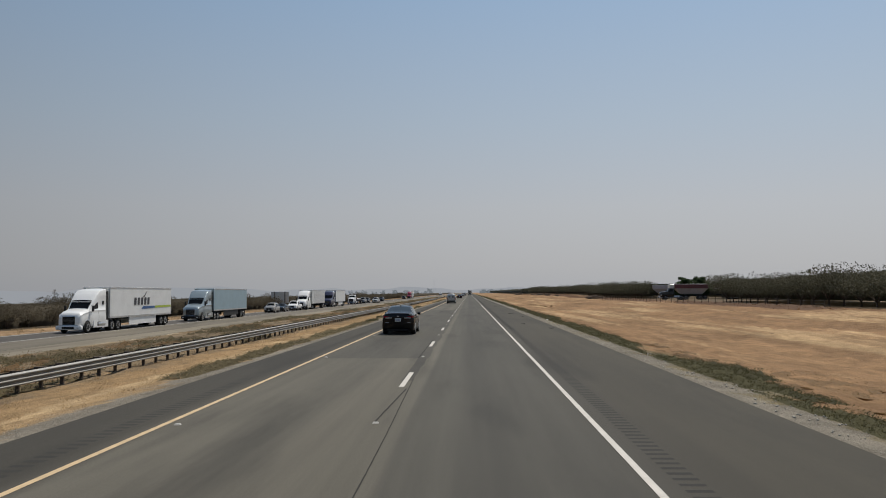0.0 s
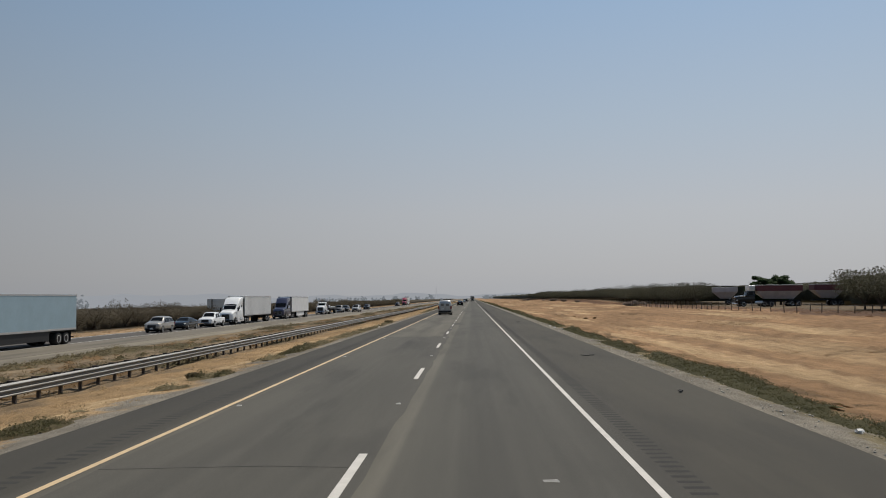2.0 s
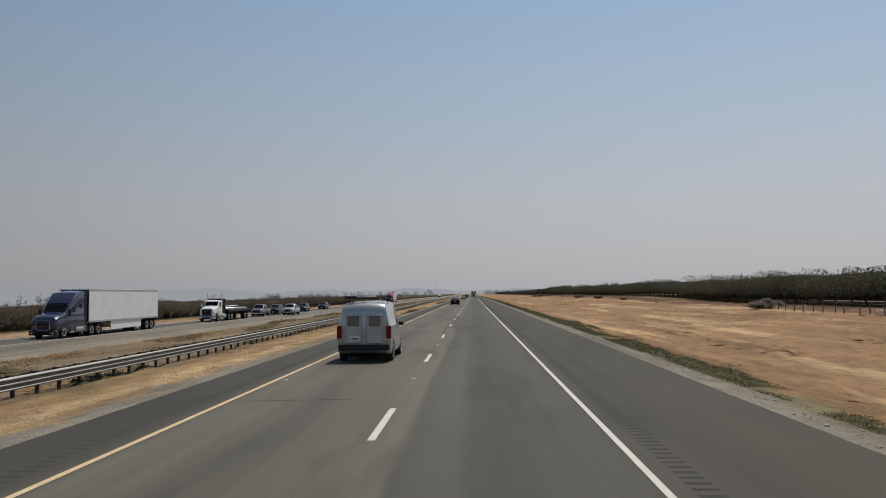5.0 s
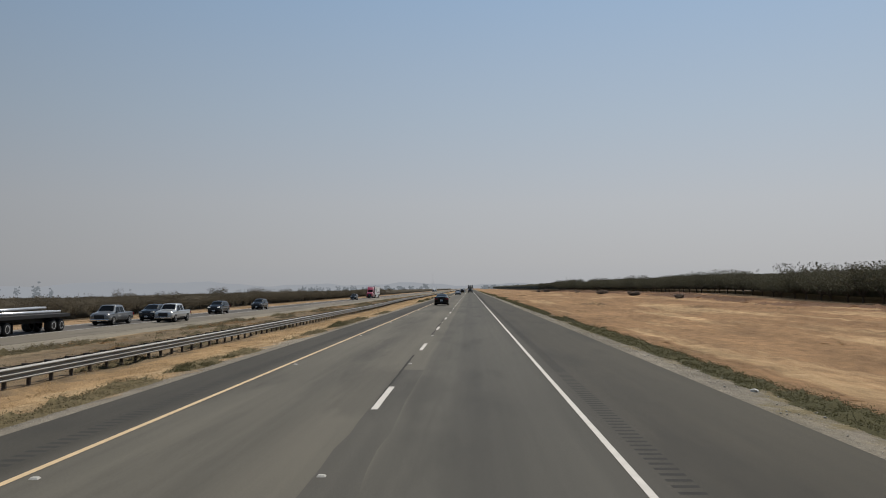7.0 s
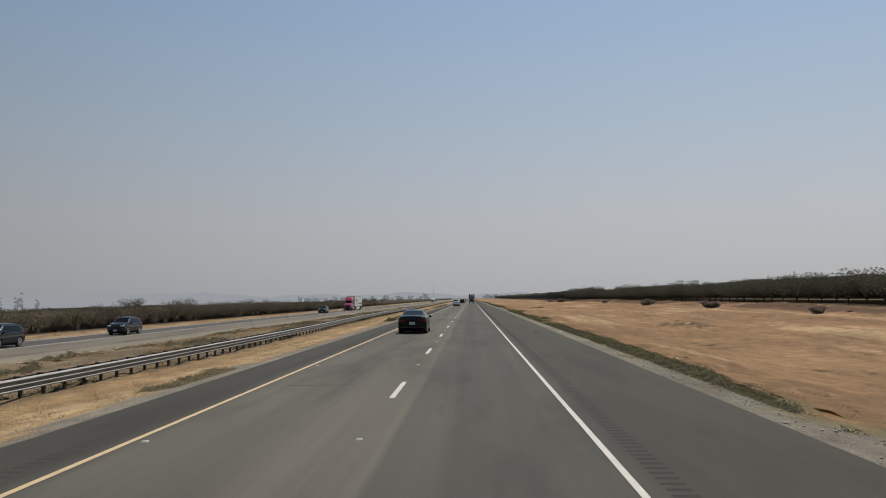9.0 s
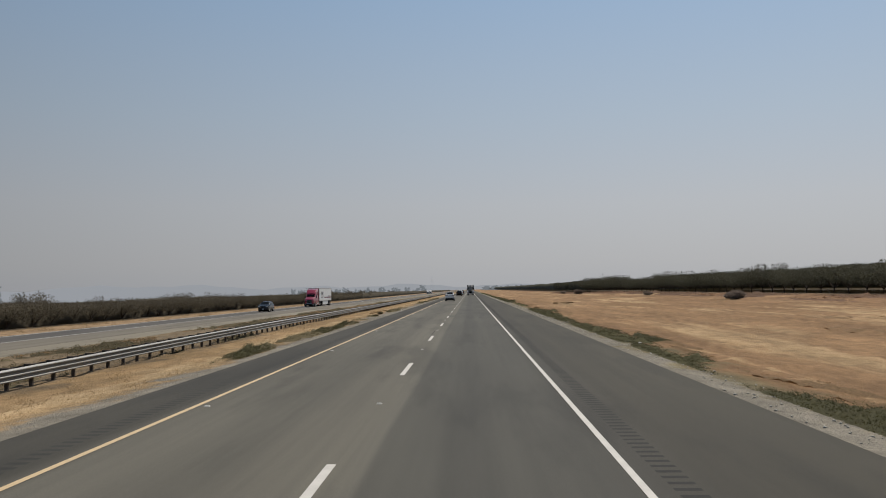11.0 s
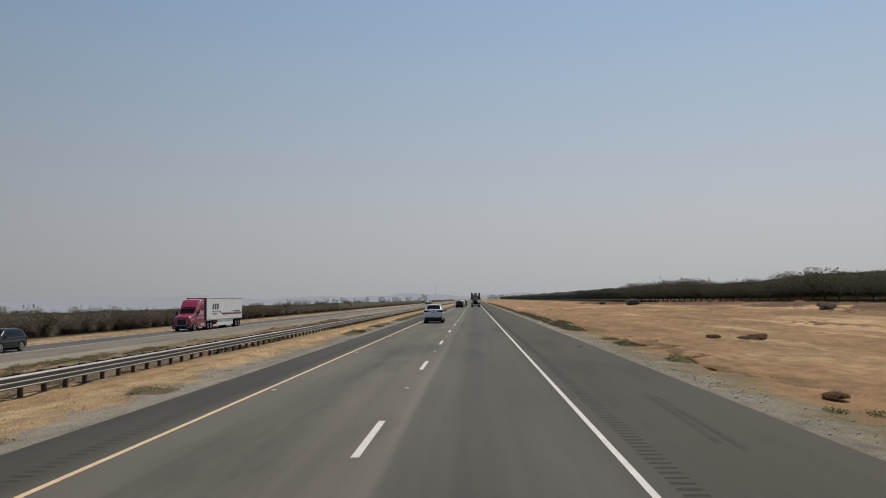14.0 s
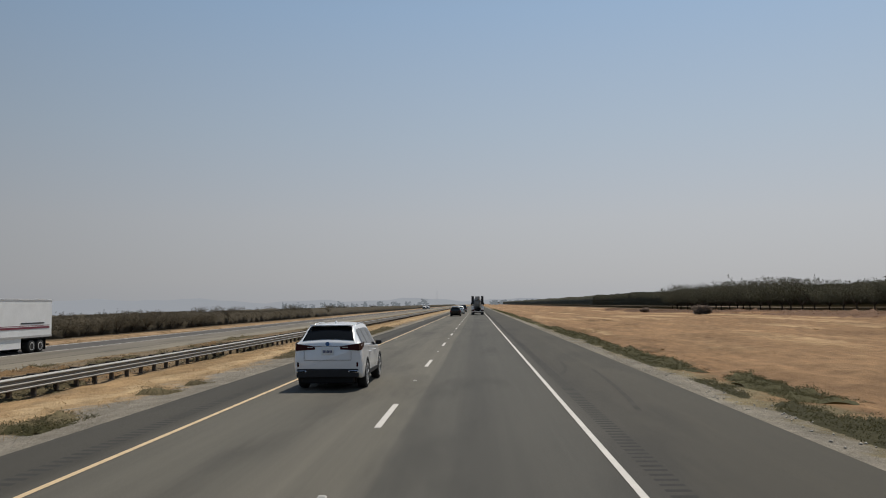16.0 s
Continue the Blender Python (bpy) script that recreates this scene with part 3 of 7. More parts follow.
def stuff(name, v, f, material, label, category, parent=None):
    me = bpy.data.meshes.new(name)
    me.vertices.add(len(v))
    me.vertices.foreach_set("co", np.asarray(v, np.float32).ravel())
    k = f.shape[1]
    me.loops.add(f.size)
    me.loops.foreach_set("vertex_index", f.astype(np.int32).ravel())
    me.polygons.add(len(f))
    me.polygons.foreach_set("loop_start", np.arange(0, f.size, k, dtype=np.int32))
    me.materials.append(material)
    me.update(calc_edges=True)
    me.validate()
    ob = new(name, me)
    if parent is not None:
        ob.parent = parent
    return tagged(ob, label, category, kind="stuff")


def cores(rng, centres, radii, seg=8, lats=(-0.6, 0.2, 0.85), k=0.78):
    """The dense twiggy hearts of the clumps: uneven low domes."""
    big = radii[:, 0] > 0.45 * radii[:, 0].max()
    c, r = centres[big], radii[big] * k
    dirs = [(math.cos(t) * math.cos(2 * math.pi * (i + 0.5 * j) / seg), math.cos(t) * math.sin(2 * math.pi * (i + 0.5 * j) / seg), math.sin(t)) for j, t in enumerate(lats) for i in range(seg)] + [(0, 0, 1)]
    d = np.array(dirs)
    m = len(d)
    v = c[:, None, :] + d[None] * r[:, None, :] * rng.uniform(0.75, 1.15, (len(c), m, 1))
    tri = []
    for j in range(len(lats) - 1):
        for i in range(seg):
            p, q = j * seg + i, j * seg + (i + 1) % seg
            tri += [(p, q, p + seg), (q, q + seg, p + seg)]
    last = (len(lats) - 1) * seg
    tri += [(last + i, last + (i + 1) % seg, m - 1) for i in range(seg)]
    f = (np.array(tri)[None] + (np.arange(len(c)) * m)[:, None, None]).reshape(-1, 3)
    return v.reshape(-1, 3), f


def leaf_cloud(rng, n, centres, radii, size, hearts=False, **heart):
    """Small pointed leaves round the hearts of ellipsoidal clumps."""
    vol = radii[:, 0] * radii[:, 2] + 1e-4
    k = rng.choice(len(centres), n, p=vol / vol.sum())
    d = rng.normal(size=(n, 3))
    d /= np.linalg.norm(d, axis=1)[:, None]
    r = rng.uniform(0.62, 1.06, n) if hearts else rng.uniform(0.3, 1.0, n) ** 0.5
    p = centres[k] + d * radii[k] * r[:, None]
    u = rng.normal(size=(n, 3))
    u /= np.linalg.norm(u, axis=1)[:, None]
    w = np.cross(u, rng.normal(size=(n, 3)))
    w /= np.linalg.norm(w, axis=1)[:, None]
    s = size * rng.uniform(0.6, 1.4, n)[:, None]
    v = np.stack([p - u * s, p + w * s * 0.75, p + u * s], 1).reshape(-1, 3)
    if not hearts:
        return v, np.arange(3 * n).reshape(-1, 3)
    cv, cf = cores(rng, centres, radii, **heart)
    return np.concatenate([v, cv]), np.concatenate([np.arange(3 * n).reshape(-1, 3), cf + 3 * n])


rng = np.random.default_rng(5)


def place_tufts(n, x0, x1, y0, y1, thr=None, scale=0.2, off=0.0):
    x, y = rng.uniform(x0, x1, n), rng.uniform(y0, y1, n)
    if thr is not None:
        v = np.array([noise.noise(Vector((a * scale * 3 + off, b * scale, off))) for a, b in zip(x, y)])
        k = v > thr
        x, y = x[k], y[k]
    return np.stack([x, y, land(x, y) + rough_ground(x, y) - 0.03], 1)


def weed_mass(name, x0, x1, spans, step, thr, off, scale, h_, n, leaf_size, leaf, label, soft=0.3, edge=0.35, rough=0.5, category="weeds"):
    """A low uneven bed of weeds along stretches (y0, y1) or (y0, y1, x0, x1), with small leaves standing out of it."""
    r = np.random.default_rng(int(off * 10) + 5)
    vs, fs, ks, base_ = [], [], [], 0
    for span in spans:
        y0, y1 = span[:2]
        if len(span) == 4:
            x0, x1 = span[2:]
        gx_, gy_ = np.arange(x0, x1 + step, step), np.arange(y0, y1 + step * 1.6, step * 1.6)
        nx2, ny2 = len(gx_), len(gy_)
        mx_, my_ = np.meshgrid(gx_, gy_)
        cover = np.array([noise.noise(Vector((x * scale * 3 + off, y * scale, off))) + rough * noise.noise(Vector((x * 2.1, y * 1.3, off))) for x, y in zip(mx_.ravel(), my_.ravel())]).reshape(ny2, nx2)
        side = np.clip(np.minimum(mx_ - x0, x1 - mx_) / edge, 0, 1) * np.clip(np.minimum(my_ - y0, y1 - my_) / max(0.2, min(0.6, 0.3 * (y1 - y0))), 0, 1)
        k = np.clip((cover - thr) / soft, 0, 1) * np.sqrt(np.clip(side, 0, 1))
        bumps = 0.75 + 0.6 * np.sin(mx_ * 5.3 + 4 * np.sin(my_ * 1.7)) * np.sin(my_ * 4.1 + 3 * np.sin(mx_ * 2.3))
        z = land(mx_, my_) + rough_ground(mx_, my_) + h_ * k * bumps * r.uniform(0.35, 1.35, k.shape) - 0.02
        vs.append(np.stack([mx_ + r.uniform(-0.3, 0.3, k.shape) * step, my_ + r.uniform(-0.3, 0.3, k.shape) * step, z], -1).reshape(-1, 3))
        gi_ = np.arange(nx2 * ny2).reshape(ny2, nx2)
        q = np.stack([gi_[:-1, :-1], gi_[:-1, 1:], gi_[1:, 1:], gi_[1:, :-1]], -1).reshape(-1, 4)
        q = q[(k.ravel()[q] > 0.03).sum(1) >= 2]
        fs.append(np.concatenate([q[:, [0, 1, 2]], q[:, [0, 2, 3]]]) + base_)
        ks.append(k.ravel())
        base_ += nx2 * ny2
    v, f, k = np.concatenate(vs), np.concatenate(fs), np.concatenate(ks)
    on = np.flatnonzero(k > 0.10)
    pick = r.choice(on, n)
    p = v[pick] + np.stack([r.uniform(-1, 1, n) * step, r.uniform(-1.6, 1.6, n) * step, r.uniform(-0.05, 0.55, n) ** 2 * h_ * 1.5], 1)
    u = r.normal(size=(n, 3))
    u[:, 2] = np.abs(u[:, 2])
    u /= np.linalg.norm(u, axis=1)[:, None]
    w = np.cross(u, r.normal(size=(n, 3)))
    w /= np.linalg.norm(w, axis=1)[:, None]
    sz = leaf_size * r.uniform(0.5, 1.5, n)[:, None]
    lv = np.stack([p - w * sz * 0.32, p + w * sz * 0.32, p + u * sz * 1.5], 1).reshape(-1, 3)
    used, inv = np.unique(f, return_inverse=True)
    return stuff(name, np.concatenate([v[used], lv]), np.concatenate([inv.reshape(-1, 3), np.arange(3 * n).reshape(-1, 3) + len(used)]), leaf, label, category)


# green weeds along the outer verge, with bare gaps
VERGE = [(-5, 95.2), (97.4, 112.5), (116.6, 124.0), (126.0, 150.0), (152.0, 244.6), (248.6, 354.0), (356.3, 392.0), (441.5, 520)]
weed_mass("verge_weeds", 8.15, 9.6, VERGE, 0.12, -0.26, 1.0, 0.16, 0.16, 480000, 0.024, M_WEED, "low olive-green weeds along the gravel verge")
weed_mass("verge_weeds_wide", 9.2, 10.7, [(14, 24), (74, 80), (193.5, 203), (337, 345), (384, 391), (458, 466)], 0.14, -0.15, 2.0, 0.2, 0.16, 60000, 0.024, M_WEED, "broad patch of olive-green weeds beyond the verge")
weed_mass("verge_weed_clumps", 8.7, 9.8, [(399.3, 400.7), (393.2, 394.4), (413.2, 414.4), (423.2, 425.8), (429.3, 430.7), (432, 432.7), (112.2, 113.6)], 0.1, -0.35, 4.0, 0.2, 0.20, 9000, 0.03, M_WEED, "scattered small weed clumps on the gravel verge")
weed_mass("verge_weeds_far", 8.0, 9.6, [(520, 800)], 0.3, -0.1, 1.0, 0.16, 0.13, 20000, 0.05, M_WEED, "low olive-green weeds along the distant verge")
weed_mass("verge_grass", 9.3, 11.2, [(-5, 520)], 0.22, 0.05, 7.0, 0.2, 0.05, 36000, 0.022, M_WEED_DRY, "dry brown grass between the weeds and the field", category="grass")
weed_mass("field_tufts", 11, 46, [(0, 560)], 0.5, 0.50, 9.0, 0.07, 0.06, 26000, 0.03, M_WEED_DRY, "sparse brown tufts on the bare field", category="grass")
weed_mass("rusty_brush", 38, 46.5, [(90, 700)], 0.6, -0.08, 21.0, 0.06, 0.36, 60000, 0.06, M_RUST, "rusty brown brush along the field's far edge", 0.5, 1.5)


def stones(name, x0, x1, y0, y1, n, label, lo=0.005, hi=0.013, material=M_STONE, category="gravel"):
    """Loose crushed stone or clods: small uneven octahedra."""
    x, y = rng.uniform(x0, x1, n), rng.uniform(y0, y1, n)
    s = rng.uniform(lo, hi, (n, 1, 1)) * rng.uniform(0.6, 1.3, (n, 6, 1))
    d = np.array([(1, 0, 0), (0, 1, 0), (-1, 0, 0), (0, -1, 0), (0, 0, 0.7), (0, 0, -0.7)], float)
    turn = rng.uniform(0, math.pi, n)
    dx = d[None, :, 0] * np.cos(turn)[:, None] - d[None, :, 1] * np.sin(turn)[:, None]
    dy = d[None, :, 0] * np.sin(turn)[:, None] + d[None, :, 1] * np.cos(turn)[:, None]
    p = np.stack([x, y, land(x, y) + rough_ground(x, y) + 0.01], 1)[:, None, :] + np.stack([dx, dy, np.repeat(d[None, :, 2], n, 0)], -1) * s
    t = np.array([(0, 1, 4), (1, 2, 4), (2, 3, 4), (3, 0, 4), (1, 0, 5), (2, 1, 5), (3, 2, 5), (0, 3, 5)])
    return stuff(name, p.reshape(-1, 3), (t[None] + 6 * np.arange(n)[:, None, None]).reshape(-1, 3), material, label, category)


stones("verge_gravel", 7.18, 8.5, 0, 500, 16000, "loose pale crushed stone along the outer shoulder")
stones("verge_rubble", 7.3, 8.7, 0, 500, 2600, "scattered larger pale stones on the verge", 0.018, 0.045)
stones("median_gravel", -6.7, -5.38, 0, 500, 12000, "loose pale crushed stone along the inner shoulder")
# straw and weeds in the median
c = place_tufts(36000, -14.5, -6.4, -5, 560)
stuff("median_straw", *blades(rng, c, 6, rng.uniform(0.04, 0.14, len(c)), 0.2, 0.009, 1.2), M_STRAW, "short straw-coloured dry grass in the median", "grass")
INNER_WEEDS = [(18, 36), (36.8, 52), (52.5, 62), (64.6, 67.2), (68, 69), (72.2, 73), (75.4, 77), (83, 84.4), (87, 98.2), (100.5, 103.8), (105.5, 110.3), (111, 117.5), (121, 122), (123.5, 125.8), (129.5, 131), (134.4, 137),
               (190, 193.2), (196.6, 197.4), (200.4, 211), (213.5, 221.3), (229.5, 230.3), (232.5, 235.4), (240.8, 254.6), (266.5, 272.6), (328, 333.8), (335, 335.8), (338.5, 345), (346.4, 348.4), (350.5, 352.8), (355.8, 359.4)]
INNER_WEEDS += [(365.6, 366.4), (373.3, 374.4), (387.8, 391.3), (392.8, 397.2), (404, 405.4), (438.8, 443.5), (444.2, 445), (448.6, 449.4), (453.2, 456.2), (460, 460.9), (462.6, 463.5), (475, 520)]
weed_mass("median_weeds", -7.35, -6.05, INNER_WEEDS, 0.13, -0.32, 3.0, 0.2, 0.15, 130000, 0.024, M_SAGE, "brown-green weed patches beside the gravel")
weed_mass("median_weeds_green", -7.2, -6.15, [(64.6, 66.8), (75.5, 77), (87, 94.5), (130, 131), (213.5, 219), (241, 254.6), (328, 333.8), (341.5, 352.8), (356, 359.4), (387.8, 391.3), (441.2, 443.5), (453.2, 456.2)], 0.12, -0.2, 3.5, 0.25, 0.20, 80000, 0.024, M_WEED,
          "ragged olive-green weed patch beside the inner shoulder")
weed_mass("median_brush", -23.4, -12.4, [(-5, 108)], 0.28, 0.20, 11.0, 0.10, 0.24, 46000, 0.05, M_SAGE, "low grey-brown brush on the median slope", 0.4, rough=0.8)
weed_mass("median_brush_sparse", -23.2, -12.4, [(140, 402), (490, 560)], 0.3, 0.38, 12.0, 0.10, 0.26, 50000, 0.05, M_SAGE, "sparse low brush on the sandy median slope", 0.4, rough=0.8)
weed_mass("median_dry_brush", -23.2, -11.7, [(-5, 560)], 0.3, 0.38, 15.0, 0.12, 0.18, 36000, 0.055, M_WEED_DRY, "dry brown tufts on the median slope", 0.4, rough=0.8)
LUMPS = [(118, 120.1, -22, -21.2), (114.6, 117.2, -18.9, -18.0), (110.3, 111.6, -17.8, -17.2), (111.8, 113.3, -17.9, -17.3), (119.5, 120.7, -19.3, -18.7), (115.5, 119.1, -17.1, -16.2), (119.8, 123.2, -17.7, -16.8),
         (124.2, 125.6, -19.6, -19.0), (129, 134, -18.9, -17.9), (251.9, 254.8, -17.3, -16.4), (254.8, 256.6, -17.2, -16.6), (257.1, 258.7, -19.2, -18.6), (257.1, 260.1, -20.8, -19.8), (249.8, 251.1, -17.2, -16.6), (272, 273.4, -17.3, -16.8)]
LUMPS += [(405.2, 409.3, -19.1, -17.9), (410.6, 417, -21.6, -20.2), (417.5, 420, -19.1, -18.4), (456.6, 458.2, -17.1, -16.5), (458.1, 459.3, -17.6, -17.0), (459.1, 462, -18.3, -17.2), (459, 463.4, -17.1, -16.2),
          (464.2, 467.4, -16.3, -15.4), (471, 476.4, -17.6, -16.5), (481, 487.5, -18.8, -17.5), (482.5, 486.3, -23.2, -22.4)]
weed_mass("median_lumps", -22, -15, LUMPS, 0.16, -0.4, 5.0, 0.2, 0.17, 26000, 0.035, M_SAGE, "low rounded clumps of grey-brown brush on the median slope", 0.3, 0.3, 0.3)
weed_mass("median_lumps_green", -22, -15, [(122.6, 126.4, -17.8, -17.0), (131.3, 140, -18.7, -17.3), (423.2, 438, -22.6, -20.4), (428, 442, -21.0, -19.2)], 0.18, -0.1, 6.0, 0.2, 0.15, 14000, 0.04, M_SAGE,
          "olive-brown clumps of brush on the median slope", 0.3, 0.4, 0.6)
weed_mass("median_dry_ridge", -8.8, -8.0, [(386.6, 388.6), (390, 392.6), (393.4, 398), (98.5, 100), (104, 105)], 0.14, -0.05, 8.0, 0.25, 0.075, 6000, 0.03, M_WEED_DRY, "brown dry weeds along the foot of the straw bank", 0.3, 0.3)
weed_mass("rail_brush", -12.3, -10.9, [(-5, 560)], 0.2, 0.16, 19.0, 0.12, 0.22, 40000, 0.04, M_SAGE, "dusty brush under the guardrail")
c = place_tufts(6000, -47.0, -37.9, -5, 700, 0.0, 0.15, 4.0)
stuff("far_verge_straw", *blades(rng, c, 8, rng.uniform(0.1, 0.35, len(c)), 0.25, 0.03, 0.8), M_STRAW, "dry grass between the carriageway and the orchard", "grass")


def orchard_tree(seed, height, width, leaf, bare, n_leaf, leaf_size):
    """Trunk with limbs, and a crown of small leaves with gaps and sprigs."""
    r = np.random.default_rng(seed)
    bm = bmesh.new()
    fork = height * bare
    tube(bm, [(0, 0, -0.15), (0.03, 0.02, fork * 0.5), (0, 0.03, fork)], [0.13, 0.10, 0.09], 7)
    cs, rs = [], []
    for k in range(6):
        a = 2 * math.pi * (k + r.uniform(-0.3, 0.3)) / 6
        tipr, tz = width * 0.5 * r.uniform(0.55, 0.95), height * r.uniform(0.72, 0.98)
        mid = (math.cos(a) * tipr * 0.5, math.sin(a) * tipr * 0.5, fork + (tz - fork) * 0.55)
        tip = (math.cos(a) * tipr, math.sin(a) * tipr, tz)
        tube(bm, [(0, 0.02, fork * 0.95), mid, tip], [0.065, 0.04, 0.012], 5)
        for q, p in ((0.45, mid), (0.34, tip), (0.36, tuple((m_ + t_) / 2 for m_, t_ in zip(mid, tip)))):
            cs.append(p)
            rs.append((width * q * 0.62, width * q * 0.62, height * q * 0.5))
    cs.append((0, 0, height * 0.72))
    rs.append((width * 0.3, width * 0.3, height * 0.2))
    for k in range(3):
        cs.append((r.uniform(-0.3, 0.3) * width, r.uniform(-0.3, 0.3) * width, height * r.uniform(1.0, 1.12)))
        rs.append((0.16, 0.16, 0.3))
    trunk = bpy.data.meshes.new("trunk")
    bm.to_mesh(trunk)
    bm.free()
    trunk.materials.append(M_BARK)
    v, f = leaf_cloud(r, n_leaf, np.array(cs), np.array(rs), leaf_size)
    low = v[:, 2] < fork * 0.8
    v[low, 2] = fork * 0.8 + 0.2 * (v[low, 2] % 1.0)
    crown = mesh_of("crown", v.tolist(), f.tolist(), leaf)
    return trunk, crown


LEFT_TREES = [orchard_tree(20 + i, 2.6, 4.8, M_LEAF_L, 0.06, 3000, 0.09) for i in range(5)]
RIGHT_TREES = [orchard_tree(40 + i, 3.6, 6.6, M_LEAF_R, 0.17, 3600, 0.115) for i in range(5)]


def tree_row(kinds, x, y0, y1, step, label, group, r, smin=0.85, smax=1.12):
    y = y0
    while y < y1:
        if x > 0 and 161 < y < 233:
            y += step
            continue
        t, c_ = kinds[int(r.integers(len(kinds)))]
        px, py = x + r.uniform(-0.25, 0.25), y + r.uniform(-0.4, 0.4)
        s = r.uniform(smin, smax) * (1.2 if x > 0 and y < 320 else 1.25 if x > 0 and y > 560 else 1.0)
        e = thing("almond_tree", pose(px, py, float(land(px, py)), 0, 0, r.uniform(0, 360)) @ Matrix.Diagonal((s, s, s * r.uniform(0.92, 1.1), 1)), label, "tree", group)
        mesh_part("trunk", t, e)
        mesh_part("crown", c_, e)
        y += step


rt = np.random.default_rng(9)
tree_row(LEFT_TREES, -49.3, 60, 600, 5.0, "young almond tree with a dusty dark green crown", "front row of the far orchard", rt)
tree_row(RIGHT_TREES, 51.0, 60, 650, 4.6, "almond tree with a short trunk and dark olive crown", "front row of the near orchard", rt)


def crown_lift(x, y):
    """0 between the trees of the rows, 1 at the middle of a crown."""
    row = np.floor(x / 6.2)
    dx = (x / 6.2 - row - 0.5) * 6.2
    yy = y / 5.2 + 0.37 * row
    dy = (yy - np.floor(yy) - 0.5) * 5.2
    return np.sqrt(np.clip(1.0 - (dx / 3.5) ** 2 - (dy / 3.1) ** 2, 0, 1))


def wander(x, y):
    return 0.5 * np.sin(x * 0.37 + 2.1 * np.sin(y * 0.13)) * np.sin(y * 0.29 + x * 0.11) + 0.5 * np.sin(y * 0.061 + x * 0.05)


def canopy(name, depth, ys_, front, base, height, rough, leaf, label, n_leaf=0, size=0.1, y_leaf=700, d_leaf=15.0):
    """The rows behind the first: a twiggy front, crowns row by row, and leaves standing out of both."""
    r = np.random.default_rng(len(name) * 7)
    d_ = np.array([0.0, -0.25, -0.1, 0.35, 1.0] + list(depth))
    k_ = np.array([0.0, 0.25, 0.6, 0.88, 1.0] + [1.0] * len(depth))
    y = np.asarray(ys_)[:, None] + 0 * d_[None, :]
    x0 = np.array([front(v) for v in ys_])[:, None]
    s = 1 if x0[0, 0] > 0 else -1
    x = x0 + s * d_[None, :]
    edge = np.clip((d_ - 1.0) / 2.0, 0, 1)[None, :]
    lift = 1.0 - 0.36 * edge * (1.0 - crown_lift(x, y))
    tall = 1.0 + (0.25 * np.clip((340 - y) / 80, 0, 1) + 0.40 * ease(y, 540, 760) if s > 0 else 0.0)
    z = base + (height - base) * tall * k_[None, :] * lift + rough * k_[None, :] * (wander(x, y) + 0.35 * r.uniform(-1, 1, x.shape))
    out = (d_ < 1.5)[None, :] * rough * (0.8 * np.sin(y * 0.9 + 3 * np.sin(y * 0.23)) * np.cos(z * 1.7) + 0.5 * r.uniform(-1, 1, x.shape))
    g = land(x, y)
    v = np.stack([x + s * out, y + r.uniform(-0.2, 0.2, x.shape), g + z], -1).reshape(-1, 3)
    n, m = x.shape
    gi_ = np.arange(m * n).reshape(n, m)
    q = np.stack([gi_[:-1, :-1], gi_[:-1, 1:], gi_[1:, 1:], gi_[1:, :-1]], -1).reshape(-1, 4)
    if s < 0:
        q = q[:, ::-1]
    f = np.concatenate([q[:, [0, 1, 2]], q[:, [0, 2, 3]]])
    if n_leaf:
        near = (d_[np.arange(m * n) % m] < d_leaf) & (v[:, 1] < y_leaf)
        a_ = v[f[near[f].all(1)]]
        area = np.linalg.norm(np.cross(a_[:, 1] - a_[:, 0], a_[:, 2] - a_[:, 0]), axis=1)
        t = a_[r.choice(len(a_), n_leaf, p=area / area.sum())]
        u1, u2 = np.sqrt(r.uniform(0, 1, n_leaf))[:, None], r.uniform(0, 1, n_leaf)[:, None]
        p = t[:, 0] * (1 - u1) + t[:, 1] * u1 * (1 - u2) + t[:, 2] * u1 * u2
        d = r.normal(size=(n_leaf, 3)) * np.array([0.6, 0.6, 0.9])
        d[:, 2] = np.abs(d[:, 2]) + 0.15
        d *= (size * r.uniform(0.5, 1.6, n_leaf) / np.linalg.norm(d, axis=1))[:, None]
        w = np.cross(d, r.normal(size=(n_leaf, 3)))
        w *= (size * 0.3 / np.linalg.norm(w, axis=1))[:, None]
        lv = np.stack([p - w, p + w, p + 2 * d], 1).reshape(-1, 3)
        f = np.concatenate([f, np.arange(3 * n_leaf).reshape(-1, 3) + len(v)])
        v = np.concatenate([v, lv])
    return stuff(name, v, f, leaf, label, "orchard")


near_y = np.concatenate([np.arange(20, 640, 1.1), np.arange(640, 1000, 2.5), np.arange(1000, 2500, 9.0)])
far_y = np.concatenate([np.arange(0, 700, 1.8), np.arange(700, 1100, 2.6), np.arange(1100, 2000, 9.0)])
canopy("orchard_rows_west", np.arange(2.0, 15.5, 1.2), near_y, lambda y: -49.4, 0.05, 2.55, 0.30, M_LEAF_L, "rows of young almond trees behind the first row", 300000, 0.10, 700, 9.0)
canopy("orchard_deep_west", np.concatenate([np.arange(3, 120, 1.8), np.arange(121, 290, 3.0)]), far_y, lambda y: -62.5, 0.3, 2.6, 0.30, M_LEAF_L, "deep rows of almond trees reaching into the haze", 90000, 0.2, 900, 80.0)
canopy("orchard_rows_east", np.arange(2.2, 20, 1.6), near_y, lambda y: 66.5 if 163 < y < 236 else 52.0, 0.75, 3.6, 0.35, M_LEAF_R, "rows of almond trees behind the first row", 260000, 0.13, 800, 6.0)
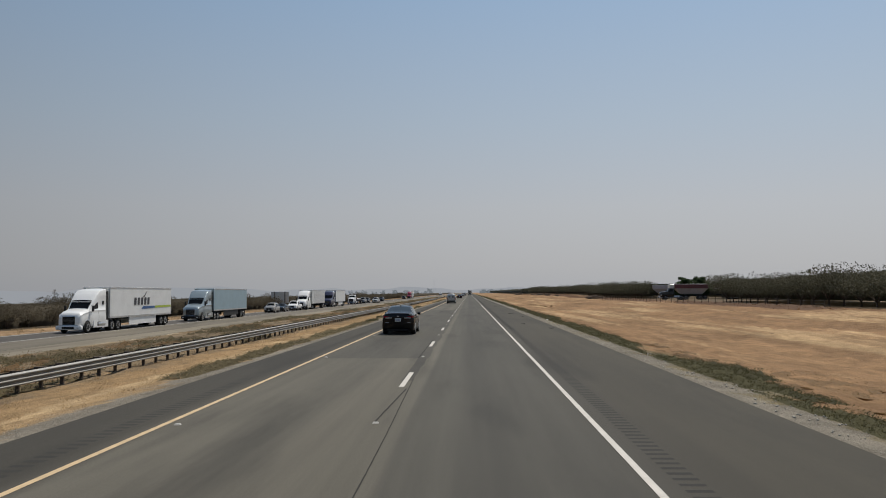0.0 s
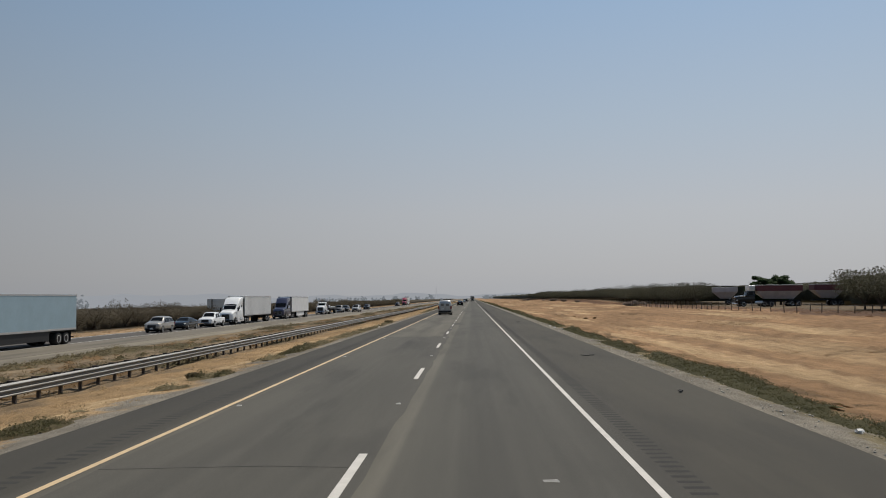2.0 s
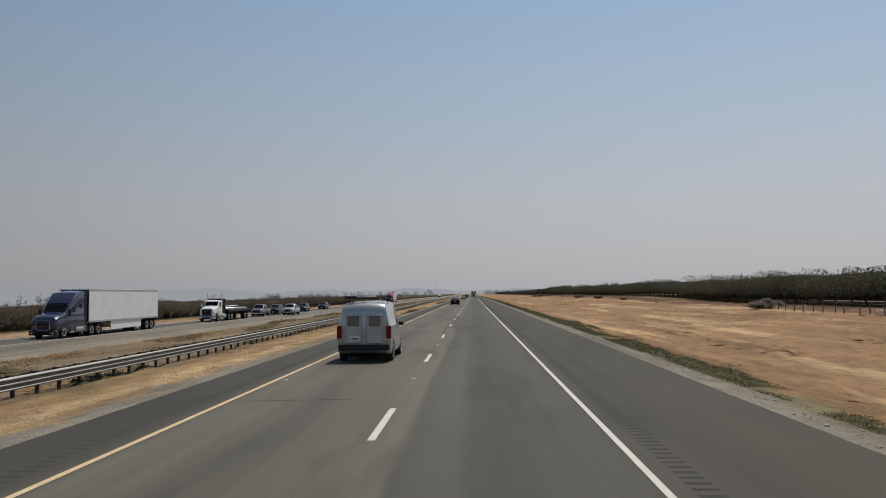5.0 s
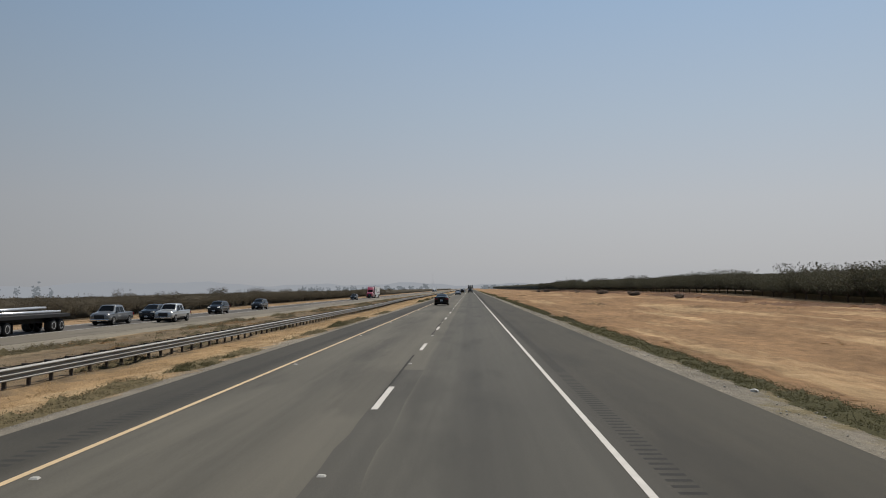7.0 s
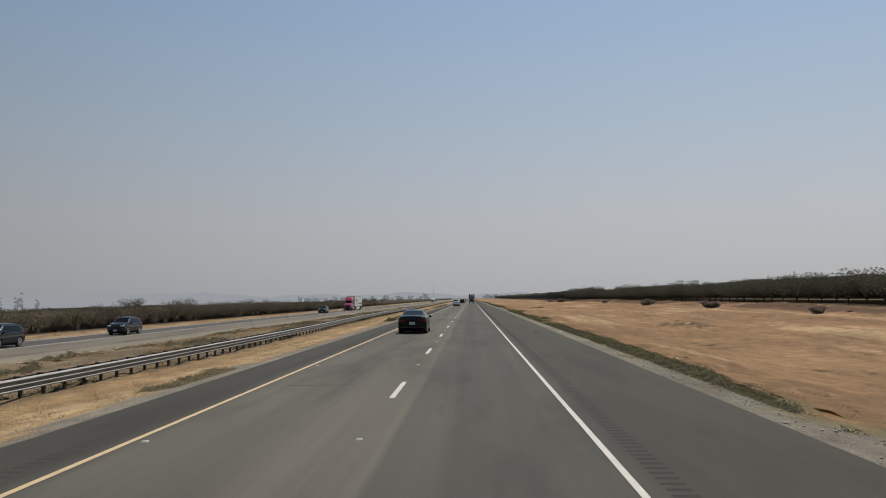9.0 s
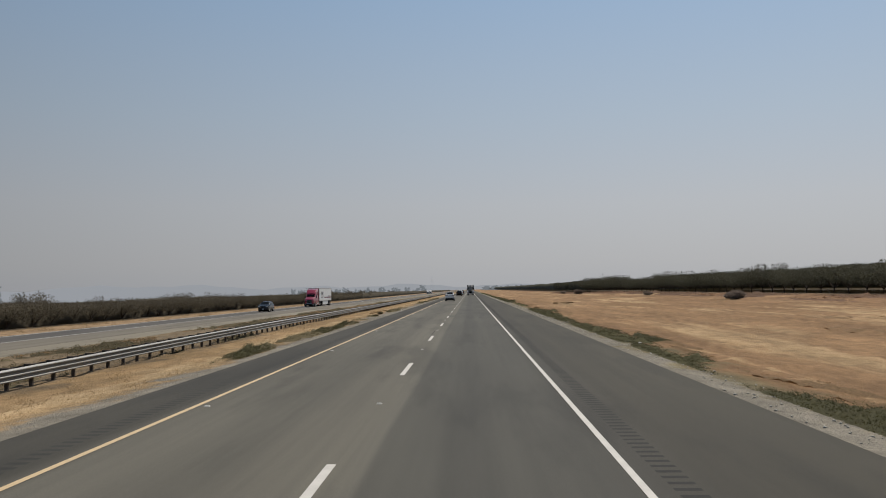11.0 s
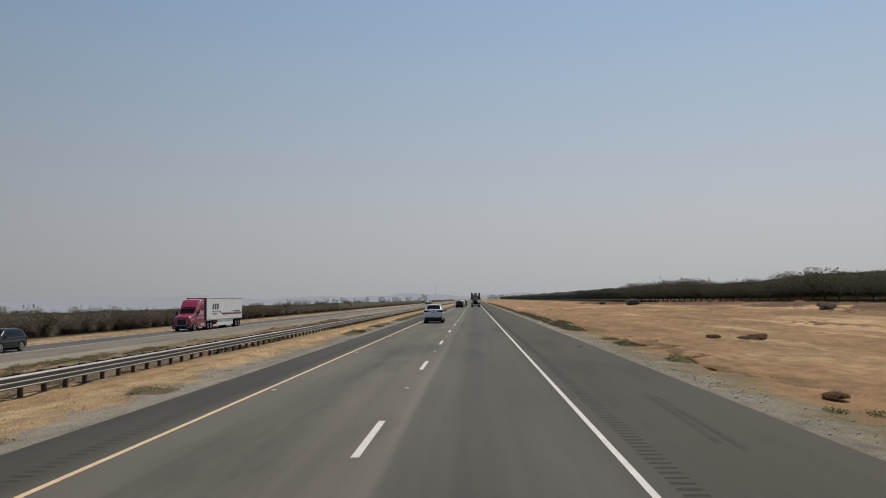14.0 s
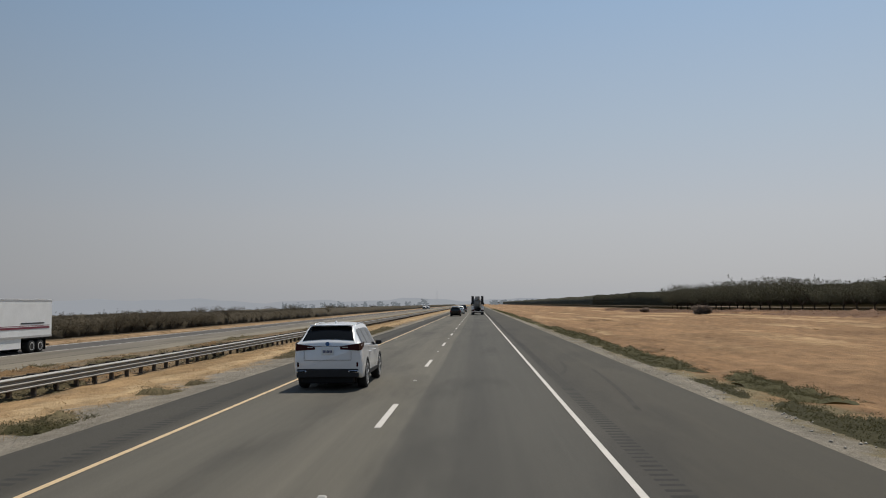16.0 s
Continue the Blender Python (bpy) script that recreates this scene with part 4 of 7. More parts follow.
canopy("orchard_deep_east", np.arange(2.0, 160, 2.2), np.concatenate([np.arange(20, 800, 2.2), np.arange(800, 2500, 12.0)]), lambda y: 84.0, 0.5, 2.0, 0.25, M_LEAF_R, "deep rows of almond trees beyond the field")
for i in range(46):
    px, py = -50.5 - 60 * rt.uniform(0, 1) ** 1.6, rt.uniform(90, 900)
    t, c_ = LEFT_TREES[i % 5]
    s = rt.uniform(1.05, 1.35)
    e = thing("almond_tree", pose(px, py, float(land(px, py)), 0, 0, rt.uniform(0, 360)) @ Matrix.Diagonal((s * 0.8, s * 0.8, s * 1.12, 1)), "taller almond tree standing out of the orchard rows", "tree", "taller trees in the far orchard")
    mesh_part("trunk", t, e)
    mesh_part("crown", c_, e)


# ---- vehicle materials ----
def paint(name, color, rough=0.28, metal=0.0, coat=0.8, dirt=0.12, spec=0.5):
    return mat(name, color, rough, metal, var=dirt, scale=1.2, coat=coat, spec=spec)


M_GLASS = mat("tinted_glass", (0.006, 0.007, 0.008), 0.06, 0.0, var=0.1, scale=3, spec=0.14)
M_GLASS_CLEAR = mat("pale_glass", (0.024, 0.032, 0.035), 0.07, 0.0, var=0.2, scale=2, spec=0.28)
M_TYRE = mat("tyre_rubber", (0.015, 0.015, 0.015), 0.85, var=0.25, scale=8, bump=0.3)
M_ALLOY = mat("alloy_wheel", (0.50, 0.50, 0.50), 0.35, 0.3, var=0.15, scale=6)
M_POLISHED = mat("polished_truck_wheel", (0.82, 0.82, 0.82), 0.3, 0.2, var=0.1, scale=6)
M_STEEL_WHEEL = mat("white_steel_wheel", (0.45, 0.45, 0.44), 0.45, 0.3, var=0.25, scale=6)
M_BLACK = mat("black_plastic", (0.011, 0.011, 0.012), 0.65, var=0.3, scale=6)
M_UNDER = mat("underbody", (0.005, 0.005, 0.005), 0.9, var=0.3, scale=4)
M_CHROME = mat("chrome", (0.75, 0.75, 0.76), 0.14, 1.0, var=0.06, scale=4)
M_RED_LENS = mat("red_lamp_lens", (0.20, 0.003, 0.014), 0.2, 0.0, var=0.2, scale=10, spec=0.25)
M_DARK_LENS = mat("smoked_red_lens", (0.034, 0.003, 0.006), 0.2, 0.0, var=0.2, scale=10, spec=0.2)
M_WHITE_LENS = mat("clear_lamp_lens", (0.62, 0.62, 0.60), 0.12, 0.1, var=0.2, scale=14, coat=0.6)
M_PLATE = mat("number_plate", (0.70, 0.71, 0.70), 0.45, var=0.08, scale=20)
M_PLATE_BAR = mat("plate_bar", (0.05, 0.06, 0.16), 0.5, var=0.1, scale=20)
M_CAR_BLACK = paint("black_car_paint", (0.004, 0.0046, 0.0058), 0.2, 0.0, 0.1, 0.1, 0.28)
M_CAR_WHITE = paint("pearl_white_paint", (0.82, 0.825, 0.83), 0.25, 0.0, 1.0, 0.03)
M_CAR_TAN = paint("champagne_paint", (0.36, 0.335, 0.30), 0.3, 0.4)
M_CAR_DARK = paint("dark_grey_paint", (0.0062, 0.0070, 0.0085), 0.2, 0.1, 0.2)
M_CAR_GREY = paint("grey_paint", (0.14, 0.145, 0.15), 0.3, 0.4)
M_CAR_SILVER = paint("silver_paint", (0.42, 0.43, 0.43), 0.3, 0.5)
M_TRUCK_WHITE = paint("white_truck_paint", (0.80, 0.81, 0.81), 0.35, 0, 0.5, 0.08)
M_TRUCK_BLUE = paint("steel_blue_paint", (0.27, 0.33, 0.365), 0.28, 0.3, 0.8)
M_TRUCK_NAVY = paint("navy_paint", (0.018, 0.022, 0.06), 0.3, 0.2, 0.8)
M_TRUCK_RED = paint("crimson_paint", (0.25, 0.010, 0.042), 0.3, 0.0, 0.8)
M_TRAILER_WHITE = mat("trailer_panel_white", (0.78, 0.79, 0.79), 0.45, 0.1, var=0.08, scale=0.8, bump=0.05)
M_TRAILER_GREY = mat("trailer_panel_grey", (0.46, 0.47, 0.47), 0.45, 0.25, var=0.10, scale=0.8, bump=0.05)
M_TRAILER_BLUE = mat("trailer_panel_blue", (0.31, 0.43, 0.50), 0.42, 0.2, var=0.08, scale=0.8, bump=0.05)
M_ALU = mat("aluminium", (0.60, 0.61, 0.62), 0.35, 0.8, var=0.12, scale=2)
M_TANK = mat("polished_tank", (0.55, 0.56, 0.58), 0.22, 0.95, var=0.08, scale=1.2)
M_DRUM = mat("mixer_drum_grey", (0.30, 0.30, 0.30), 0.6, 0.1, var=0.25, scale=2)
M_HOPPER_RED = mat("hopper_oxide_red", (0.105, 0.028, 0.033), 0.55, 0.0, var=0.2, scale=1)
M_HOPPER_GREY = mat("hopper_steel", (0.42, 0.39, 0.40), 0.5, 0.15, var=0.2, scale=1)
M_STRIPE_BLUE = mat("stripe_blue", (0.03, 0.10, 0.26), 0.5, var=0.1, scale=5)
M_STRIPE_GREEN = mat("stripe_green", (0.40, 0.50, 0.05), 0.5, var=0.1, scale=5)
M_STRIPE_MAROON = mat("stripe_maroon", (0.16, 0.02, 0.04), 0.5, var=0.1, scale=5)
M_MARK_DARK = mat("dark_lettering", (0.04, 0.04, 0.05), 0.5, var=0.1, scale=5)
M_LIGHT_ON = bpy.data.materials.new("lit_headlamp")
M_LIGHT_ON.use_nodes = True
M_LIGHT_ON.node_tree.nodes["Principled BSDF"].inputs["Emission Color"].default_value = (1, 0.97, 0.9, 1)
M_LIGHT_ON.node_tree.nodes["Principled BSDF"].inputs["Emission Strength"].default_value = 0.35


# ---- vehicle bodies: one lofted skin each ----
class Skin:
    """Keys (y, bottom, shoulder, top, half width, half roof width) from tail to nose, and the skin between them."""

    def __init__(self, keys, step=0.06, smooth=2, crown=0.04):
        k = np.array(keys, float)
        self.y = np.arange(k[0, 0], k[-1, 0] + step * 0.5, step)
        self.y[-1] = k[-1, 0]
        self.c = []
        for j in range(1, 6):
            v = np.interp(self.y, k[:, 0], k[:, j])
            for _ in range(smooth):
                w = v.copy()
                w[1:-1] = 0.25 * v[:-2] + 0.5 * v[1:-1] + 0.25 * v[2:]
                v = w
            self.c.append(v)
        self.crown = crown

    def at(self, y):
        return [float(np.interp(y, self.y, v)) for v in self.c]

    def key(self, y):
        zb, zs, zt, ws, wt = self.at(y)
        e = (ws * 0.955, zs)
        f = (wt, max(zt - 0.075, zs + 0.004))
        g = (wt - 0.07, zt - 0.012)
        return zb, zs, zt, ws, wt, e, f, g

    def half(self, y):
        zb, zs, zt, ws, wt, e, f, g = self.key(y)
        pts = [(0.0, zb + 0.03), (ws * 0.70, zb + 0.015), (ws * 0.93, zb + 0.01)]
        for i in range(9):
            t = i / 8
            z = zb + 0.05 + (zs - 0.05 - zb - 0.05) * t
            w = ws * (0.975 + 0.03 * math.sin(math.pi * min(1, t * 1.1)) - 0.012 * t)
            pts.append((w, z))
        pts += [(ws * 0.972, zs - 0.015), e]
        for t in (0.33, 0.67):
            pts.append((e[0] + (f[0] - e[0]) * t, e[1] + (f[1] - e[1]) * t))
        pts += [f, ((f[0] + g[0]) / 2 + 0.015, (f[1] + g[1]) / 2 + 0.012), g]
        for t in (0.66, 0.33, 0.0):
            pts.append((g[0] * t, g[1] + self.crown * (1 - t * t)))
        return pts

    def side(self, y, u, s=1, off=0.008):
        zb, zs, zt, ws, wt, e, f, g = self.key(y)
        return Vector((s * (e[0] + (f[0] - e[0]) * u + off), y, e[1] + (f[1] - e[1]) * u + off * 0.4))

    def flank(self, y, t, s=1, off=0.004):
        zb, zs, zt, ws, wt, e, f, g = self.key(y)
        z = zb + 0.05 + (zs - 0.05 - zb - 0.05) * t
        return Vector((s * (ws * (0.975 + 0.03 * math.sin(math.pi * min(1, t * 1.1)) - 0.012 * t) + off), y, z))

    def roof(self, y, t, off=0.008):
        zb, zs, zt, ws, wt, e, f, g = self.key(y)
        a, b = self.at(y - 0.05)[2], self.at(y + 0.05)[2]
        n = Vector((0, -(b - a) / 0.1, 1)).normalized() * off
        return Vector((g[0] * t, y, g[1] + self.crown * (1 - t * t))) + n

    def body(self, wheels=(), arch=0.0):
        """Skin with open wheel arches."""
        rings, cut = [], set()
        bm = bmesh.new()
        for y in self.y:
            h = self.half(y)
            full = [(x, z) for x, z in h] + [(-x, z) for x, z in reversed(h[1:-1])]
            ring = []
            for x, z in full:
                yy, zz, hit = y, z, False
                if abs(x) > self.at(y)[3] * 0.65:
                    for wy, wz in wheels:
                        d = math.hypot(y - wy, z - wz)
                        if d < arch and z < wz + arch:
                            hit = True
                            if d < 1e-4:
                                d = 1e-4
                            if z > wz - 0.02:
                                yy, zz = wy + (y - wy) / d * arch, wz + (z - wz) / d * arch
                            else:
                                yy = wy + (arch if y > wy else -arch)
                v = bm.verts.new((x, yy, zz))
                if hit:
                    cut.add(v)
                ring.append(v)
            rings.append(ring)
        m = len(rings[0])
        for a, b in zip(rings, rings[1:]):
            for i in range(m):
                q = (a[i], a[(i + 1) % m], b[(i + 1) % m], b[i])
                if all(v in cut for v in q):
                    continue
                bm.faces.new(q)
        bm.faces.new(rings[0])
        bm.faces.new(list(reversed(rings[-1])))
        bmesh.ops.remove_doubles(bm, verts=bm.verts, dist=0.0005)
        return bm


def patch(fn, us, vs):
    """A thin curved sheet from fn(u, v), with a rim so that it has depth."""
    bm = bmesh.new()
    g = [[bm.verts.new(fn(u, v)) for v in vs] for u in us]
    for a, b in zip(g, g[1:]):
        for i in range(len(vs) - 1):
            bm.faces.new((a[i], a[i + 1], b[i + 1], b[i]))
    return bm


def lin(a, b, n):
    return [a + (b - a) * i / n for i in range(n + 1)]


def side_window(sk, yb0, yb1, yt0, yt1, u0, u1, s, off=0.008):
    """A side pane: along the belt yb0..yb1, along the roof yt0..yt1."""
    def fn(a, u):
        k = (u - u0) / (u1 - u0)
        y = (yb0 + (yt0 - yb0) * k) * (1 - a) + (yb1 + (yt1 - yb1) * k) * a
        return sk.side(y, u, s, off)
    return patch(fn, lin(0, 1, 8), lin(u0, u1, 3))


def seam(sk, y, t0, t1, s, w=0.007):
    return patch(lambda a, t: sk.flank(y + a, t, s), [-w, w], lin(t0, t1, 5))


def wheel_meshes(name, r, width, rim_r, spokes, rim_mat, dual=False):
    bm = bmesh.new()
    h = width / 2
    lathe(bm, [(rim_r * 0.98, -h), (r * 0.93, -h), (r * 0.985, -h * 0.72), (r, -h * 0.4), (r, h * 0.4), (r * 0.985, h * 0.72), (r * 0.93, h), (rim_r * 0.98, h)], 'X', 28)
    tyre = bpy.data.meshes.new(name + "_tyre")
    bm.to_mesh(tyre)
    bm.free()
    tyre.materials.append(M_TYRE)
    bm = bmesh.new()
    lathe(bm, [(rim_r, h * 0.5), (rim_r, h + 0.006), (rim_r * 0.9, h + 0.008), (rim_r * 0.86, h * 0.45)], 'X', 28, closed=True)
    if spokes:
        for k in range(spokes):
            a = 2 * math.pi * k / spokes
            sp = boxed(h * 0.70, h * 1.06, -rim_r * (0.38 / spokes + 0.010), rim_r * (0.38 / spokes + 0.010), 0.02, rim_r * 0.93, 0.004)
            for v in sp.verts:
                y, z = v.co.y, v.co.z
                y *= 0.75 + 0.5 * z / rim_r
                v.co.y, v.co.z = y * math.cos(a) - z * math.sin(a), y * math.sin(a) + z * math.cos(a)
            me = bpy.data.meshes.new("tmp")
            sp.to_mesh(me)
            sp.free()
            bm.from_mesh(me)
            bpy.data.meshes.remove(me)
        lathe(bm, [(rim_r * 0.22, h * 0.4), (rim_r * 0.2, h), (0.01, h * 1.02)], 'X', 14)
        lathe(bm, [(rim_r * 0.55, -h * 0.4), (rim_r * 0.55, -h * 0.34), (0.01, -h * 0.34)], 'X', 20)
    else:
        d = 0.25 if dual else 0.35
        lathe(bm, [(rim_r * 0.88, h * 0.9), (rim_r * 0.6, h * d), (rim_r * 0.42, h * d), (rim_r * 0.38, h * (d + 0.6)), (0.01, h * (d + 0.65))], 'X', 20)
    rim = bpy.data.meshes.new(name + "_rim")
    bm.to_mesh(rim)
    bm.free()
    rim.materials.append(rim_mat)
    for me in (tyre,):
        me.polygons.foreach_set("use_smooth", [True] * len(me.polygons))
    return tyre, rim


W_SEDAN = wheel_meshes("sedan", 0.335, 0.235, 0.235, 10, M_ALLOY)
W_SUV = wheel_meshes("suv", 0.37, 0.245, 0.282, 5, M_ALLOY)
W_PICK = wheel_meshes("pickup", 0.40, 0.27, 0.24, 6, M_ALLOY)
W_VAN = wheel_meshes("van", 0.33, 0.215, 0.21, 0, M_STEEL_WHEEL)
W_STEER = wheel_meshes("steer", 0.51, 0.29, 0.30, 0, M_POLISHED)
W_DUAL = wheel_meshes("dual", 0.51, 0.60, 0.30, 0, M_POLISHED, True)


def add_wheel(root, me, x, y, r):
    tyre, rim = me
    w = mesh_part("wheel", rim, root, m=pose(x, y, r, 0, 0, 0 if x > 0 else 180))
    t = new("tyre", tyre)
    t.parent = w
    return w


def bars(root, name, rects, material, label=""):
    """Flat marks: rects of (axis, at, a0, a1, b0, b1)."""
    bm = bmesh.new()
    for ax, at, a0, a1, b0, b1 in rects:
        if ax == 'y':
            q = [(a0, at, b0), (a1, at, b0), (a1, at, b1), (a0, at, b1)]
        else:
            q = [(at, a0, b0), (at, a1, b0), (at, a1, b1), (at, a0, b1)]
        bm.faces.new([bm.verts.new(p) for p in q])
    return part(name, bm, material, root, label)


def number_plate(root, x, y, z, out):
    p = part("number_plate", boxed(x - 0.165, x + 0.165, y - 0.006, y + 0.006, z - 0.085, z + 0.085, 0.004), M_PLATE, root, "white plate with dark bars")
    yb = y + out * 0.010
    bm = bmesh.new()
    for i in range(7):
        a = x - 0.125 + i * 0.037
        bm.faces.new([bm.verts.new(q) for q in ((a, yb, z - 0.035), (a + 0.024, yb, z - 0.035), (a + 0.024, yb, z + 0.03), (a, yb, z + 0.03))])
    part("bar", bm, M_PLATE_BAR, p)


def wing_mirror(root, x, y, z, material, w=0.19, h=0.14):
    s = 1 if x > 0 else -1
    part("wing_mirror", boxed(min(x, x + s * w), max(x, x + s * w), y - 0.07, y + 0.09, z, z + h, 0.045, 3), material, root, smooth=True)


def car(name, m, label, category, keys, skin_paint, wheel, wheels, arch, glass, extras=None, front_mirror=None, crown=0.04, group=""):
    """A road car: skin, panes, wheels, lamps; extras adds what one model has."""
    root = thing(name, m, label, category, group)
    sk = Skin(keys, crown=crown)
    r = wheel[2]
    part("body", sk.body([(y, r) for y in wheels], arch), skin_paint, root, smooth=True)
    ws = max(sk.c[3])
    part("underbody", boxed(-ws + 0.26, ws - 0.26, keys[0][0] + 0.5, keys[-1][0] - 0.4, 0.15, min(0.80, keys[len(keys) // 2][2])), M_UNDER, root)
    for y in wheels:
        for x in (ws - 0.125, -(ws - 0.125)):
            add_wheel(root, wheel[:2], x, y, r)
    for nm, kind, a in glass:
        if kind == 'roof':
            part(nm, patch(lambda y, t: sk.roof(y, t), lin(a[0], a[1], 10), lin(-a[2], a[2], 8)), a[3], root, smooth=True)
        else:
            for s in (1, -1):
                part(nm, side_window(sk, *a[:6], s), a[6], root, smooth=True)
    if front_mirror:
        y, z, mt = front_mirror
        w0 = sk.at(y)[3] * 0.95
        for s in (1, -1):
            wing_mirror(root, s * w0, y, z, mt)
    if extras:
        extras(root, sk)
    return root


def wrap_lamp(root, name, sk, x0, tail, fwd, z0, z1, rise, material, label=""):
    """A tail lamp over the corner: a facet on the tail and a band running forward on the flank."""
    zb, zs, zt, ws, wt, e, f, g = sk.key(tail)
    for s in (1, -1):
        bm = bmesh.new()
        n = 6
        rows = []
        for i in range(n + 1):
            x = x0 + (ws * 0.985 - x0) * i / n
            k = i / n
            lo, hi = z0 + (1 - k) * 0.035, z1 + rise * (k - 1)
            rows.append([bm.verts.new((s * x, tail - 0.010, z)) for z in (lo, (lo + hi) / 2, hi)])
        for i in range(1, 8):
            y = tail + (fwd - tail) * i / 7
            b = sk.key(y)
            k = i / 7
            lo, hi = z0 + (z1 - z0) * 0.55 * k, z1 + rise * 0.5 * k
            row = []
            for z in (lo, (lo + hi) / 2, hi):
                t = min(1.0, max(0.0, (z - b[0] - 0.05) / (b[1] - b[0] - 0.1)))
                p = sk.flank(y, t, s, 0.009)
                row.append(bm.verts.new((p.x, p.y, z)))
            rows.append(row)
        for a, b in zip(rows, rows[1:]):
            for j in range(2):
                bm.faces.new((a[j], a[j + 1], b[j + 1], b[j]))
        part(name, bm, material, root, label)


def lamp_box(root, name, x0, x1, y0, y1, z0, z1, material, label="", bev=0.03, both=True):
    for s in ((1, -1) if both else (1,)):
        a, b = sorted((s * x0, s * x1))
        part(name, boxed(a, b, y0, y1, z0, z1, bev, 2), material, root, label)


# -- fastback sedan, tail to nose; y forward, origin at the middle of its length
SEDAN_KEYS = [(-2.43, 0.32, 0.96, 1.02, 0.82, 0.74), (-2.40, 0.25, 1.01, 1.08, 0.87, 0.78), (-2.25, 0.21, 1.00, 1.10, 0.905, 0.78), (-1.95, 0.22, 1.00, 1.135, 0.925, 0.76), (-1.75, 0.2, 0.99, 1.17, 0.926, 0.73),
              (-0.95, 0.19, 0.96, 1.40, 0.926, 0.63), (-0.45, 0.19, 0.945, 1.465, 0.926, 0.61), (0.1, 0.19, 0.93, 1.465, 0.926, 0.61), (0.4, 0.19, 0.925, 1.42, 0.926, 0.63), (1.15, 0.19, 0.91, 1.05, 0.926, 0.80),
              (1.45, 0.19, 0.88, 0.985, 0.926, 0.83), (2.05, 0.22, 0.78, 0.87, 0.90, 0.78), (2.35, 0.26, 0.66, 0.74, 0.80, 0.68), (2.43, 0.32, 0.58, 0.64, 0.66, 0.55)]


def sedan_extras(root, sk):
    wrap_lamp(root, "tail_lamp", sk, 0.50, -2.43, -2.08, 0.875, 0.975, 0.045, M_RED_LENS, "red wrap-round tail lamp")
    lamp_box(root, "reversing_lamp", 0.34, 0.72, -2.448, -2.40, 0.845, 0.885, M_WHITE_LENS, "thin clear lamp under the red lens", 0.01)
    part("boot_lip", boxed(-0.62, 0.62, -2.42, -2.34, 1.045, 1.08, 0.014, 2), sk_mat(root), root)
    number_plate(root, 0.0, -2.447, 0.765, -1)
    part("badge", boxed(-0.065, 0.065, -2.452, -2.43, 0.92, 0.965, 0.012), M_CHROME, root, "small oval chrome badge")
    part("bumper_trim", boxed(-0.62, 0.62, -2.40, -2.25, 0.19, 0.33, 0.03, 2), M_UNDER, root, "black lower bumper insert")
    lamp_box(root, "reflector", 0.50, 0.70, -2.445, -2.41, 0.62, 0.638, M_CHROME, "", 0.004)
    part("aerial", boxed(-0.03, 0.03, -0.80, -0.62, 1.43, 1.50, 0.02), M_BLACK, root, "small black shark-fin aerial")
    part("brake_light", boxed(-0.30, 0.30, -0.88, -0.84, 1.405, 1.425, 0.004), M_BLACK, root)
    for s in (1, -1):
        part("window_trim", patch(lambda a, b: sk.side(-1.75 + 2.65 * a, 0.02 + 0.05 * b, s, 0.013), lin(0, 1, 14), [0, 1]), M_CHROME, root, "chrome strip along the window line")
        part("roof_trim", patch(lambda a, b: sk.side(-1.55 + 2.05 * a, 0.90 + 0.06 * b, s, 0.013), lin(0, 1, 14), [0, 1]), M_CHROME, root, "chrome strip over the side windows")
        for y in (-0.85, 0.25):
            part("door_handle", boxed(*sorted((s * 0.915, s * 0.955)), y - 0.11, y + 0.11, 0.83, 0.865, 0.012), sk_mat(root), root)
            part("door_seam", seam(sk, y - 0.2 if y < 0 else y + 0.85, 0.1, 1.0, s), M_UNDER, root)
        part("door_seam", seam(sk, -0.02, 0.1, 1.0, s), M_UNDER, root)
        part("sill", patch(lambda y, t: sk.flank(y, t, s, 0.006), lin(-0.95, 1.0, 6), lin(0.02, 0.10, 2)), M_BLACK, root)
    lamp_box(root, "head_lamp", 0.45, 0.80, 2.0, 2.32, 0.64, 0.76, M_WHITE_LENS, "", 0.03)
    part("grille", boxed(-0.5, 0.5, 2.36, 2.44, 0.36, 0.60, 0.02), M_BLACK, root)


def sk_mat(root):
    for c_ in root.children:
        if c_.name.startswith("body"):
            return c_.data.materials[0]
    return M_BLACK


car("sedan", pose(-2.15, 41.15, 0) @ Matrix.Diagonal((0.945, 1.0, 1.03, 1.0)), "glossy black fastback sedan driving on the asphalt lane", "car", SEDAN_KEYS, M_CAR_BLACK, (*W_SEDAN, 0.335), (-1.42, 1.43), 0.385,
    [("rear_window", 'roof', (-1.92, -0.98, 0.93, M_GLASS_CLEAR)), ("windscreen", 'roof', (0.42, 1.22, 0.93, M_GLASS)),
     ("quarter_window", 'side', (-1.72, -1.22, -1.38, -1.16, 0.08, 0.86, M_GLASS_CLEAR)), ("rear_side_window", 'side', (-1.16, -0.10, -1.08, -0.16, 0.08, 0.86, M_GLASS_CLEAR)),
     ("front_side_window", 'side', (-0.03, 0.95, -0.09, 0.42, 0.08, 0.86, M_GLASS_CLEAR))], sedan_extras, (0.72, 0.95, M_CAR_BLACK))

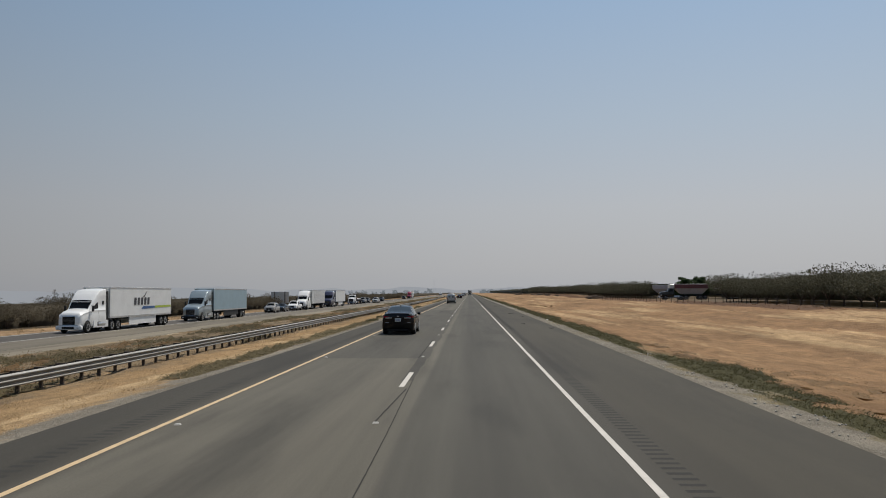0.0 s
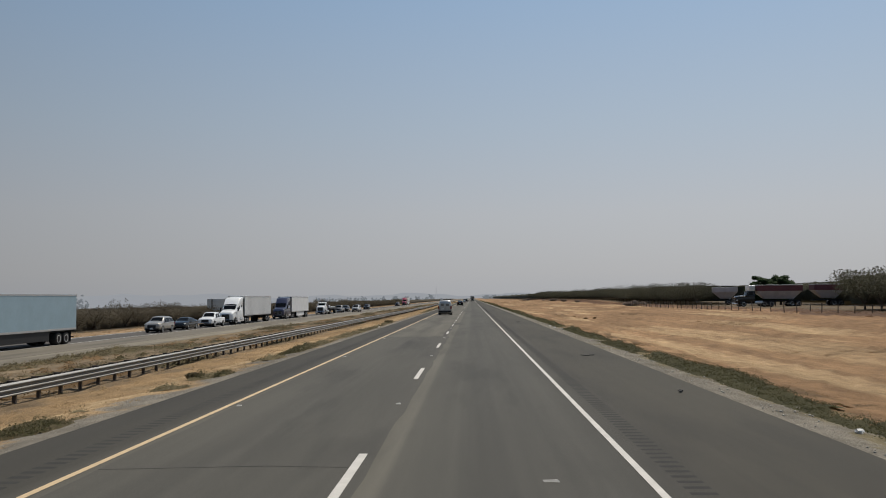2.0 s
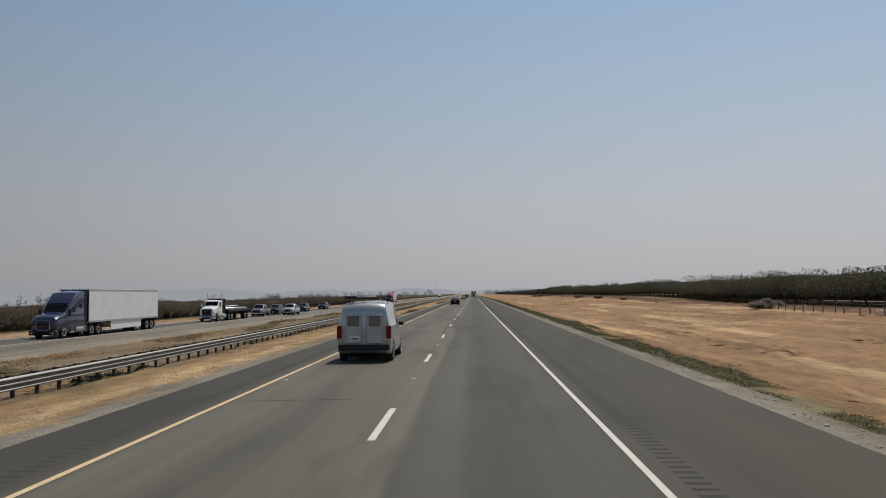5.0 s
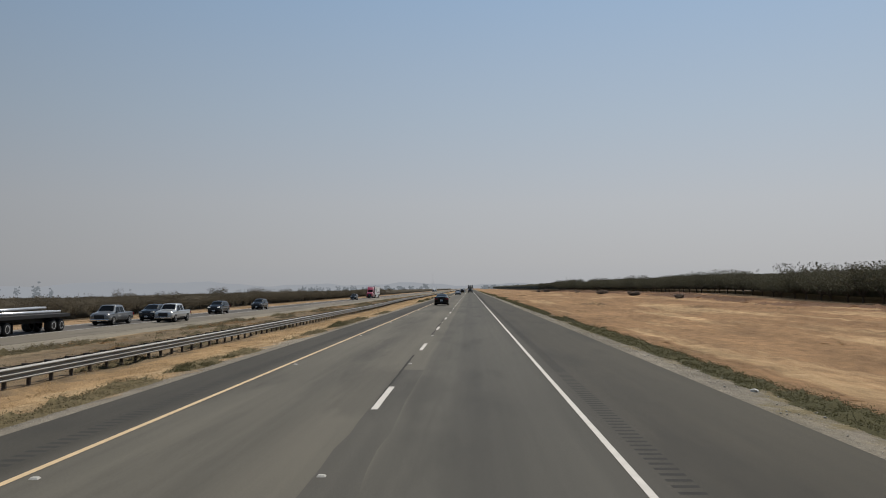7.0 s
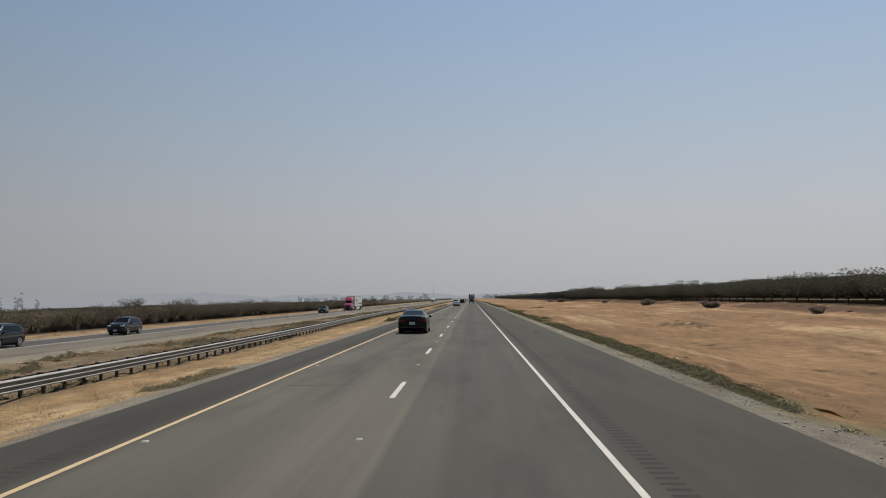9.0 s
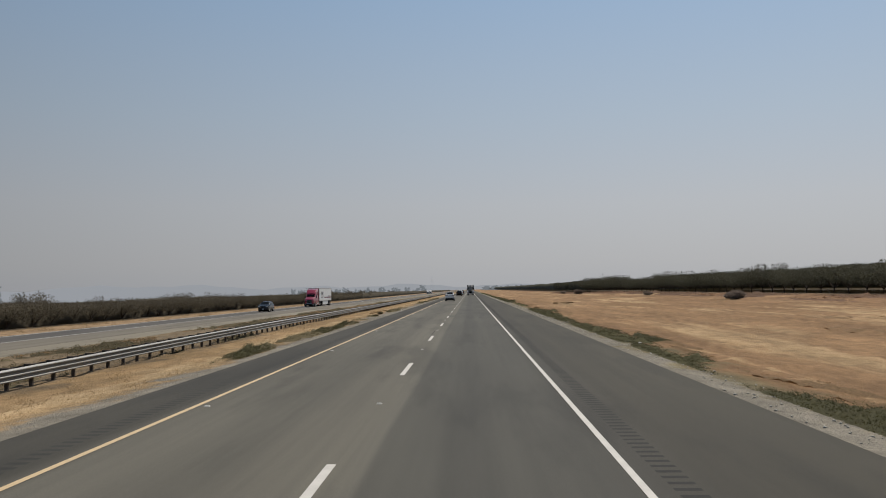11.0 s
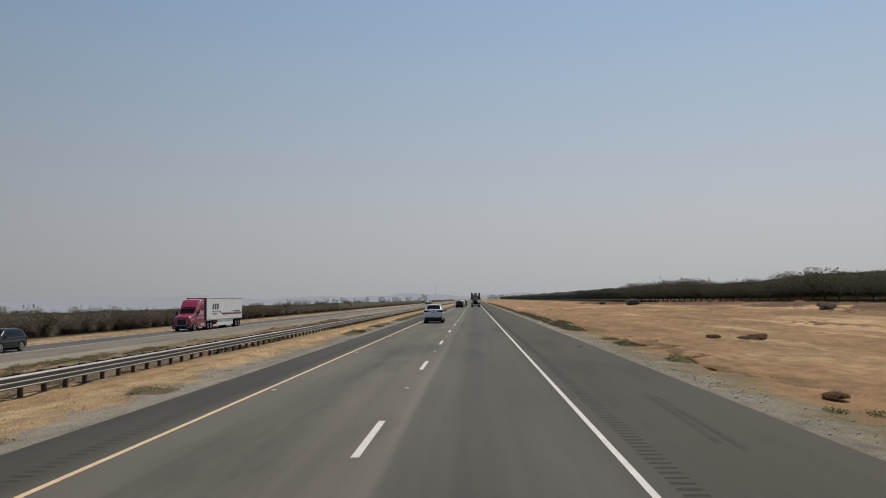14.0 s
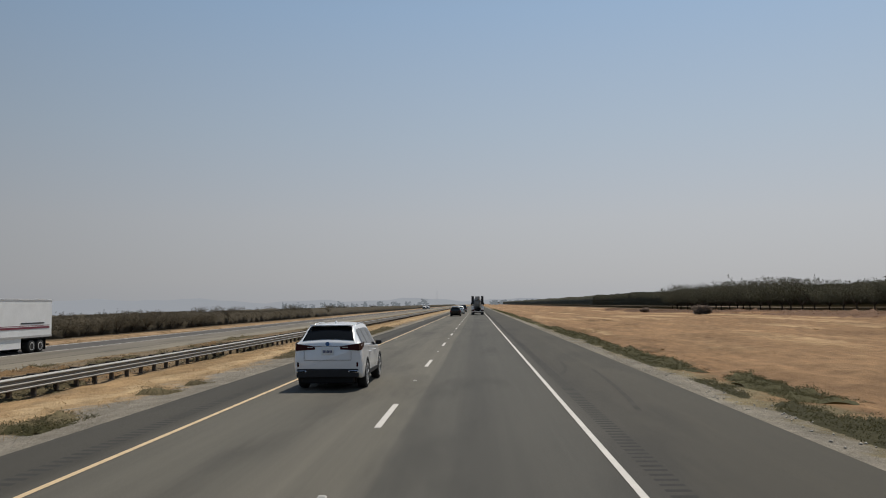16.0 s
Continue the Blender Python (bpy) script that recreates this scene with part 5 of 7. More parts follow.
# -- white crossover
SUV_KEYS = [(-2.42, 0.50, 1.12, 1.18, 0.87, 0.83), (-2.38, 0.42, 1.19, 1.26, 0.915, 0.80), (-2.28, 0.34, 1.21, 1.33, 0.94, 0.76), (-2.14, 0.30, 1.20, 1.45, 0.95, 0.72), (-1.90, 0.28, 1.18, 1.62, 0.952, 0.67), (-1.66, 0.28, 1.16, 1.69, 0.952, 0.63),
            (-0.7, 0.28, 1.11, 1.72, 0.952, 0.62), (0.1, 0.28, 1.07, 1.715, 0.952, 0.62), (0.4, 0.28, 1.05, 1.66, 0.952, 0.66), (1.12, 0.28, 1.02, 1.20, 0.95, 0.82), (1.35, 0.28, 1.0, 1.12, 0.945, 0.84),
            (2.0, 0.30, 0.90, 1.00, 0.92, 0.80), (2.32, 0.34, 0.76, 0.86, 0.84, 0.72), (2.42, 0.40, 0.66, 0.74, 0.70, 0.6)]


def suv_extras(root, sk):
    wrap_lamp(root, "tail_lamp", sk, 0.34, -2.42, -1.92, 1.035, 1.225, 0.07, M_DARK_LENS, "dark red wedge-shaped tail lamp")
    lamp_box(root, "lamp_insert", 0.40, 0.56, -2.437, -2.41, 1.115, 1.133, M_WHITE_LENS, "", 0.008)
    part("chrome_bar", boxed(-0.40, 0.40, -2.445, -2.40, 1.145, 1.165, 0.008), M_CHROME, root, "bright bar between the tail lamps")
    part("badge", lathe(bmesh.new(), [(0.055, -2.45), (0.05, -2.43)], 'Y', 18, (0, 0, 1.215)), M_STRIPE_BLUE, root, "small round blue badge")
    number_plate(root, 0.0, -2.437, 1.02, -1)
    part("tailgate_seam", boxed(-0.64, 0.64, -2.434, -2.41, 0.788, 0.798, 0.002), M_CAR_GREY, root)
    for s in (1, -1):
        a, b = sorted((s * 0.632, s * 0.644))
        part("tailgate_seam", boxed(a + 0.003, b - 0.003, -2.434, -2.41, 0.79, 1.05), M_CAR_GREY, root)
        a, b = sorted((s * 0.78, s * 0.83))
        part("reflector", boxed(a, b, -2.43, -2.36, 0.62, 0.74, 0.01), M_DARK_LENS, root)
        a, b = sorted((s * 0.56, s * 0.84))
        part("exhaust_tip", boxed(a, b, -2.46, -2.34, 0.46, 0.535, 0.03, 2), M_CHROME, root, "chrome rectangular exhaust tip")
        part("exhaust_bore", boxed(a + 0.03, b - 0.03, -2.465, -2.40, 0.475, 0.52, 0.012), M_UNDER, root)
        part("roof_rail", tube(bmesh.new(), [(s * 0.58, -1.25, 1.67), (s * 0.585, -1.1, 1.705), (s * 0.585, -0.5, 1.725), (s * 0.58, 0.1, 1.72), (s * 0.58, 0.3, 1.66)], 0.014, 8), M_ALU, root, "brushed roof rail", True)
        part("window_trim", patch(lambda a_, b_: sk.side(-1.55 + 2.5 * a_, 0.01 + 0.06 * b_, s, 0.013), lin(0, 1, 14), [0, 1]), M_CHROME, root, "chrome strip along the window line")
        for y in (-0.85, 0.22):
            part("door_handle", boxed(*sorted((s * 0.93, s * 0.975)), y - 0.12, y + 0.12, 0.93, 0.965, 0.014), M_CAR_WHITE, root)
        for y in (-1.02, 0.0, 1.05):
            part("door_seam", seam(sk, y, 0.12, 1.0, s), M_UNDER, root)
        part("arch_trim", lathe_arc(-1.43, 0.37, s * 0.952, 0.40, 0.455), M_BLACK, root, "black wheel-arch trim")
        part("arch_trim", lathe_arc(1.40, 0.37, s * 0.952, 0.40, 0.455), M_BLACK, root, "black wheel-arch trim")
        part("sill", patch(lambda y, t: sk.flank(y, t, s, 0.008), lin(-0.98, 0.95, 6), lin(0.0, 0.16, 2)), M_BLACK, root)
    part("rear_bumper_insert", boxed(-0.84, 0.84, -2.445, -2.30, 0.34, 0.57, 0.03, 2), M_BLACK, root, "black lower bumper insert")
    part("rear_valance", boxed(-0.70, 0.70, -2.38, -2.15, 0.20, 0.37, 0.02), M_UNDER, root)
    part("spoiler", boxed(-0.58, 0.58, -2.00, -1.60, 1.665, 1.70, 0.015, 2), M_CAR_WHITE, root)
    part("aerial", boxed(-0.025, 0.025, -1.15, -0.98, 1.72, 1.79, 0.02), M_CAR_WHITE, root, "white shark-fin aerial")
    lamp_box(root, "head_lamp", 0.45, 0.86, 1.95, 2.30, 0.74, 0.88, M_WHITE_LENS, "", 0.03)
    part("grille", boxed(-0.42, 0.42, 2.36, 2.45, 0.42, 0.72, 0.02), M_BLACK, root)


def lathe_arc(y, z, x, r0, r1, seg=16):
    """A flat ring over the upper half of a wheel."""
    bm = bmesh.new()
    a = []
    for i in range(seg + 1):
        t = math.pi * (i / seg) * 1.1 - 0.05 * math.pi
        a.append([bm.verts.new((x + dx, y + r * math.cos(t), z + r * math.sin(t))) for r, dx in ((r0, 0.0), (r1, 0.0), (r1, -0.03 if x > 0 else 0.03))])
    for p, q in zip(a, a[1:]):
        bm.faces.new((p[0], p[1], q[1], q[0]))
        bm.faces.new((p[1], p[2], q[2], q[1]))
    return bm


car("crossover", pose(-2.07, 462.4, 0) @ Matrix.Diagonal((0.965, 1, 1, 1)), "pearl white crossover with dark tinted windows on the asphalt lane", "car", SUV_KEYS, M_CAR_WHITE, (*W_SUV, 0.37), (-1.43, 1.40), 0.43,
    [("rear_window", 'roof', (-2.32, -1.80, 0.99, M_GLASS)), ("windscreen", 'roof', (0.42, 1.14, 0.93, M_GLASS)),
     ("quarter_window", 'side', (-2.20, -1.18, -1.86, -1.08, 0.08, 0.90, M_GLASS)), ("rear_side_window", 'side', (-1.10, -0.10, -1.0, -0.14, 0.08, 0.88, M_GLASS)),
     ("front_side_window", 'side', (-0.03, 0.95, -0.07, 0.42, 0.08, 0.88, M_GLASS))], suv_extras, (0.70, 1.05, M_BLACK))

# -- plainer cars, for the farther traffic
BOXY_KEYS = [(-2.30, 0.48, 1.04, 1.14, 0.87, 0.80), (-2.25, 0.38, 1.09, 1.24, 0.92, 0.79), (-2.10, 0.33, 1.11, 1.48, 0.94, 0.72), (-1.92, 0.3, 1.11, 1.64, 0.945, 0.69), (-1.5, 0.3, 1.10, 1.74, 0.945, 0.67), (-0.4, 0.3, 1.08, 1.78, 0.945, 0.66),
             (0.1, 0.3, 1.07, 1.76, 0.945, 0.66), (0.4, 0.3, 1.06, 1.69, 0.945, 0.67), (1.08, 0.3, 1.06, 1.27, 0.945, 0.82), (1.3, 0.3, 1.05, 1.20, 0.94, 0.85), (1.95, 0.33, 1.0, 1.11, 0.93, 0.82), (2.22, 0.38, 0.92, 1.02, 0.88, 0.77), (2.34, 0.45, 0.78, 0.88, 0.76, 0.66)]
PICKUP_KEYS = [(-2.90, 0.55, 1.08, 1.12, 0.92, 0.88), (-2.86, 0.48, 1.16, 1.22, 0.96, 0.91), (-0.98, 0.42, 1.16, 1.23, 0.985, 0.93), (-0.90, 0.42, 1.16, 1.24, 0.985, 0.92), (-0.80, 0.42, 1.17, 1.84, 0.985, 0.74), (-0.55, 0.42, 1.17, 1.92, 0.985, 0.73),
               (0.75, 0.42, 1.15, 1.93, 0.985, 0.73), (0.95, 0.42, 1.15, 1.86, 0.985, 0.74), (1.50, 0.42, 1.14, 1.34, 0.98, 0.86), (1.7, 0.42, 1.13, 1.28, 0.975, 0.88), (2.65, 0.45, 1.06, 1.18, 0.96, 0.86), (2.85, 0.5, 0.98, 1.08, 0.9, 0.8), (2.92, 0.55, 0.88, 0.98, 0.82, 0.72)]
VAN_KEYS = [(-2.28, 0.40, 1.15, 1.60, 0.86, 0.74), (-2.24, 0.30, 1.20, 1.80, 0.89, 0.72), (-2.0, 0.25, 1.20, 1.93, 0.90, 0.71), (0.2, 0.25, 1.15, 1.98, 0.90, 0.70), (0.6, 0.25, 1.12, 1.92, 0.90, 0.70), (1.35, 0.25, 1.05, 1.28, 0.89, 0.78), (1.6, 0.26, 1.0, 1.16, 0.88, 0.78),
            (2.1, 0.28, 0.88, 0.98, 0.84, 0.72), (2.28, 0.36, 0.72, 0.80, 0.72, 0.6)]


def plain_extras(nose, tail, zl, lens=M_WHITE_LENS, grille=(0.5, 0.75), tall=0.13):
    def fn(root, sk):
        w = sk.at(nose - 0.25)[3]
        lamp_box(root, "head_lamp", w * 0.52, w * 0.95, nose - 0.32, nose - 0.02, zl, zl + tall, lens, "", 0.03)
        part("grille", boxed(-w * 0.52, w * 0.52, nose - 0.10, nose + 0.02, grille[0], grille[1], 0.02), M_BLACK, root)
        part("front_bumper", boxed(-w * 0.88, w * 0.88, nose - 0.14, nose + 0.04, 0.36, grille[0] - 0.02, 0.03), M_BLACK, root)
        number_plate(root, 0, nose + 0.05, 0.47, 1)
        w = sk.at(tail + 0.2)[3]
        lamp_box(root, "tail_lamp", w * 0.80, w * 1.0, tail - 0.01, tail + 0.16, 0.82, 1.08, M_RED_LENS, "", 0.02)
        for s in (1, -1):
            for y in (-0.1, 0.95):
                part("door_seam", seam(sk, y, 0.1, 1.0, s), M_UNDER, root)
            part("sill", patch(lambda y, t: sk.flank(y, t, s, 0.006), lin(-0.95, 1.0, 6), lin(0.0, 0.12, 2)), M_BLACK, root)
    return fn


def plain_suv(m, label, p, lens=M_WHITE_LENS):
    return car("suv", m, label, "car", BOXY_KEYS, p, (*W_SUV, 0.37), (-1.42, 1.42), 0.43,
               [("rear_window", 'roof', (-2.22, -2.0, 0.9, M_GLASS)), ("windscreen", 'roof', (0.47, 1.10, 0.93, M_GLASS)), ("rear_side_window", 'side', (-2.0, -0.95, -1.9, -0.95, 0.1, 0.86, M_GLASS)),
                ("middle_side_window", 'side', (-0.88, 0.0, -0.88, -0.02, 0.1, 0.86, M_GLASS)), ("front_side_window", 'side', (0.07, 0.95, 0.03, 0.45, 0.1, 0.86, M_GLASS))],
               plain_extras(2.36, -2.33, 0.86, lens, (0.52, 0.86)), (0.75, 1.1, M_BLACK))


def plain_sedan(m, label, p, lens=M_WHITE_LENS):
    def ex(root, sk):
        wrap_lamp(root, "tail_lamp", sk, 0.42, -2.43, -2.15, 0.78, 0.90, 0.02, M_RED_LENS, "red tail lamp")
        lamp_box(root, "head_lamp", 0.45, 0.80, 2.0, 2.32, 0.62, 0.75, lens, "", 0.03)
        part("grille", boxed(-0.5, 0.5, 2.34, 2.44, 0.36, 0.60, 0.02), M_BLACK, root)
        part("bumper_trim", boxed(-0.70, 0.70, -2.46, -2.38, 0.34, 0.45, 0.02), M_BLACK, root)
        number_plate(root, 0, -2.45, 0.66, -1)
        for s in (1, -1):
            for y in (-1.05, -0.02, 1.05):
                part("door_seam", seam(sk, y, 0.1, 1.0, s), M_UNDER, root)
    return car("sedan", m, label, "car", SEDAN_KEYS, p, (*W_SEDAN, 0.335), (-1.42, 1.43), 0.385,
               [("rear_window", 'roof', (-1.80, -0.98, 0.93, M_GLASS)), ("windscreen", 'roof', (0.42, 1.12, 0.93, M_GLASS)),
                ("rear_side_window", 'side', (-1.55, -0.10, -1.2, -0.16, 0.08, 0.86, M_GLASS)), ("front_side_window", 'side', (-0.03, 0.95, -0.09, 0.42, 0.08, 0.86, M_GLASS))], ex, (0.72, 0.95, p))


def pickup(m, label, p, lens=M_WHITE_LENS):
    def ex(root, sk):
        plain_extras(2.92, -2.90, 0.86, lens, (0.62, 1.0), 0.16)(root, sk)
        part("cargo_bed", boxed(-0.80, 0.80, -2.80, -1.02, 1.10, 1.246, 0.0), M_UNDER, root, "dark open cargo bed")
        part("chrome_bumper", boxed(-0.9, 0.9, 2.86, 2.99, 0.42, 0.60, 0.04, 2), M_CHROME, root)
        part("rear_bumper", boxed(-0.9, 0.9, -3.02, -2.86, 0.50, 0.68, 0.03), M_CHROME, root)
    return car("pickup_truck", m, label, "pickup truck", PICKUP_KEYS, p, (*W_PICK, 0.40), (-1.85, 1.85), 0.47,
               [("rear_window", 'roof', (-0.88, -0.72, 0.85, M_GLASS)), ("windscreen", 'roof', (0.97, 1.52, 0.93, M_GLASS)), ("rear_side_window", 'side', (-0.62, 0.22, -0.55, 0.22, 0.1, 0.86, M_GLASS)),
                ("front_side_window", 'side', (0.30, 1.35, 0.30, 0.92, 0.1, 0.86, M_GLASS))], ex, (1.15, 1.2, M_BLACK))


def cargo_van(m):
    def ex(root, sk):
        lamp_box(root, "tail_lamp", 0.74, 0.89, -2.30, -2.16, 0.78, 1.20, M_RED_LENS, "tall red tail lamp", 0.02)
        for s in (1, -1):
            a, b = sorted((s * 0.08, s * 0.62))
            part("rear_door", boxed(a, b, -2.31, -2.27, 0.62, 1.58, 0.02), M_CAR_SILVER, root, "windowless silver rear door panel")
            a, b = sorted((s * 0.16, s * 0.54))
            part("door_panel", boxed(a, b, -2.325, -2.30, 1.18, 1.52, 0.02), M_CAR_GREY, root, "blanked grey window panel")
        number_plate(root, -0.3, -2.33, 0.78, -1)
        part("rear_bumper", boxed(-0.84, 0.84, -2.38, -2.20, 0.40, 0.58, 0.03), M_BLACK, root, "dark plastic rear bumper")
        for y in (-1.7, -0.7, 0.2):
            part("rack_bar", tube(bmesh.new(), [(-0.72, y, 1.95), (-0.70, y, 2.10), (0.70, y, 2.10), (0.72, y, 1.95)], 0.025, 6), M_BLACK, root, "black roof-rack bar")
        part("ladder", boxed(-0.30, 0.05, -1.9, 0.7, 2.13, 2.20), M_ALU, root, "aluminium ladder tied on the rack")
        part("rack_tray", boxed(-0.68, -0.34, -1.95, 0.3, 2.12, 2.17), M_BLACK, root)
        lamp_box(root, "head_lamp", 0.45, 0.82, 1.9, 2.2, 0.78, 0.95, M_WHITE_LENS)
    return car("cargo_van", m, "silver compact cargo van with a roof rack on the lane", "van", VAN_KEYS, M_CAR_SILVER, (*W_VAN, 0.33), (-1.45, 1.45), 0.385,
               [("windscreen", 'roof', (0.62, 1.34, 0.93, M_GLASS)), ("front_side_window", 'side', (0.05, 1.0, 0.08, 0.6, 0.08, 0.86, M_GLASS))], ex, (0.95, 1.1, M_BLACK))


# ---- heavy trucks: origin on the road under the front axle, y forward ----
CAB_KEYS = [(-3.55, 0.55, 2.02, 3.95, 1.20, 1.15), (-2.35, 0.55, 2.02, 3.80, 1.20, 1.12), (-1.80, 0.55, 2.02, 3.42, 1.19, 1.08), (-1.22, 0.55, 2.02, 2.92, 1.17, 1.04), (-0.45, 0.55, 1.92, 2.10, 1.13, 0.98), (0.5, 0.62, 1.78, 1.96, 1.08, 0.90),
            (1.05, 0.66, 1.62, 1.80, 1.04, 0.84), (1.24, 0.70, 1.48, 1.64, 0.96, 0.74), (1.28, 0.74, 1.40, 1.52, 0.90, 0.66)]
DAY_CAB_KEYS = [(-2.05, 0.65, 1.95, 2.80, 1.10, 1.0), (-1.15, 0.65, 1.95, 2.82, 1.10, 0.98), (-0.95, 0.65, 1.93, 2.72, 1.08, 0.98), (-0.55, 0.65, 1.90, 2.02, 1.04, 0.92), (0.75, 0.72, 1.70, 1.86, 0.94, 0.80),
                (1.12, 0.75, 1.62, 1.80, 0.92, 0.78), (1.20, 0.78, 1.5, 1.62, 0.90, 0.74)]


def tractor(root, p, sleeper=True, lens=M_WHITE_LENS, bumper=M_BLACK, drives=(-4.85, -6.15), stack=False):
    """Bonneted tractor unit: cab, grille, lamps, mirrors, tanks, frame, wheels."""
    sk = Skin(CAB_KEYS if sleeper else DAY_CAB_KEYS, step=0.08, crown=0.06)
    part("cab", sk.body([(0.0, 0.51)], 0.60), p, root, smooth=True)
    y0, y1 = (-1.20, -0.48) if sleeper else (-0.94, -0.58)
    part("windscreen", patch(lambda y, t: sk.roof(y, t, 0.02), lin(y0, y1, 12), lin(-0.94, 0.94, 8)), M_GLASS, root, smooth=True)
    for s in (1, -1):
        if sleeper:
            part("side_window", side_window(sk, -1.95, -0.80, -1.95, -1.35, 0.10, 0.50, s, 0.012), M_GLASS, root)
        else:
            part("side_window", side_window(sk, -1.75, -0.80, -1.75, -1.05, 0.10, 0.80, s, 0.012), M_GLASS, root)
        part("door_seam", seam(sk, -0.72, 0.15, 1.0, s, 0.012), M_UNDER, root)
        part("door_seam", seam(sk, -2.05 if sleeper else -1.85, 0.15, 1.0, s, 0.012), M_UNDER, root)
        mx = s * 1.28
        part("mirror_arm", tube(bmesh.new(), [(s * 1.08, -0.75, 2.45), (mx, -0.62, 2.5), (mx, -0.62, 1.9), (s * 1.1, -0.7, 1.85)], 0.02, 6), M_BLACK, root)
        part("mirror", boxed(*sorted((mx - 0.11, mx + 0.11)), -0.70, -0.56, 1.92, 2.42, 0.04, 2), M_BLACK if not stack else M_CHROME, root)
        part("head_lamp", boxed(*sorted((s * 0.62, s * 0.96)), 0.88, 1.18, 1.02, 1.24, 0.05, 2), lens, root)
        part("fuel_tank", lathe(bmesh.new(), [(0.30, -3.4), (0.32, -3.36), (0.32, -2.0), (0.30, -1.96)], 'Y', 18, (s * 0.92, 0, 0.72)), M_ALU, root, "polished fuel tank", True)
        if sleeper:
            part("side_skirt", boxed(*sorted((s * 1.12, s * 1.19)), -4.1, -1.0, 0.40, 1.05, 0.03), p, root)
        part("step", boxed(*sorted((s * 0.95, s * 1.2)), -1.7, -0.9, 0.42, 0.52, 0.02), M_ALU, root)
        part("mud_flap", boxed(*sorted((s * 0.65, s * 1.22)), drives[-1] - 0.75, drives[-1] - 0.72, 0.15, 0.95), M_BLACK, root)
        add_wheel(root, W_STEER, s * 1.02, 0.0, 0.51)
        for y in drives:
            add_wheel(root, W_DUAL, s * 0.93, y, 0.51)
        if stack:
            part("exhaust_stack", tube(bmesh.new(), [(s * 1.0, -2.2, 0.9), (s * 1.0, -2.2, 3.5), (s * 1.0, -2.28, 3.75)], 0.075, 10), M_CHROME, root, "chrome exhaust stack", True)
        part("wheel_arch_liner", boxed(*sorted((s * 0.3, s * 0.86)), -0.62, 0.62, 0.5, 1.15), M_UNDER, root)
        part("fog_lamp", boxed(*sorted((s * 0.78, s * 0.98)), 1.36, 1.44, 0.44, 0.54, 0.02), M_WHITE_LENS, root)
        part("hood_seam", seam(sk, -0.40, 0.35, 1.0, s, 0.012), M_UNDER, root)
        part("arch_trim", lathe_arc(0.0, 0.51, s * (sk.at(0.0)[3] + 0.004), 0.58, 0.64), M_BLACK, root)
        if sleeper:
            # added black panel: paints the shade in the gap between cab and trailer
            part("cab_gap_shade", boxed(*sorted((s * 1.08, s * 1.16)), -4.02, -3.58, 1.1, 3.75, 0.02), M_BLACK, root, "black panel standing in for the shaded gap behind the sleeper")
            # added dark block standing for a triangular decal on the sleeper
            part("sleeper_decal", boxed(*sorted((s * 1.14, s * 1.19)), -3.1, -2.75, 2.5, 2.85, 0.02), M_BLACK, root)
            part("tank_fairing_gap", boxed(*sorted((s * 1.17, s * 1.195)), -2.5, -1.75, 0.55, 0.95, 0.02), M_UNDER, root)
    part("bumper_intake", boxed(-0.55, 0.55, 1.38, 1.44, 0.40, 0.60, 0.02), M_UNDER, root)
    w, zg = (0.56, (0.74, 1.50)) if sleeper else (0.62, (0.80, 1.66))
    part("grille", boxed(-w, w, 1.14, 1.32, zg[0], zg[1], 0.04, 2), M_UNDER, root, "dark radiator grille")
    for i in range(6):
        z = zg[0] + 0.08 + i * (zg[1] - zg[0] - 0.12) / 6
        part("grille_bar", boxed(-w + 0.05, w - 0.05, 1.31, 1.335, z, z + 0.022), M_CAR_GREY, root)
    part("grille_frame", tube(bmesh.new(), [(-w, 1.31, zg[0]), (-w, 1.31, zg[1]), (w, 1.31, zg[1]), (w, 1.31, zg[0]), (-w, 1.31, zg[0])], 0.03, 6), M_CHROME, root)
    part("bumper", boxed(-1.15, 1.15, 0.95, 1.42, 0.32, 0.70, 0.10, 3), bumper, root)
    part("visor", boxed(-0.95, 0.95, y0 - 0.05, y0 + 0.22, 2.62 if not sleeper else 2.74, 2.70 if not sleeper else 2.80, 0.02), p, root)
    part("chassis", boxed(-0.42, 0.42, drives[-1] - 0.8, 0.9, 0.62, 0.95), M_UNDER, root, "black chassis frame")
    part("axle", boxed(-0.9, 0.9, drives[-1] - 0.12, drives[-1] + 0.12, 0.42, 0.62), M_UNDER, root)
    part("axle", boxed(-0.9, 0.9, drives[0] - 0.12, drives[0] + 0.12, 0.42, 0.62), M_UNDER, root)


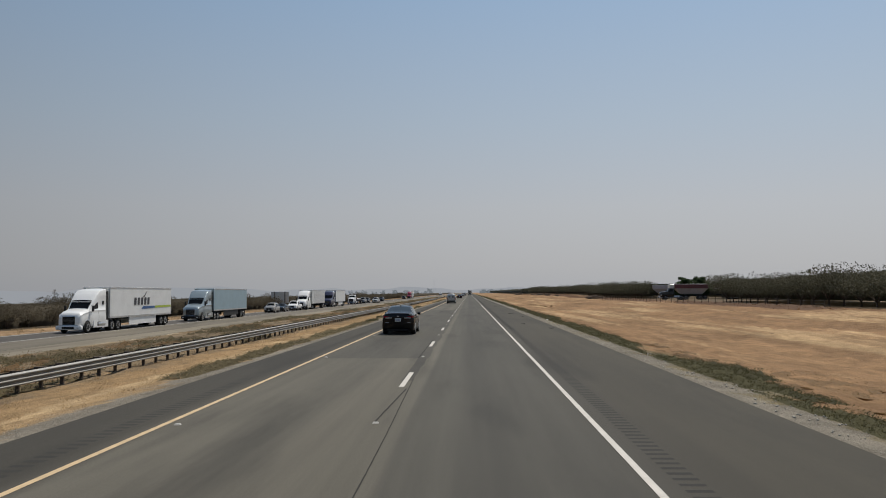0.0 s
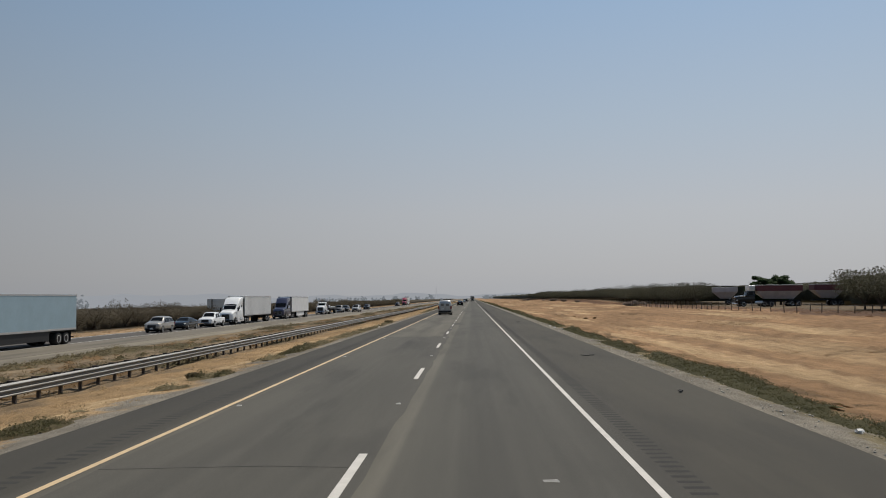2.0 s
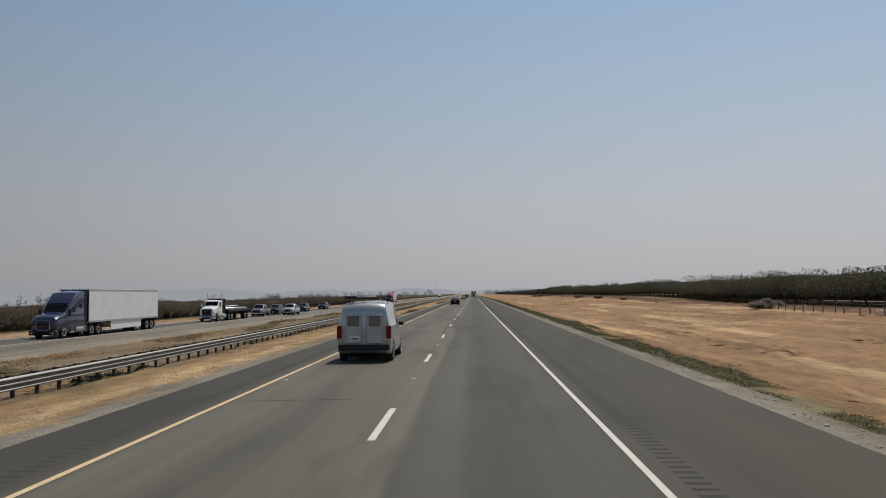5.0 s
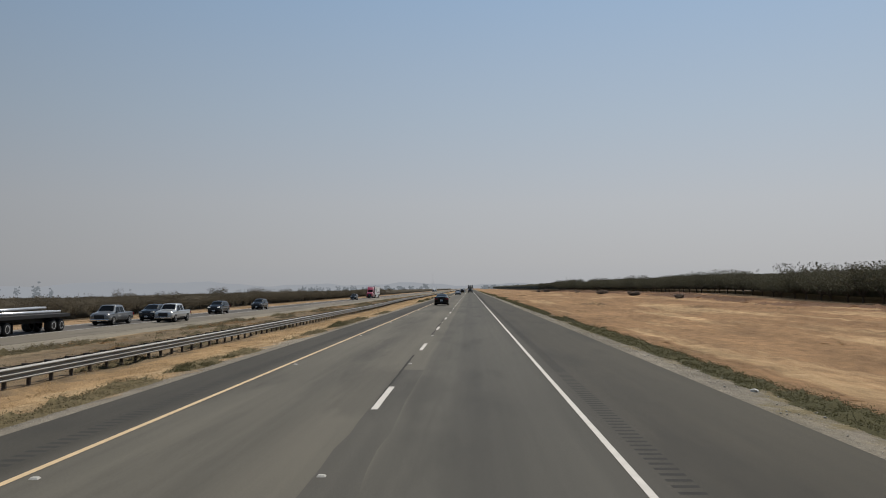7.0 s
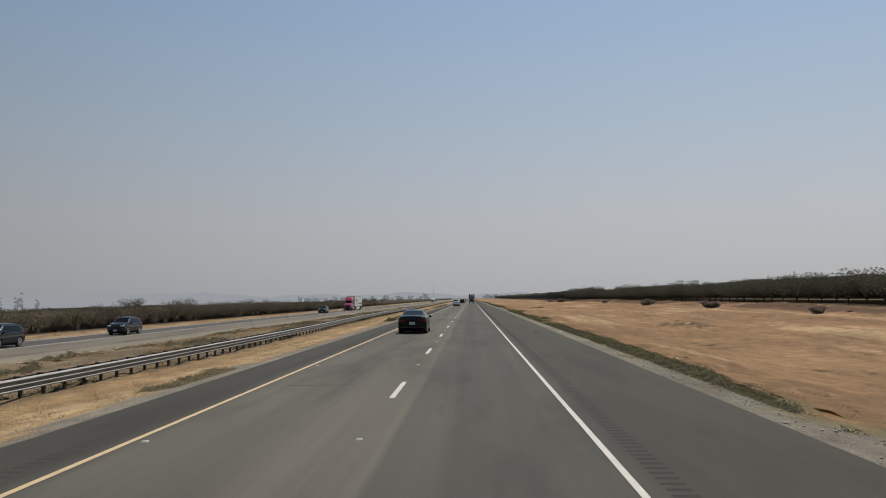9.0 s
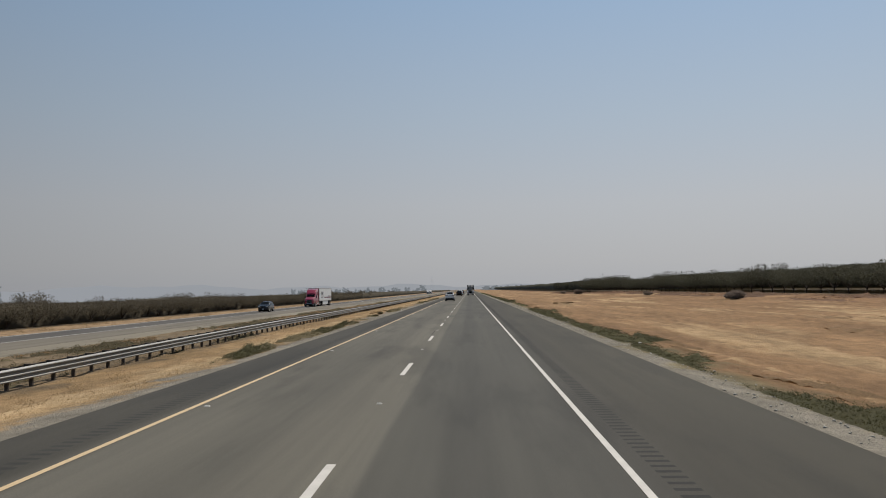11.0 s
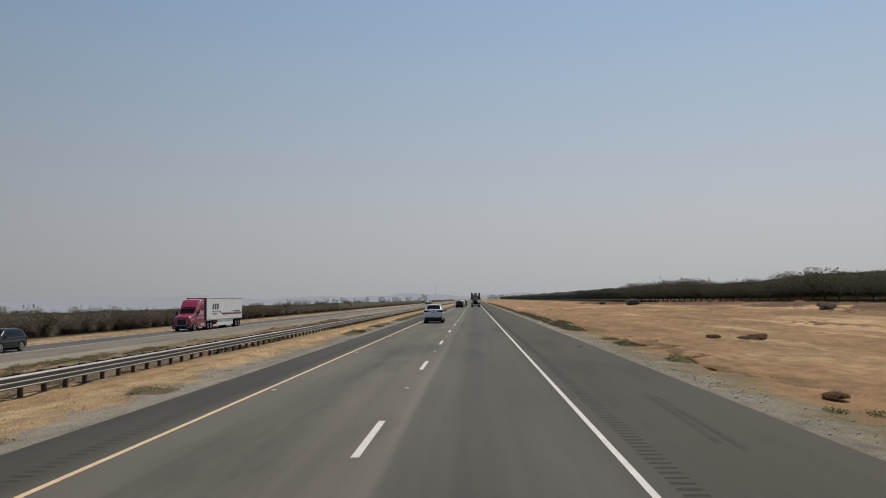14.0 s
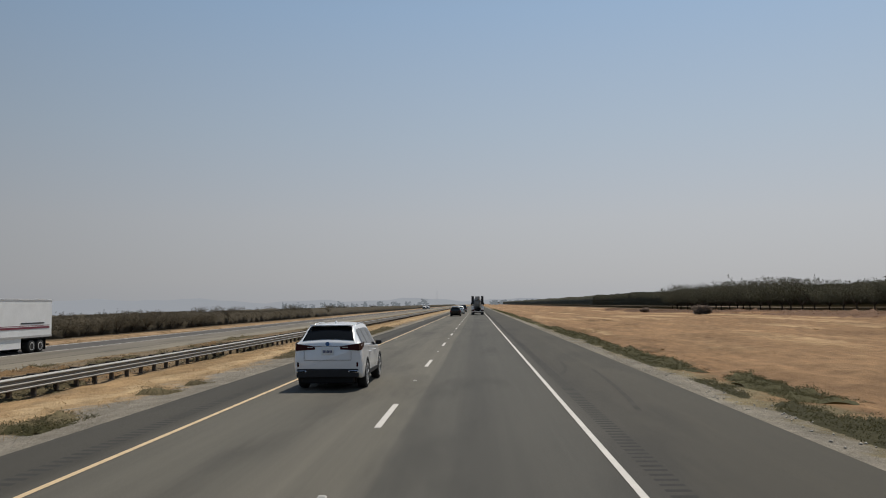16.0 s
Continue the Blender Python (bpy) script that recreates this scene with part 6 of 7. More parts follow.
def box_trailer(root, side, front, skirt, ribs, marks=None, y0=-4.15, length=16.1, reefer=False):
    """A 53-foot van trailer: panels, rails, doors, bogie, legs, skirts."""
    y1, z0, z1, w = y0 - length, 1.18, 4.14, 1.30
    part("trailer_box", boxed(-w, w, y1, y0, z0, z1, 0.03, 2), side, root)
    part("front_wall", boxed(-w + 0.04, w - 0.04, y0 - 0.02, y0 + 0.02, z0 + 0.05, z1 - 0.05), front, root)
    if reefer:
        part("cooling_unit", boxed(-0.95, 0.95, y0, y0 + 0.45, 2.4, 3.9, 0.1, 2), M_TRAILER_GREY, root)
    for s in (1, -1):
        a, b = sorted((s * w, s * (w + 0.018)))
        part("top_rail", boxed(a, b, y1, y0, z1 - 0.14, z1 - 0.01), M_ALU, root)
        part("bottom_rail", boxed(a, b, y1, y0, z0, z0 + 0.16), M_ALU, root, "aluminium bottom rail")
        n = ribs
        for i in range(n + 1 if n else 0):
            y = y1 + 0.06 + (length - 0.12) * i / n
            part("side_post", boxed(a, b, y - 0.03, y + 0.03, z0 + 0.16, z1 - 0.14), front if ribs > 12 else M_ALU, root)
        if skirt:
            a, b = sorted((s * (w - 0.10), s * (w - 0.06)))
            part("skirt", boxed(a, b, y1 + 4.4, y0 - 4.6, 0.42, z0), skirt, root, "aerodynamic side skirt")
        part("landing_leg", boxed(*sorted((s * 0.75, s * 0.87)), y0 - 2.7, y0 - 2.58, 0.45, z0), M_UNDER, root)
        for y in (y1 + 1.6, y1 + 2.85):
            add_wheel(root, W_DUAL, s * 0.95, y, 0.51)
        part("mud_flap", boxed(*sorted((s * 0.65, s * 1.25)), y1 + 0.80, y1 + 0.83, 0.18, 1.05), M_BLACK, root)
        part("rear_door", boxed(*sorted((s * 0.02, s * (w - 0.03))), y1 - 0.03, y1 + 0.01, z0 + 0.06, z1 - 0.10), side, root)
        part("lock_bar", tube(bmesh.new(), [(s * 0.35, y1 - 0.05, z0 + 0.1), (s * 0.35, y1 - 0.05, z1 - 0.15)], 0.018, 6), M_ALU, root)
    part("bogie_frame", boxed(-0.5, 0.5, y1 + 0.7, y1 + 4.2, 0.62, z0), M_UNDER, root)
    part("underride_bar", boxed(-1.1, 1.1, y1 - 0.02, y1 + 0.08, 0.50, 0.60), M_UNDER, root)
    for x in (-0.5, 0.5):
        part("underride_post", boxed(x - 0.05, x + 0.05, y1, y1 + 0.07, 0.6, z0), M_UNDER, root)
    part("floor_beam", boxed(-1.2, 1.2, y1 + 0.1, y0 - 0.1, z0 - 0.12, z0 - 0.005), M_UNDER, root)
    if marks:
        marks(root, w, y0, y1)
    return root


def slanted(root, name, x, quads, material, label=""):
    """Marks on a trailer side: quads of (y, z) corners."""
    for s in (1, -1):
        for q in quads:
            bm = bmesh.new()
            bm.faces.new([bm.verts.new((s * x, y, z)) for y, z in q])
            part(name, bm, material, root, label)


def emblem_marks(root, w, y0, y1):
    """Dark slanted block shapes with a coloured stripe."""
    x = w + 0.022
    L = y0 - 5.6
    qs = []
    for i in range(5):
        a = L - i * 0.86
        qs.append([(a, 2.35), (a - 0.58, 2.35), (a - 0.66, 3.1), (a - 0.08, 3.1)])
    qs.append([(L - 2.2, 3.12), (L - 2.6, 3.12), (L - 3.4, 3.75), (L - 3.3, 3.75)])
    slanted(root, "emblem", x, qs, M_MARK_DARK, "dark slanted block shapes")
    slanted(root, "stripe", x, [[(L - 1.9, 1.9), (L - 5.6, 1.98), (L - 5.6, 2.2), (L - 2.3, 2.2)]], M_STRIPE_BLUE, "blue stripe")
    slanted(root, "stripe", x, [[(L - 5.6, 1.98), (y1 + 0.2, 2.02), (y1 + 0.2, 2.24), (L - 5.6, 2.2)]], M_STRIPE_GREEN, "yellow-green stripe")


def maroon_marks(root, w, y0, y1):
    x = w + 0.022
    L = y0 - 2.3
    qs = []
    for i in range(3):
        a = L - i * 0.95
        qs.append([(a, 2.60), (a - 0.62, 2.60), (a - 0.72, 3.32), (a - 0.10, 3.32)])
    slanted(root, "emblem", x, qs, M_MARK_DARK, "dark block shapes")
    slanted(root, "stripe", x, [[(L + 0.2, 2.30), (L - 3.0, 2.30), (L - 3.0, 2.36), (L + 0.2, 2.36)], [(L - 3.0, 2.30), (L - 4.3, 1.92), (L - 4.3, 2.02), (L - 3.0, 2.40)],
                                [(L - 4.3, 1.86), (y1 + 0.4, 1.86), (y1 + 0.4, 2.02), (L - 4.3, 2.02)], [(L - 4.3, 2.07), (y1 + 0.4, 2.07), (y1 + 0.4, 2.12), (L - 4.3, 2.12)]], M_STRIPE_MAROON, "thin maroon stripe")
    slanted(root, "bar", x, [[(y1 + 4.6, 2.24), (y1 + 1.2, 2.24), (y1 + 1.2, 2.34), (y1 + 4.6, 2.34)], [(L + 0.0, 1.95), (L - 1.8, 1.95), (L - 1.8, 2.05), (L + 0.0, 2.05)]], M_MARK_DARK, "plain dark bar")


OUTER, INNER = -33.74, -30.17


def oncoming(x, y):
    return pose(x, y - 5.0, OZ, 0, 0, 180)


t_ = thing("semi_truck", oncoming(OUTER, 73.6), "white semi truck with a dark emblem on its trailer", "truck")
tractor(t_, M_TRUCK_WHITE, bumper=M_TRUCK_WHITE)
box_trailer(t_, M_TRAILER_WHITE, M_TRAILER_GREY, M_TRAILER_WHITE, 0, emblem_marks)
t_ = thing("semi_truck", oncoming(OUTER + 0.4, 104.4), "steel-blue semi truck pulling a plain pale blue trailer", "truck")
tractor(t_, M_TRUCK_BLUE)
box_trailer(t_, M_TRAILER_BLUE, M_TRUCK_BLUE, M_BLACK, 0)
t_ = thing("semi_truck", oncoming(OUTER, 174.5), "white semi truck with a ribbed pale grey trailer", "truck")
tractor(t_, M_TRUCK_WHITE, lens=M_LIGHT_ON)
box_trailer(t_, M_TRAILER_WHITE, M_TRAILER_GREY, None, 26)
t_ = thing("semi_truck", oncoming(OUTER, 207.0), "navy semi truck with a plain white trailer", "truck")
tractor(t_, M_TRUCK_NAVY)
box_trailer(t_, M_TRAILER_WHITE, M_TRUCK_NAVY, M_TRAILER_WHITE, 0)
t_ = thing("semi_truck", oncoming(OUTER, 489.0), "crimson semi truck with a white trailer striped maroon", "truck")
tractor(t_, M_TRUCK_RED)
box_trailer(t_, M_TRAILER_WHITE, M_TRUCK_RED, M_TRAILER_WHITE, 0, maroon_marks)

# flatbed with a bonneted day cab
t_ = thing("flatbed_truck", oncoming(OUTER, 249.0), "white bonneted truck with a black flatbed trailer", "truck")
tractor(t_, M_TRUCK_WHITE, False, bumper=M_CHROME, stack=True)
part("headache_rack", boxed(-1.2, 1.2, -3.15, -3.0, 0.95, 3.05, 0.02), M_BLACK, t_, "black steel headboard behind the cab")
part("deck", boxed(-1.28, 1.28, -15.6, -4.3, 1.25, 1.48, 0.02), M_BLACK, t_, "black flatbed deck")
part("side_rail", boxed(1.28, 1.32, -15.6, -4.3, 1.2, 1.42), M_BLACK, t_)
part("side_rail", boxed(-1.32, -1.28, -15.6, -4.3, 1.2, 1.42), M_BLACK, t_)
for x in (-0.8, -0.2, 0.45, 0.9):
    part("load_pipe", tube(bmesh.new(), [(x, -4.8, 1.62 + 0.2 * (x > 0)), (x + 0.1, -15.0, 1.62 + 0.3 * (x > 0))], 0.11, 10), M_ALU, t_, "pale metal pipe lying on the deck", True)
part("deck_frame", boxed(-0.5, 0.5, -15.4, -5.0, 0.75, 1.25), M_UNDER, t_)
for x in (0.93, -0.93):
    for y in (-13.0, -14.3):
        add_wheel(t_, W_DUAL, x, y, 0.51)

# tanker
t_ = thing("tanker_truck", oncoming(OUTER, 1010.0), "white truck carrying a polished steel tank", "truck")
tractor(t_, M_TRUCK_WHITE, False, bumper=M_BLACK)
part("tank", lathe(bmesh.new(), [(0.3, -10.6), (0.85, -10.45), (1.02, -10.1), (1.05, -6.6), (1.02, -3.2), (0.85, -2.85), (0.3, -2.7)], 'Y', 28, (0, 0, 2.02)), M_TANK, t_, "polished cylindrical tank", True)
part("manhole", lathe(bmesh.new(), [(0.35, 3.0), (0.35, 3.28), (0.3, 3.33)], 'Z', 16, (0, -6.0, 0)), M_ALU, t_)
part("walkway", boxed(-0.3, 0.3, -9.5, -3.6, 3.05, 3.10), M_ALU, t_)
part("tank_frame", boxed(-0.6, 0.6, -10.4, -2.6, 0.85, 1.15), M_UNDER, t_)
for x in (0.93, -0.93):
    add_wheel(t_, W_DUAL, x, -9.6, 0.51)

# tipper
t_ = thing("dump_truck", oncoming(OUTER, 1050.0), "white bonneted truck with a dark tipper body", "truck")
tractor(t_, M_TRUCK_WHITE, False, bumper=M_CHROME, stack=True)
bm = boxed(-1.2, 1.2, -7.4, -2.5, 1.15, 2.6, 0.03)
for v in bm.verts:
    if v.co.z < 1.5:
        v.co.x *= 0.85
part("tipper_body", bm, M_CAR_DARK, t_, "dark steel tipper body")
for y in (-3.2, -4.2, -5.2, -6.2):
    for s in (1, -1):
        part("tipper_rib", boxed(*sorted((s * 1.12, s * 1.24)), y - 0.06, y + 0.06, 1.3, 2.55), M_CAR_DARK, t_)

# cars on the opposite side
plain_suv(oncoming(OUTER, 148.0), "champagne suv driving on the opposite carriageway", M_CAR_TAN)
plain_sedan(oncoming(OUTER - 0.2, 157.0), "dark grey sedan driving on the opposite carriageway", M_CAR_DARK)
pickup(oncoming(OUTER + 0.3, 166.0), "white four-door pickup truck with a chrome bumper", M_TRUCK_WHITE)
pickup(oncoming(INNER, 283.0), "silver four-door pickup truck on the inner lane", M_CAR_SILVER)
pickup(oncoming(OUTER, 276.0), "dark grey pickup truck on the outer lane", M_CAR_GREY)
plain_suv(oncoming(OUTER, 287.0), "dark slate suv driving on the opposite carriageway", M_CAR_DARK)
plain_suv(oncoming(OUTER, 311.0), "black suv with a lit headlamp on the dark lane", M_CAR_DARK, M_LIGHT_ON)
plain_suv(oncoming(OUTER, 334.0), "dark grey suv driving on the opposite carriageway", M_CAR_DARK)
plain_suv(oncoming(OUTER, 449.0), "dark blue-grey suv with bright wheels on the outer lane", M_CAR_DARK)

# traffic ahead on this side
cargo_van(pose(-2.0, 163.0, 0))
plain_sedan(pose(-1.9, 299.0, 0), "black sedan far ahead on the passing lane", M_CAR_BLACK)
plain_suv(pose(-1.7, 618.0, 0), "white suv far ahead on the passing lane", M_CAR_WHITE)
plain_suv(pose(-1.9, 588.0, 0), "dark suv far ahead on the passing lane", M_CAR_DARK)
pickup(pose(-1.7, 660.0, 0), "dark pickup truck far ahead on the passing lane", M_CAR_DARK)

# concrete mixer ahead
t_ = thing("mixer_truck", pose(2.05, 612.0, 0), "grey concrete mixer truck with black chutes ahead on the lane", "truck")
tractor(t_, M_TRUCK_WHITE, False, bumper=M_CHROME)
bm = lathe(bmesh.new(), [(0.45, 0.0), (0.75, 0.25), (1.12, 1.3), (1.15, 2.4), (0.95, 3.9), (0.6, 4.6)], 'Y', 26)
for v in bm.verts:
    v.co = Matrix.Rotation(radians(-13), 3, 'X') @ v.co + Vector((0, -7.2, 2.75))
part("drum", bm, M_DRUM, t_, "grey rotating drum", True)
for s in (1, -1):
    part("chute_panel", boxed(*sorted((s * 0.72, s * 1.20)), -7.75, -7.45, 2.1, 3.75, 0.06), M_BLACK, t_, "black folded chute panel")
    part("fender", boxed(*sorted((s * 0.62, s * 1.24)), -7.3, -4.1, 1.08, 1.2, 0.04), M_TRUCK_WHITE, t_, "white rear fender")
    part("tail_lamp", boxed(*sorted((s * 0.75, s * 1.0)), -7.66, -7.6, 0.95, 1.08), M_RED_LENS, t_)
    part("rear_panel", boxed(*sorted((s * 0.80, s * 1.22)), -7.62, -7.50, 1.1, 1.75, 0.03), M_TRUCK_WHITE, t_)
part("rear_bumper", boxed(-1.2, 1.2, -7.62, -7.45, 0.55, 0.72, 0.02), M_CHROME, t_)
part("hopper", boxed(-0.45, 0.45, -7.8, -7.1, 3.0, 3.7, 0.05), M_DRUM, t_)
part("frame_back", boxed(-0.62, 0.62, -7.5, -3.0, 0.95, 1.35), M_UNDER, t_)


# ---- the wider place ----
M_SIGN_BACK = mat("sign_back_aluminium", (0.58, 0.58, 0.56), 0.55, 0.1, var=0.12, scale=1.5)
M_TIMBER = mat("grey_timber", (0.12, 0.10, 0.08), 0.9, var=0.3, scale=6, bump=0.3)
M_LITTER = mat("crumpled_paper", (0.62, 0.61, 0.58), 0.7, var=0.1, scale=20)
M_TUMBLE = leaf_mat("tumbleweed_twig", (0.23, 0.18, 0.145), 0.3)
M_SKID = mat("rubber_smear", (0.038, 0.0345, 0.028), 0.87, var=0.4, scale=2, spec=0.25)
M_PALE_SPOT = mat("worn_paint_splash", (0.22, 0.215, 0.20), 0.8, var=0.4, scale=9)
M_WIRE = mat("fence_wire", (0.2, 0.19, 0.18), 0.6, 0.6, var=0.2, scale=5)
# mast colour is paled towards the sky to paint in the haze
M_MAST = mat("haze_pale_mast", (0.62, 0.62, 0.63), 0.6, 0.0, var=0.05, scale=0.1)

# large sign, seen from behind, beyond the opposite carriageway
sg = thing("road_sign", pose(-48.2, 212.2, float(land(-48.2, 212.2))), "large grey sign board seen from its back on two posts", "sign")
part("board", boxed(-2.35, 2.35, -0.03, 0.03, 1.15, 4.15, 0.02), M_SIGN_BACK, sg, "bare aluminium back of the board")
for z in (1.7, 2.7, 3.7):
    part("stiffener", boxed(-2.3, 2.3, -0.09, -0.03, z - 0.05, z + 0.05), M_SIGN_BACK, sg)
for x in (-1.35, 1.35):
    part("post", boxed(x - 0.1, x + 0.1, -0.22, -0.09, -0.4, 4.2, 0.01), M_TIMBER, sg, "dark post")

# wire fence along the field
fence = thing("wire_fence", Matrix.Identity(4), "leaning timber posts with slack wire along the field", "fence")
rf = np.random.default_rng(3)
tops = []
for k in range(52):
    y = 94 + 3.3 * k if k < 22 else 168 + 2.5 * (k - 22)
    x = 36.6 + max(0.0, 205 - y) * 0.062 + rf.uniform(-0.15, 0.15)
    z = float(land(x, y))
    h = rf.uniform(1.0, 1.3)
    bm = tube(bmesh.new(), [(x, y, z - 0.3), (x + rf.uniform(-0.1, 0.1), y + rf.uniform(-0.12, 0.12), z + h)], [0.06, 0.05], 6)
    part("fence_post", bm, M_TIMBER, fence)
    tops.append((x, y, z + h))
for drop in (0.1, 0.45, 0.8):
    pts = []
    for (a, b) in zip(tops, tops[1:]):
        pts += [(a[0], a[1], a[2] - drop), ((a[0] + b[0]) / 2, (a[1] + b[1]) / 2, (a[2] + b[2]) / 2 - drop - 0.05)]
    part("wire", tube(bmesh.new(), pts, 0.008, 4), M_WIRE, fence)


def bush(seed, w, h, leaf, name, label, x, y):
    r = np.random.default_rng(seed)
    cs = np.stack([r.uniform(-0.3, 0.3, 9) * w, r.uniform(-0.3, 0.3, 9) * w, r.uniform(0.25, 0.7, 9) * h], 1)
    rs = np.stack([r.uniform(0.18, 0.34, 9) * w, r.uniform(0.18, 0.34, 9) * w, r.uniform(0.2, 0.35, 9) * h], 1)
    v, f = leaf_cloud(r, 3200, cs, rs, 0.042 * max(w, 0.6), True, k=0.5)
    v[:, 2] = np.maximum(v[:, 2], -0.02)
    ob = new(name, mesh_of(name, v.tolist(), f.tolist(), leaf))
    ob.matrix_basis = pose(x, y, float(land(x, y)) - 0.03)
    return tagged(ob, label, "bush")


for i, (x, y, w, h) in enumerate([(36.4, 366.5, 2.6, 1.3), (36.1, 408.2, 2.4, 1.2), (37.5, 412.5, 2.8, 1.1), (36.6, 568.5, 2.8, 1.6), (36.3, 236.5, 2.4, 1.2), (38.0, 239.5, 2.6, 1.3), (40.5, 243, 2.0, 1.0), (37.0, 330.0, 1.8, 0.9),
                                  (36.5, 612.0, 2.4, 1.2), (38.0, 470.0, 1.8, 0.8)]):
    bush(70 + i, w, h, M_TUMBLE, "tumbleweed", "rounded grey-brown tumbleweed at the field's far edge", x, y)
for i, (x, y, w, h) in enumerate([(17.3, 429.7, 1.2, 0.25), (15.2, 431.0, 0.9, 0.2), (10.0, 402.7, 0.6, 0.2), (16.4, 427.9, 1.3, 0.22), (16.9, 162.6, 0.55, 0.3), (18.2, 163.4, 0.5, 0.3)]):
    bush(90 + i, w, h, M_WEED_DRY, "scrub", "low brown scrub on the bare field", x, y)
for i, (x, y, w, h) in enumerate([(-6.85, 379.9, 0.5, 0.45), (-6.65, 373.8, 0.6, 0.3), (-7.0, 135.8, 0.9, 0.4), (-7.1, 76.1, 0.7, 0.35)]):
    bush(110 + i, w, h * 0.75, M_SAGE, "weed_clump", "ragged green-brown weed clump beside the shoulder", x, y)

def shade_tree(seed, x, y, h, w):
    """A short trunk under a dense, flat-topped crown of many leafy clumps."""
    r = np.random.default_rng(seed)
    e = thing("shade_tree", pose(x, y, float(land(x, y))), "dense dark green shade tree behind the parked trucks", "tree", "shade trees")
    bm = tube(bmesh.new(), [(0, 0, -0.2), (0.05, 0.03, h * 0.2), (0, 0, h * 0.42)], [0.26, 0.2, 0.16], 8)
    for k in range(6):
        a = k * math.pi / 3 + r.uniform(-0.3, 0.3)
        tube(bm, [(0, 0, h * 0.3), (math.cos(a) * w * 0.2, math.sin(a) * w * 0.2, h * 0.5), (math.cos(a) * w * 0.38, math.sin(a) * w * 0.38, h * 0.75)], [0.11, 0.07, 0.03], 6)
    part("trunk", bm, M_BARK, e)
    n = 60
    a, q, t = r.uniform(0, 2 * math.pi, n), np.sqrt(r.uniform(0, 1, n)), r.uniform(0.16, 0.9, n)
    wide = w * 0.42 * (1.0 - 0.35 * np.abs(t - 0.5) / 0.5)
    cs = np.stack([np.cos(a) * q * wide, np.sin(a) * q * wide, t * h], 1)
    rs = np.stack([r.uniform(0.09, 0.16, n) * w] * 2 + [r.uniform(0.07, 0.12, n) * h], 1)
    v, f = leaf_cloud(r, 16000, cs, rs, 0.13, True, k=0.8)
    mesh_part("crown", mesh_of("crown", v.tolist(), f.tolist(), M_LEAF_DARK), e)


# shade trees behind the parked trucks
shade_tree(150, 57.6, 213.0, 5.9, 6.0)
shade_tree(151, 61.9, 214.5, 6.2, 6.8)


def hopper_trailer(root, y0, y1, top, low):
    """A grain hopper: upright upper sides, sloped lower bins."""
    bm = bmesh.new()
    rows = [(1.25, 3.75, y0, y1), (1.25, 2.75, y0, y1), (0.5, 1.35, y0 - 1.6, y1 + 1.6)]
    part("upper_side", boxed(-1.27, 1.27, y1, y0, 2.72, 3.75, 0.02), top, root)
    ring = []
    for w, z, a, b in rows[1:]:
        ring.append([bm.verts.new(p) for p in ((-w, a, z), (w, a, z), (w, b, z), (-w, b, z))])
    for i in range(4):
        bm.faces.new((ring[0][i], ring[0][(i + 1) % 4], ring[1][(i + 1) % 4], ring[1][i]))
    bm.faces.new(ring[1])
    part("lower_bin", bm, low, root, "sloped steel lower bin")
    part("rim", boxed(-1.3, 1.3, y1 - 0.03, y0 + 0.03, 3.70, 3.80, 0.02), M_ALU, root)
    part("trailer_frame", boxed(-0.45, 0.45, y1 + 0.1, y0 - 0.1, 0.95, 1.2), M_UNDER, root)
    n = 7
    for i in range(n + 1):
        y = y1 + 0.1 + (y0 - y1 - 0.2) * i / n
        for s in (1, -1):
            part("side_rib", boxed(*sorted((s * 1.26, s * 1.31)), y - 0.03, y + 0.03, 2.72, 3.70), top, root)
    for s in (1, -1):
        part("end_brace", tube(bmesh.new(), [(s * 1.1, y1 + 0.05, 2.75), (s * 0.5, y1 + 1.6, 1.2)], 0.05, 6), M_ALU, root)
        for y in (y1 + 0.7, y1 + 1.9):
            add_wheel(root, W_DUAL, s * 0.93, y, 0.51)


gz_ = float(land(54, 198))
t_ = thing("hopper_truck", pose(48.9, 197.6, gz_, 0, 0, 90), "parked truck with a dark red and grey grain hopper", "truck")
tractor(t_, M_CAR_DARK, False, bumper=M_CHROME, drives=(-3.6, -4.8))
part("air_shield", boxed(-1.05, 1.05, -2.15, -1.0, 2.72, 3.7, 0.12, 2), M_ALU, t_, "bright silver air shield on the cab roof")
hopper_trailer(t_, -2.3, -10.2, M_HOPPER_RED, M_HOPPER_GREY)
t_ = thing("grain_trailer", pose(55.5, 229.0, float(land(55, 229)), 0, 0, 80), "grey grain hopper trailer parked by the orchard", "trailer")
hopper_trailer(t_, 2.5, -2.5, M_HOPPER_GREY, M_HOPPER_GREY)
t_ = thing("grain_trailer", pose(64.0, 198.2, float(land(64, 198)), 0, 0, 88), "dark red and grey grain hopper trailer parked behind the truck", "trailer")
hopper_trailer(t_, 2.6, -2.6, M_HOPPER_RED, M_HOPPER_GREY)


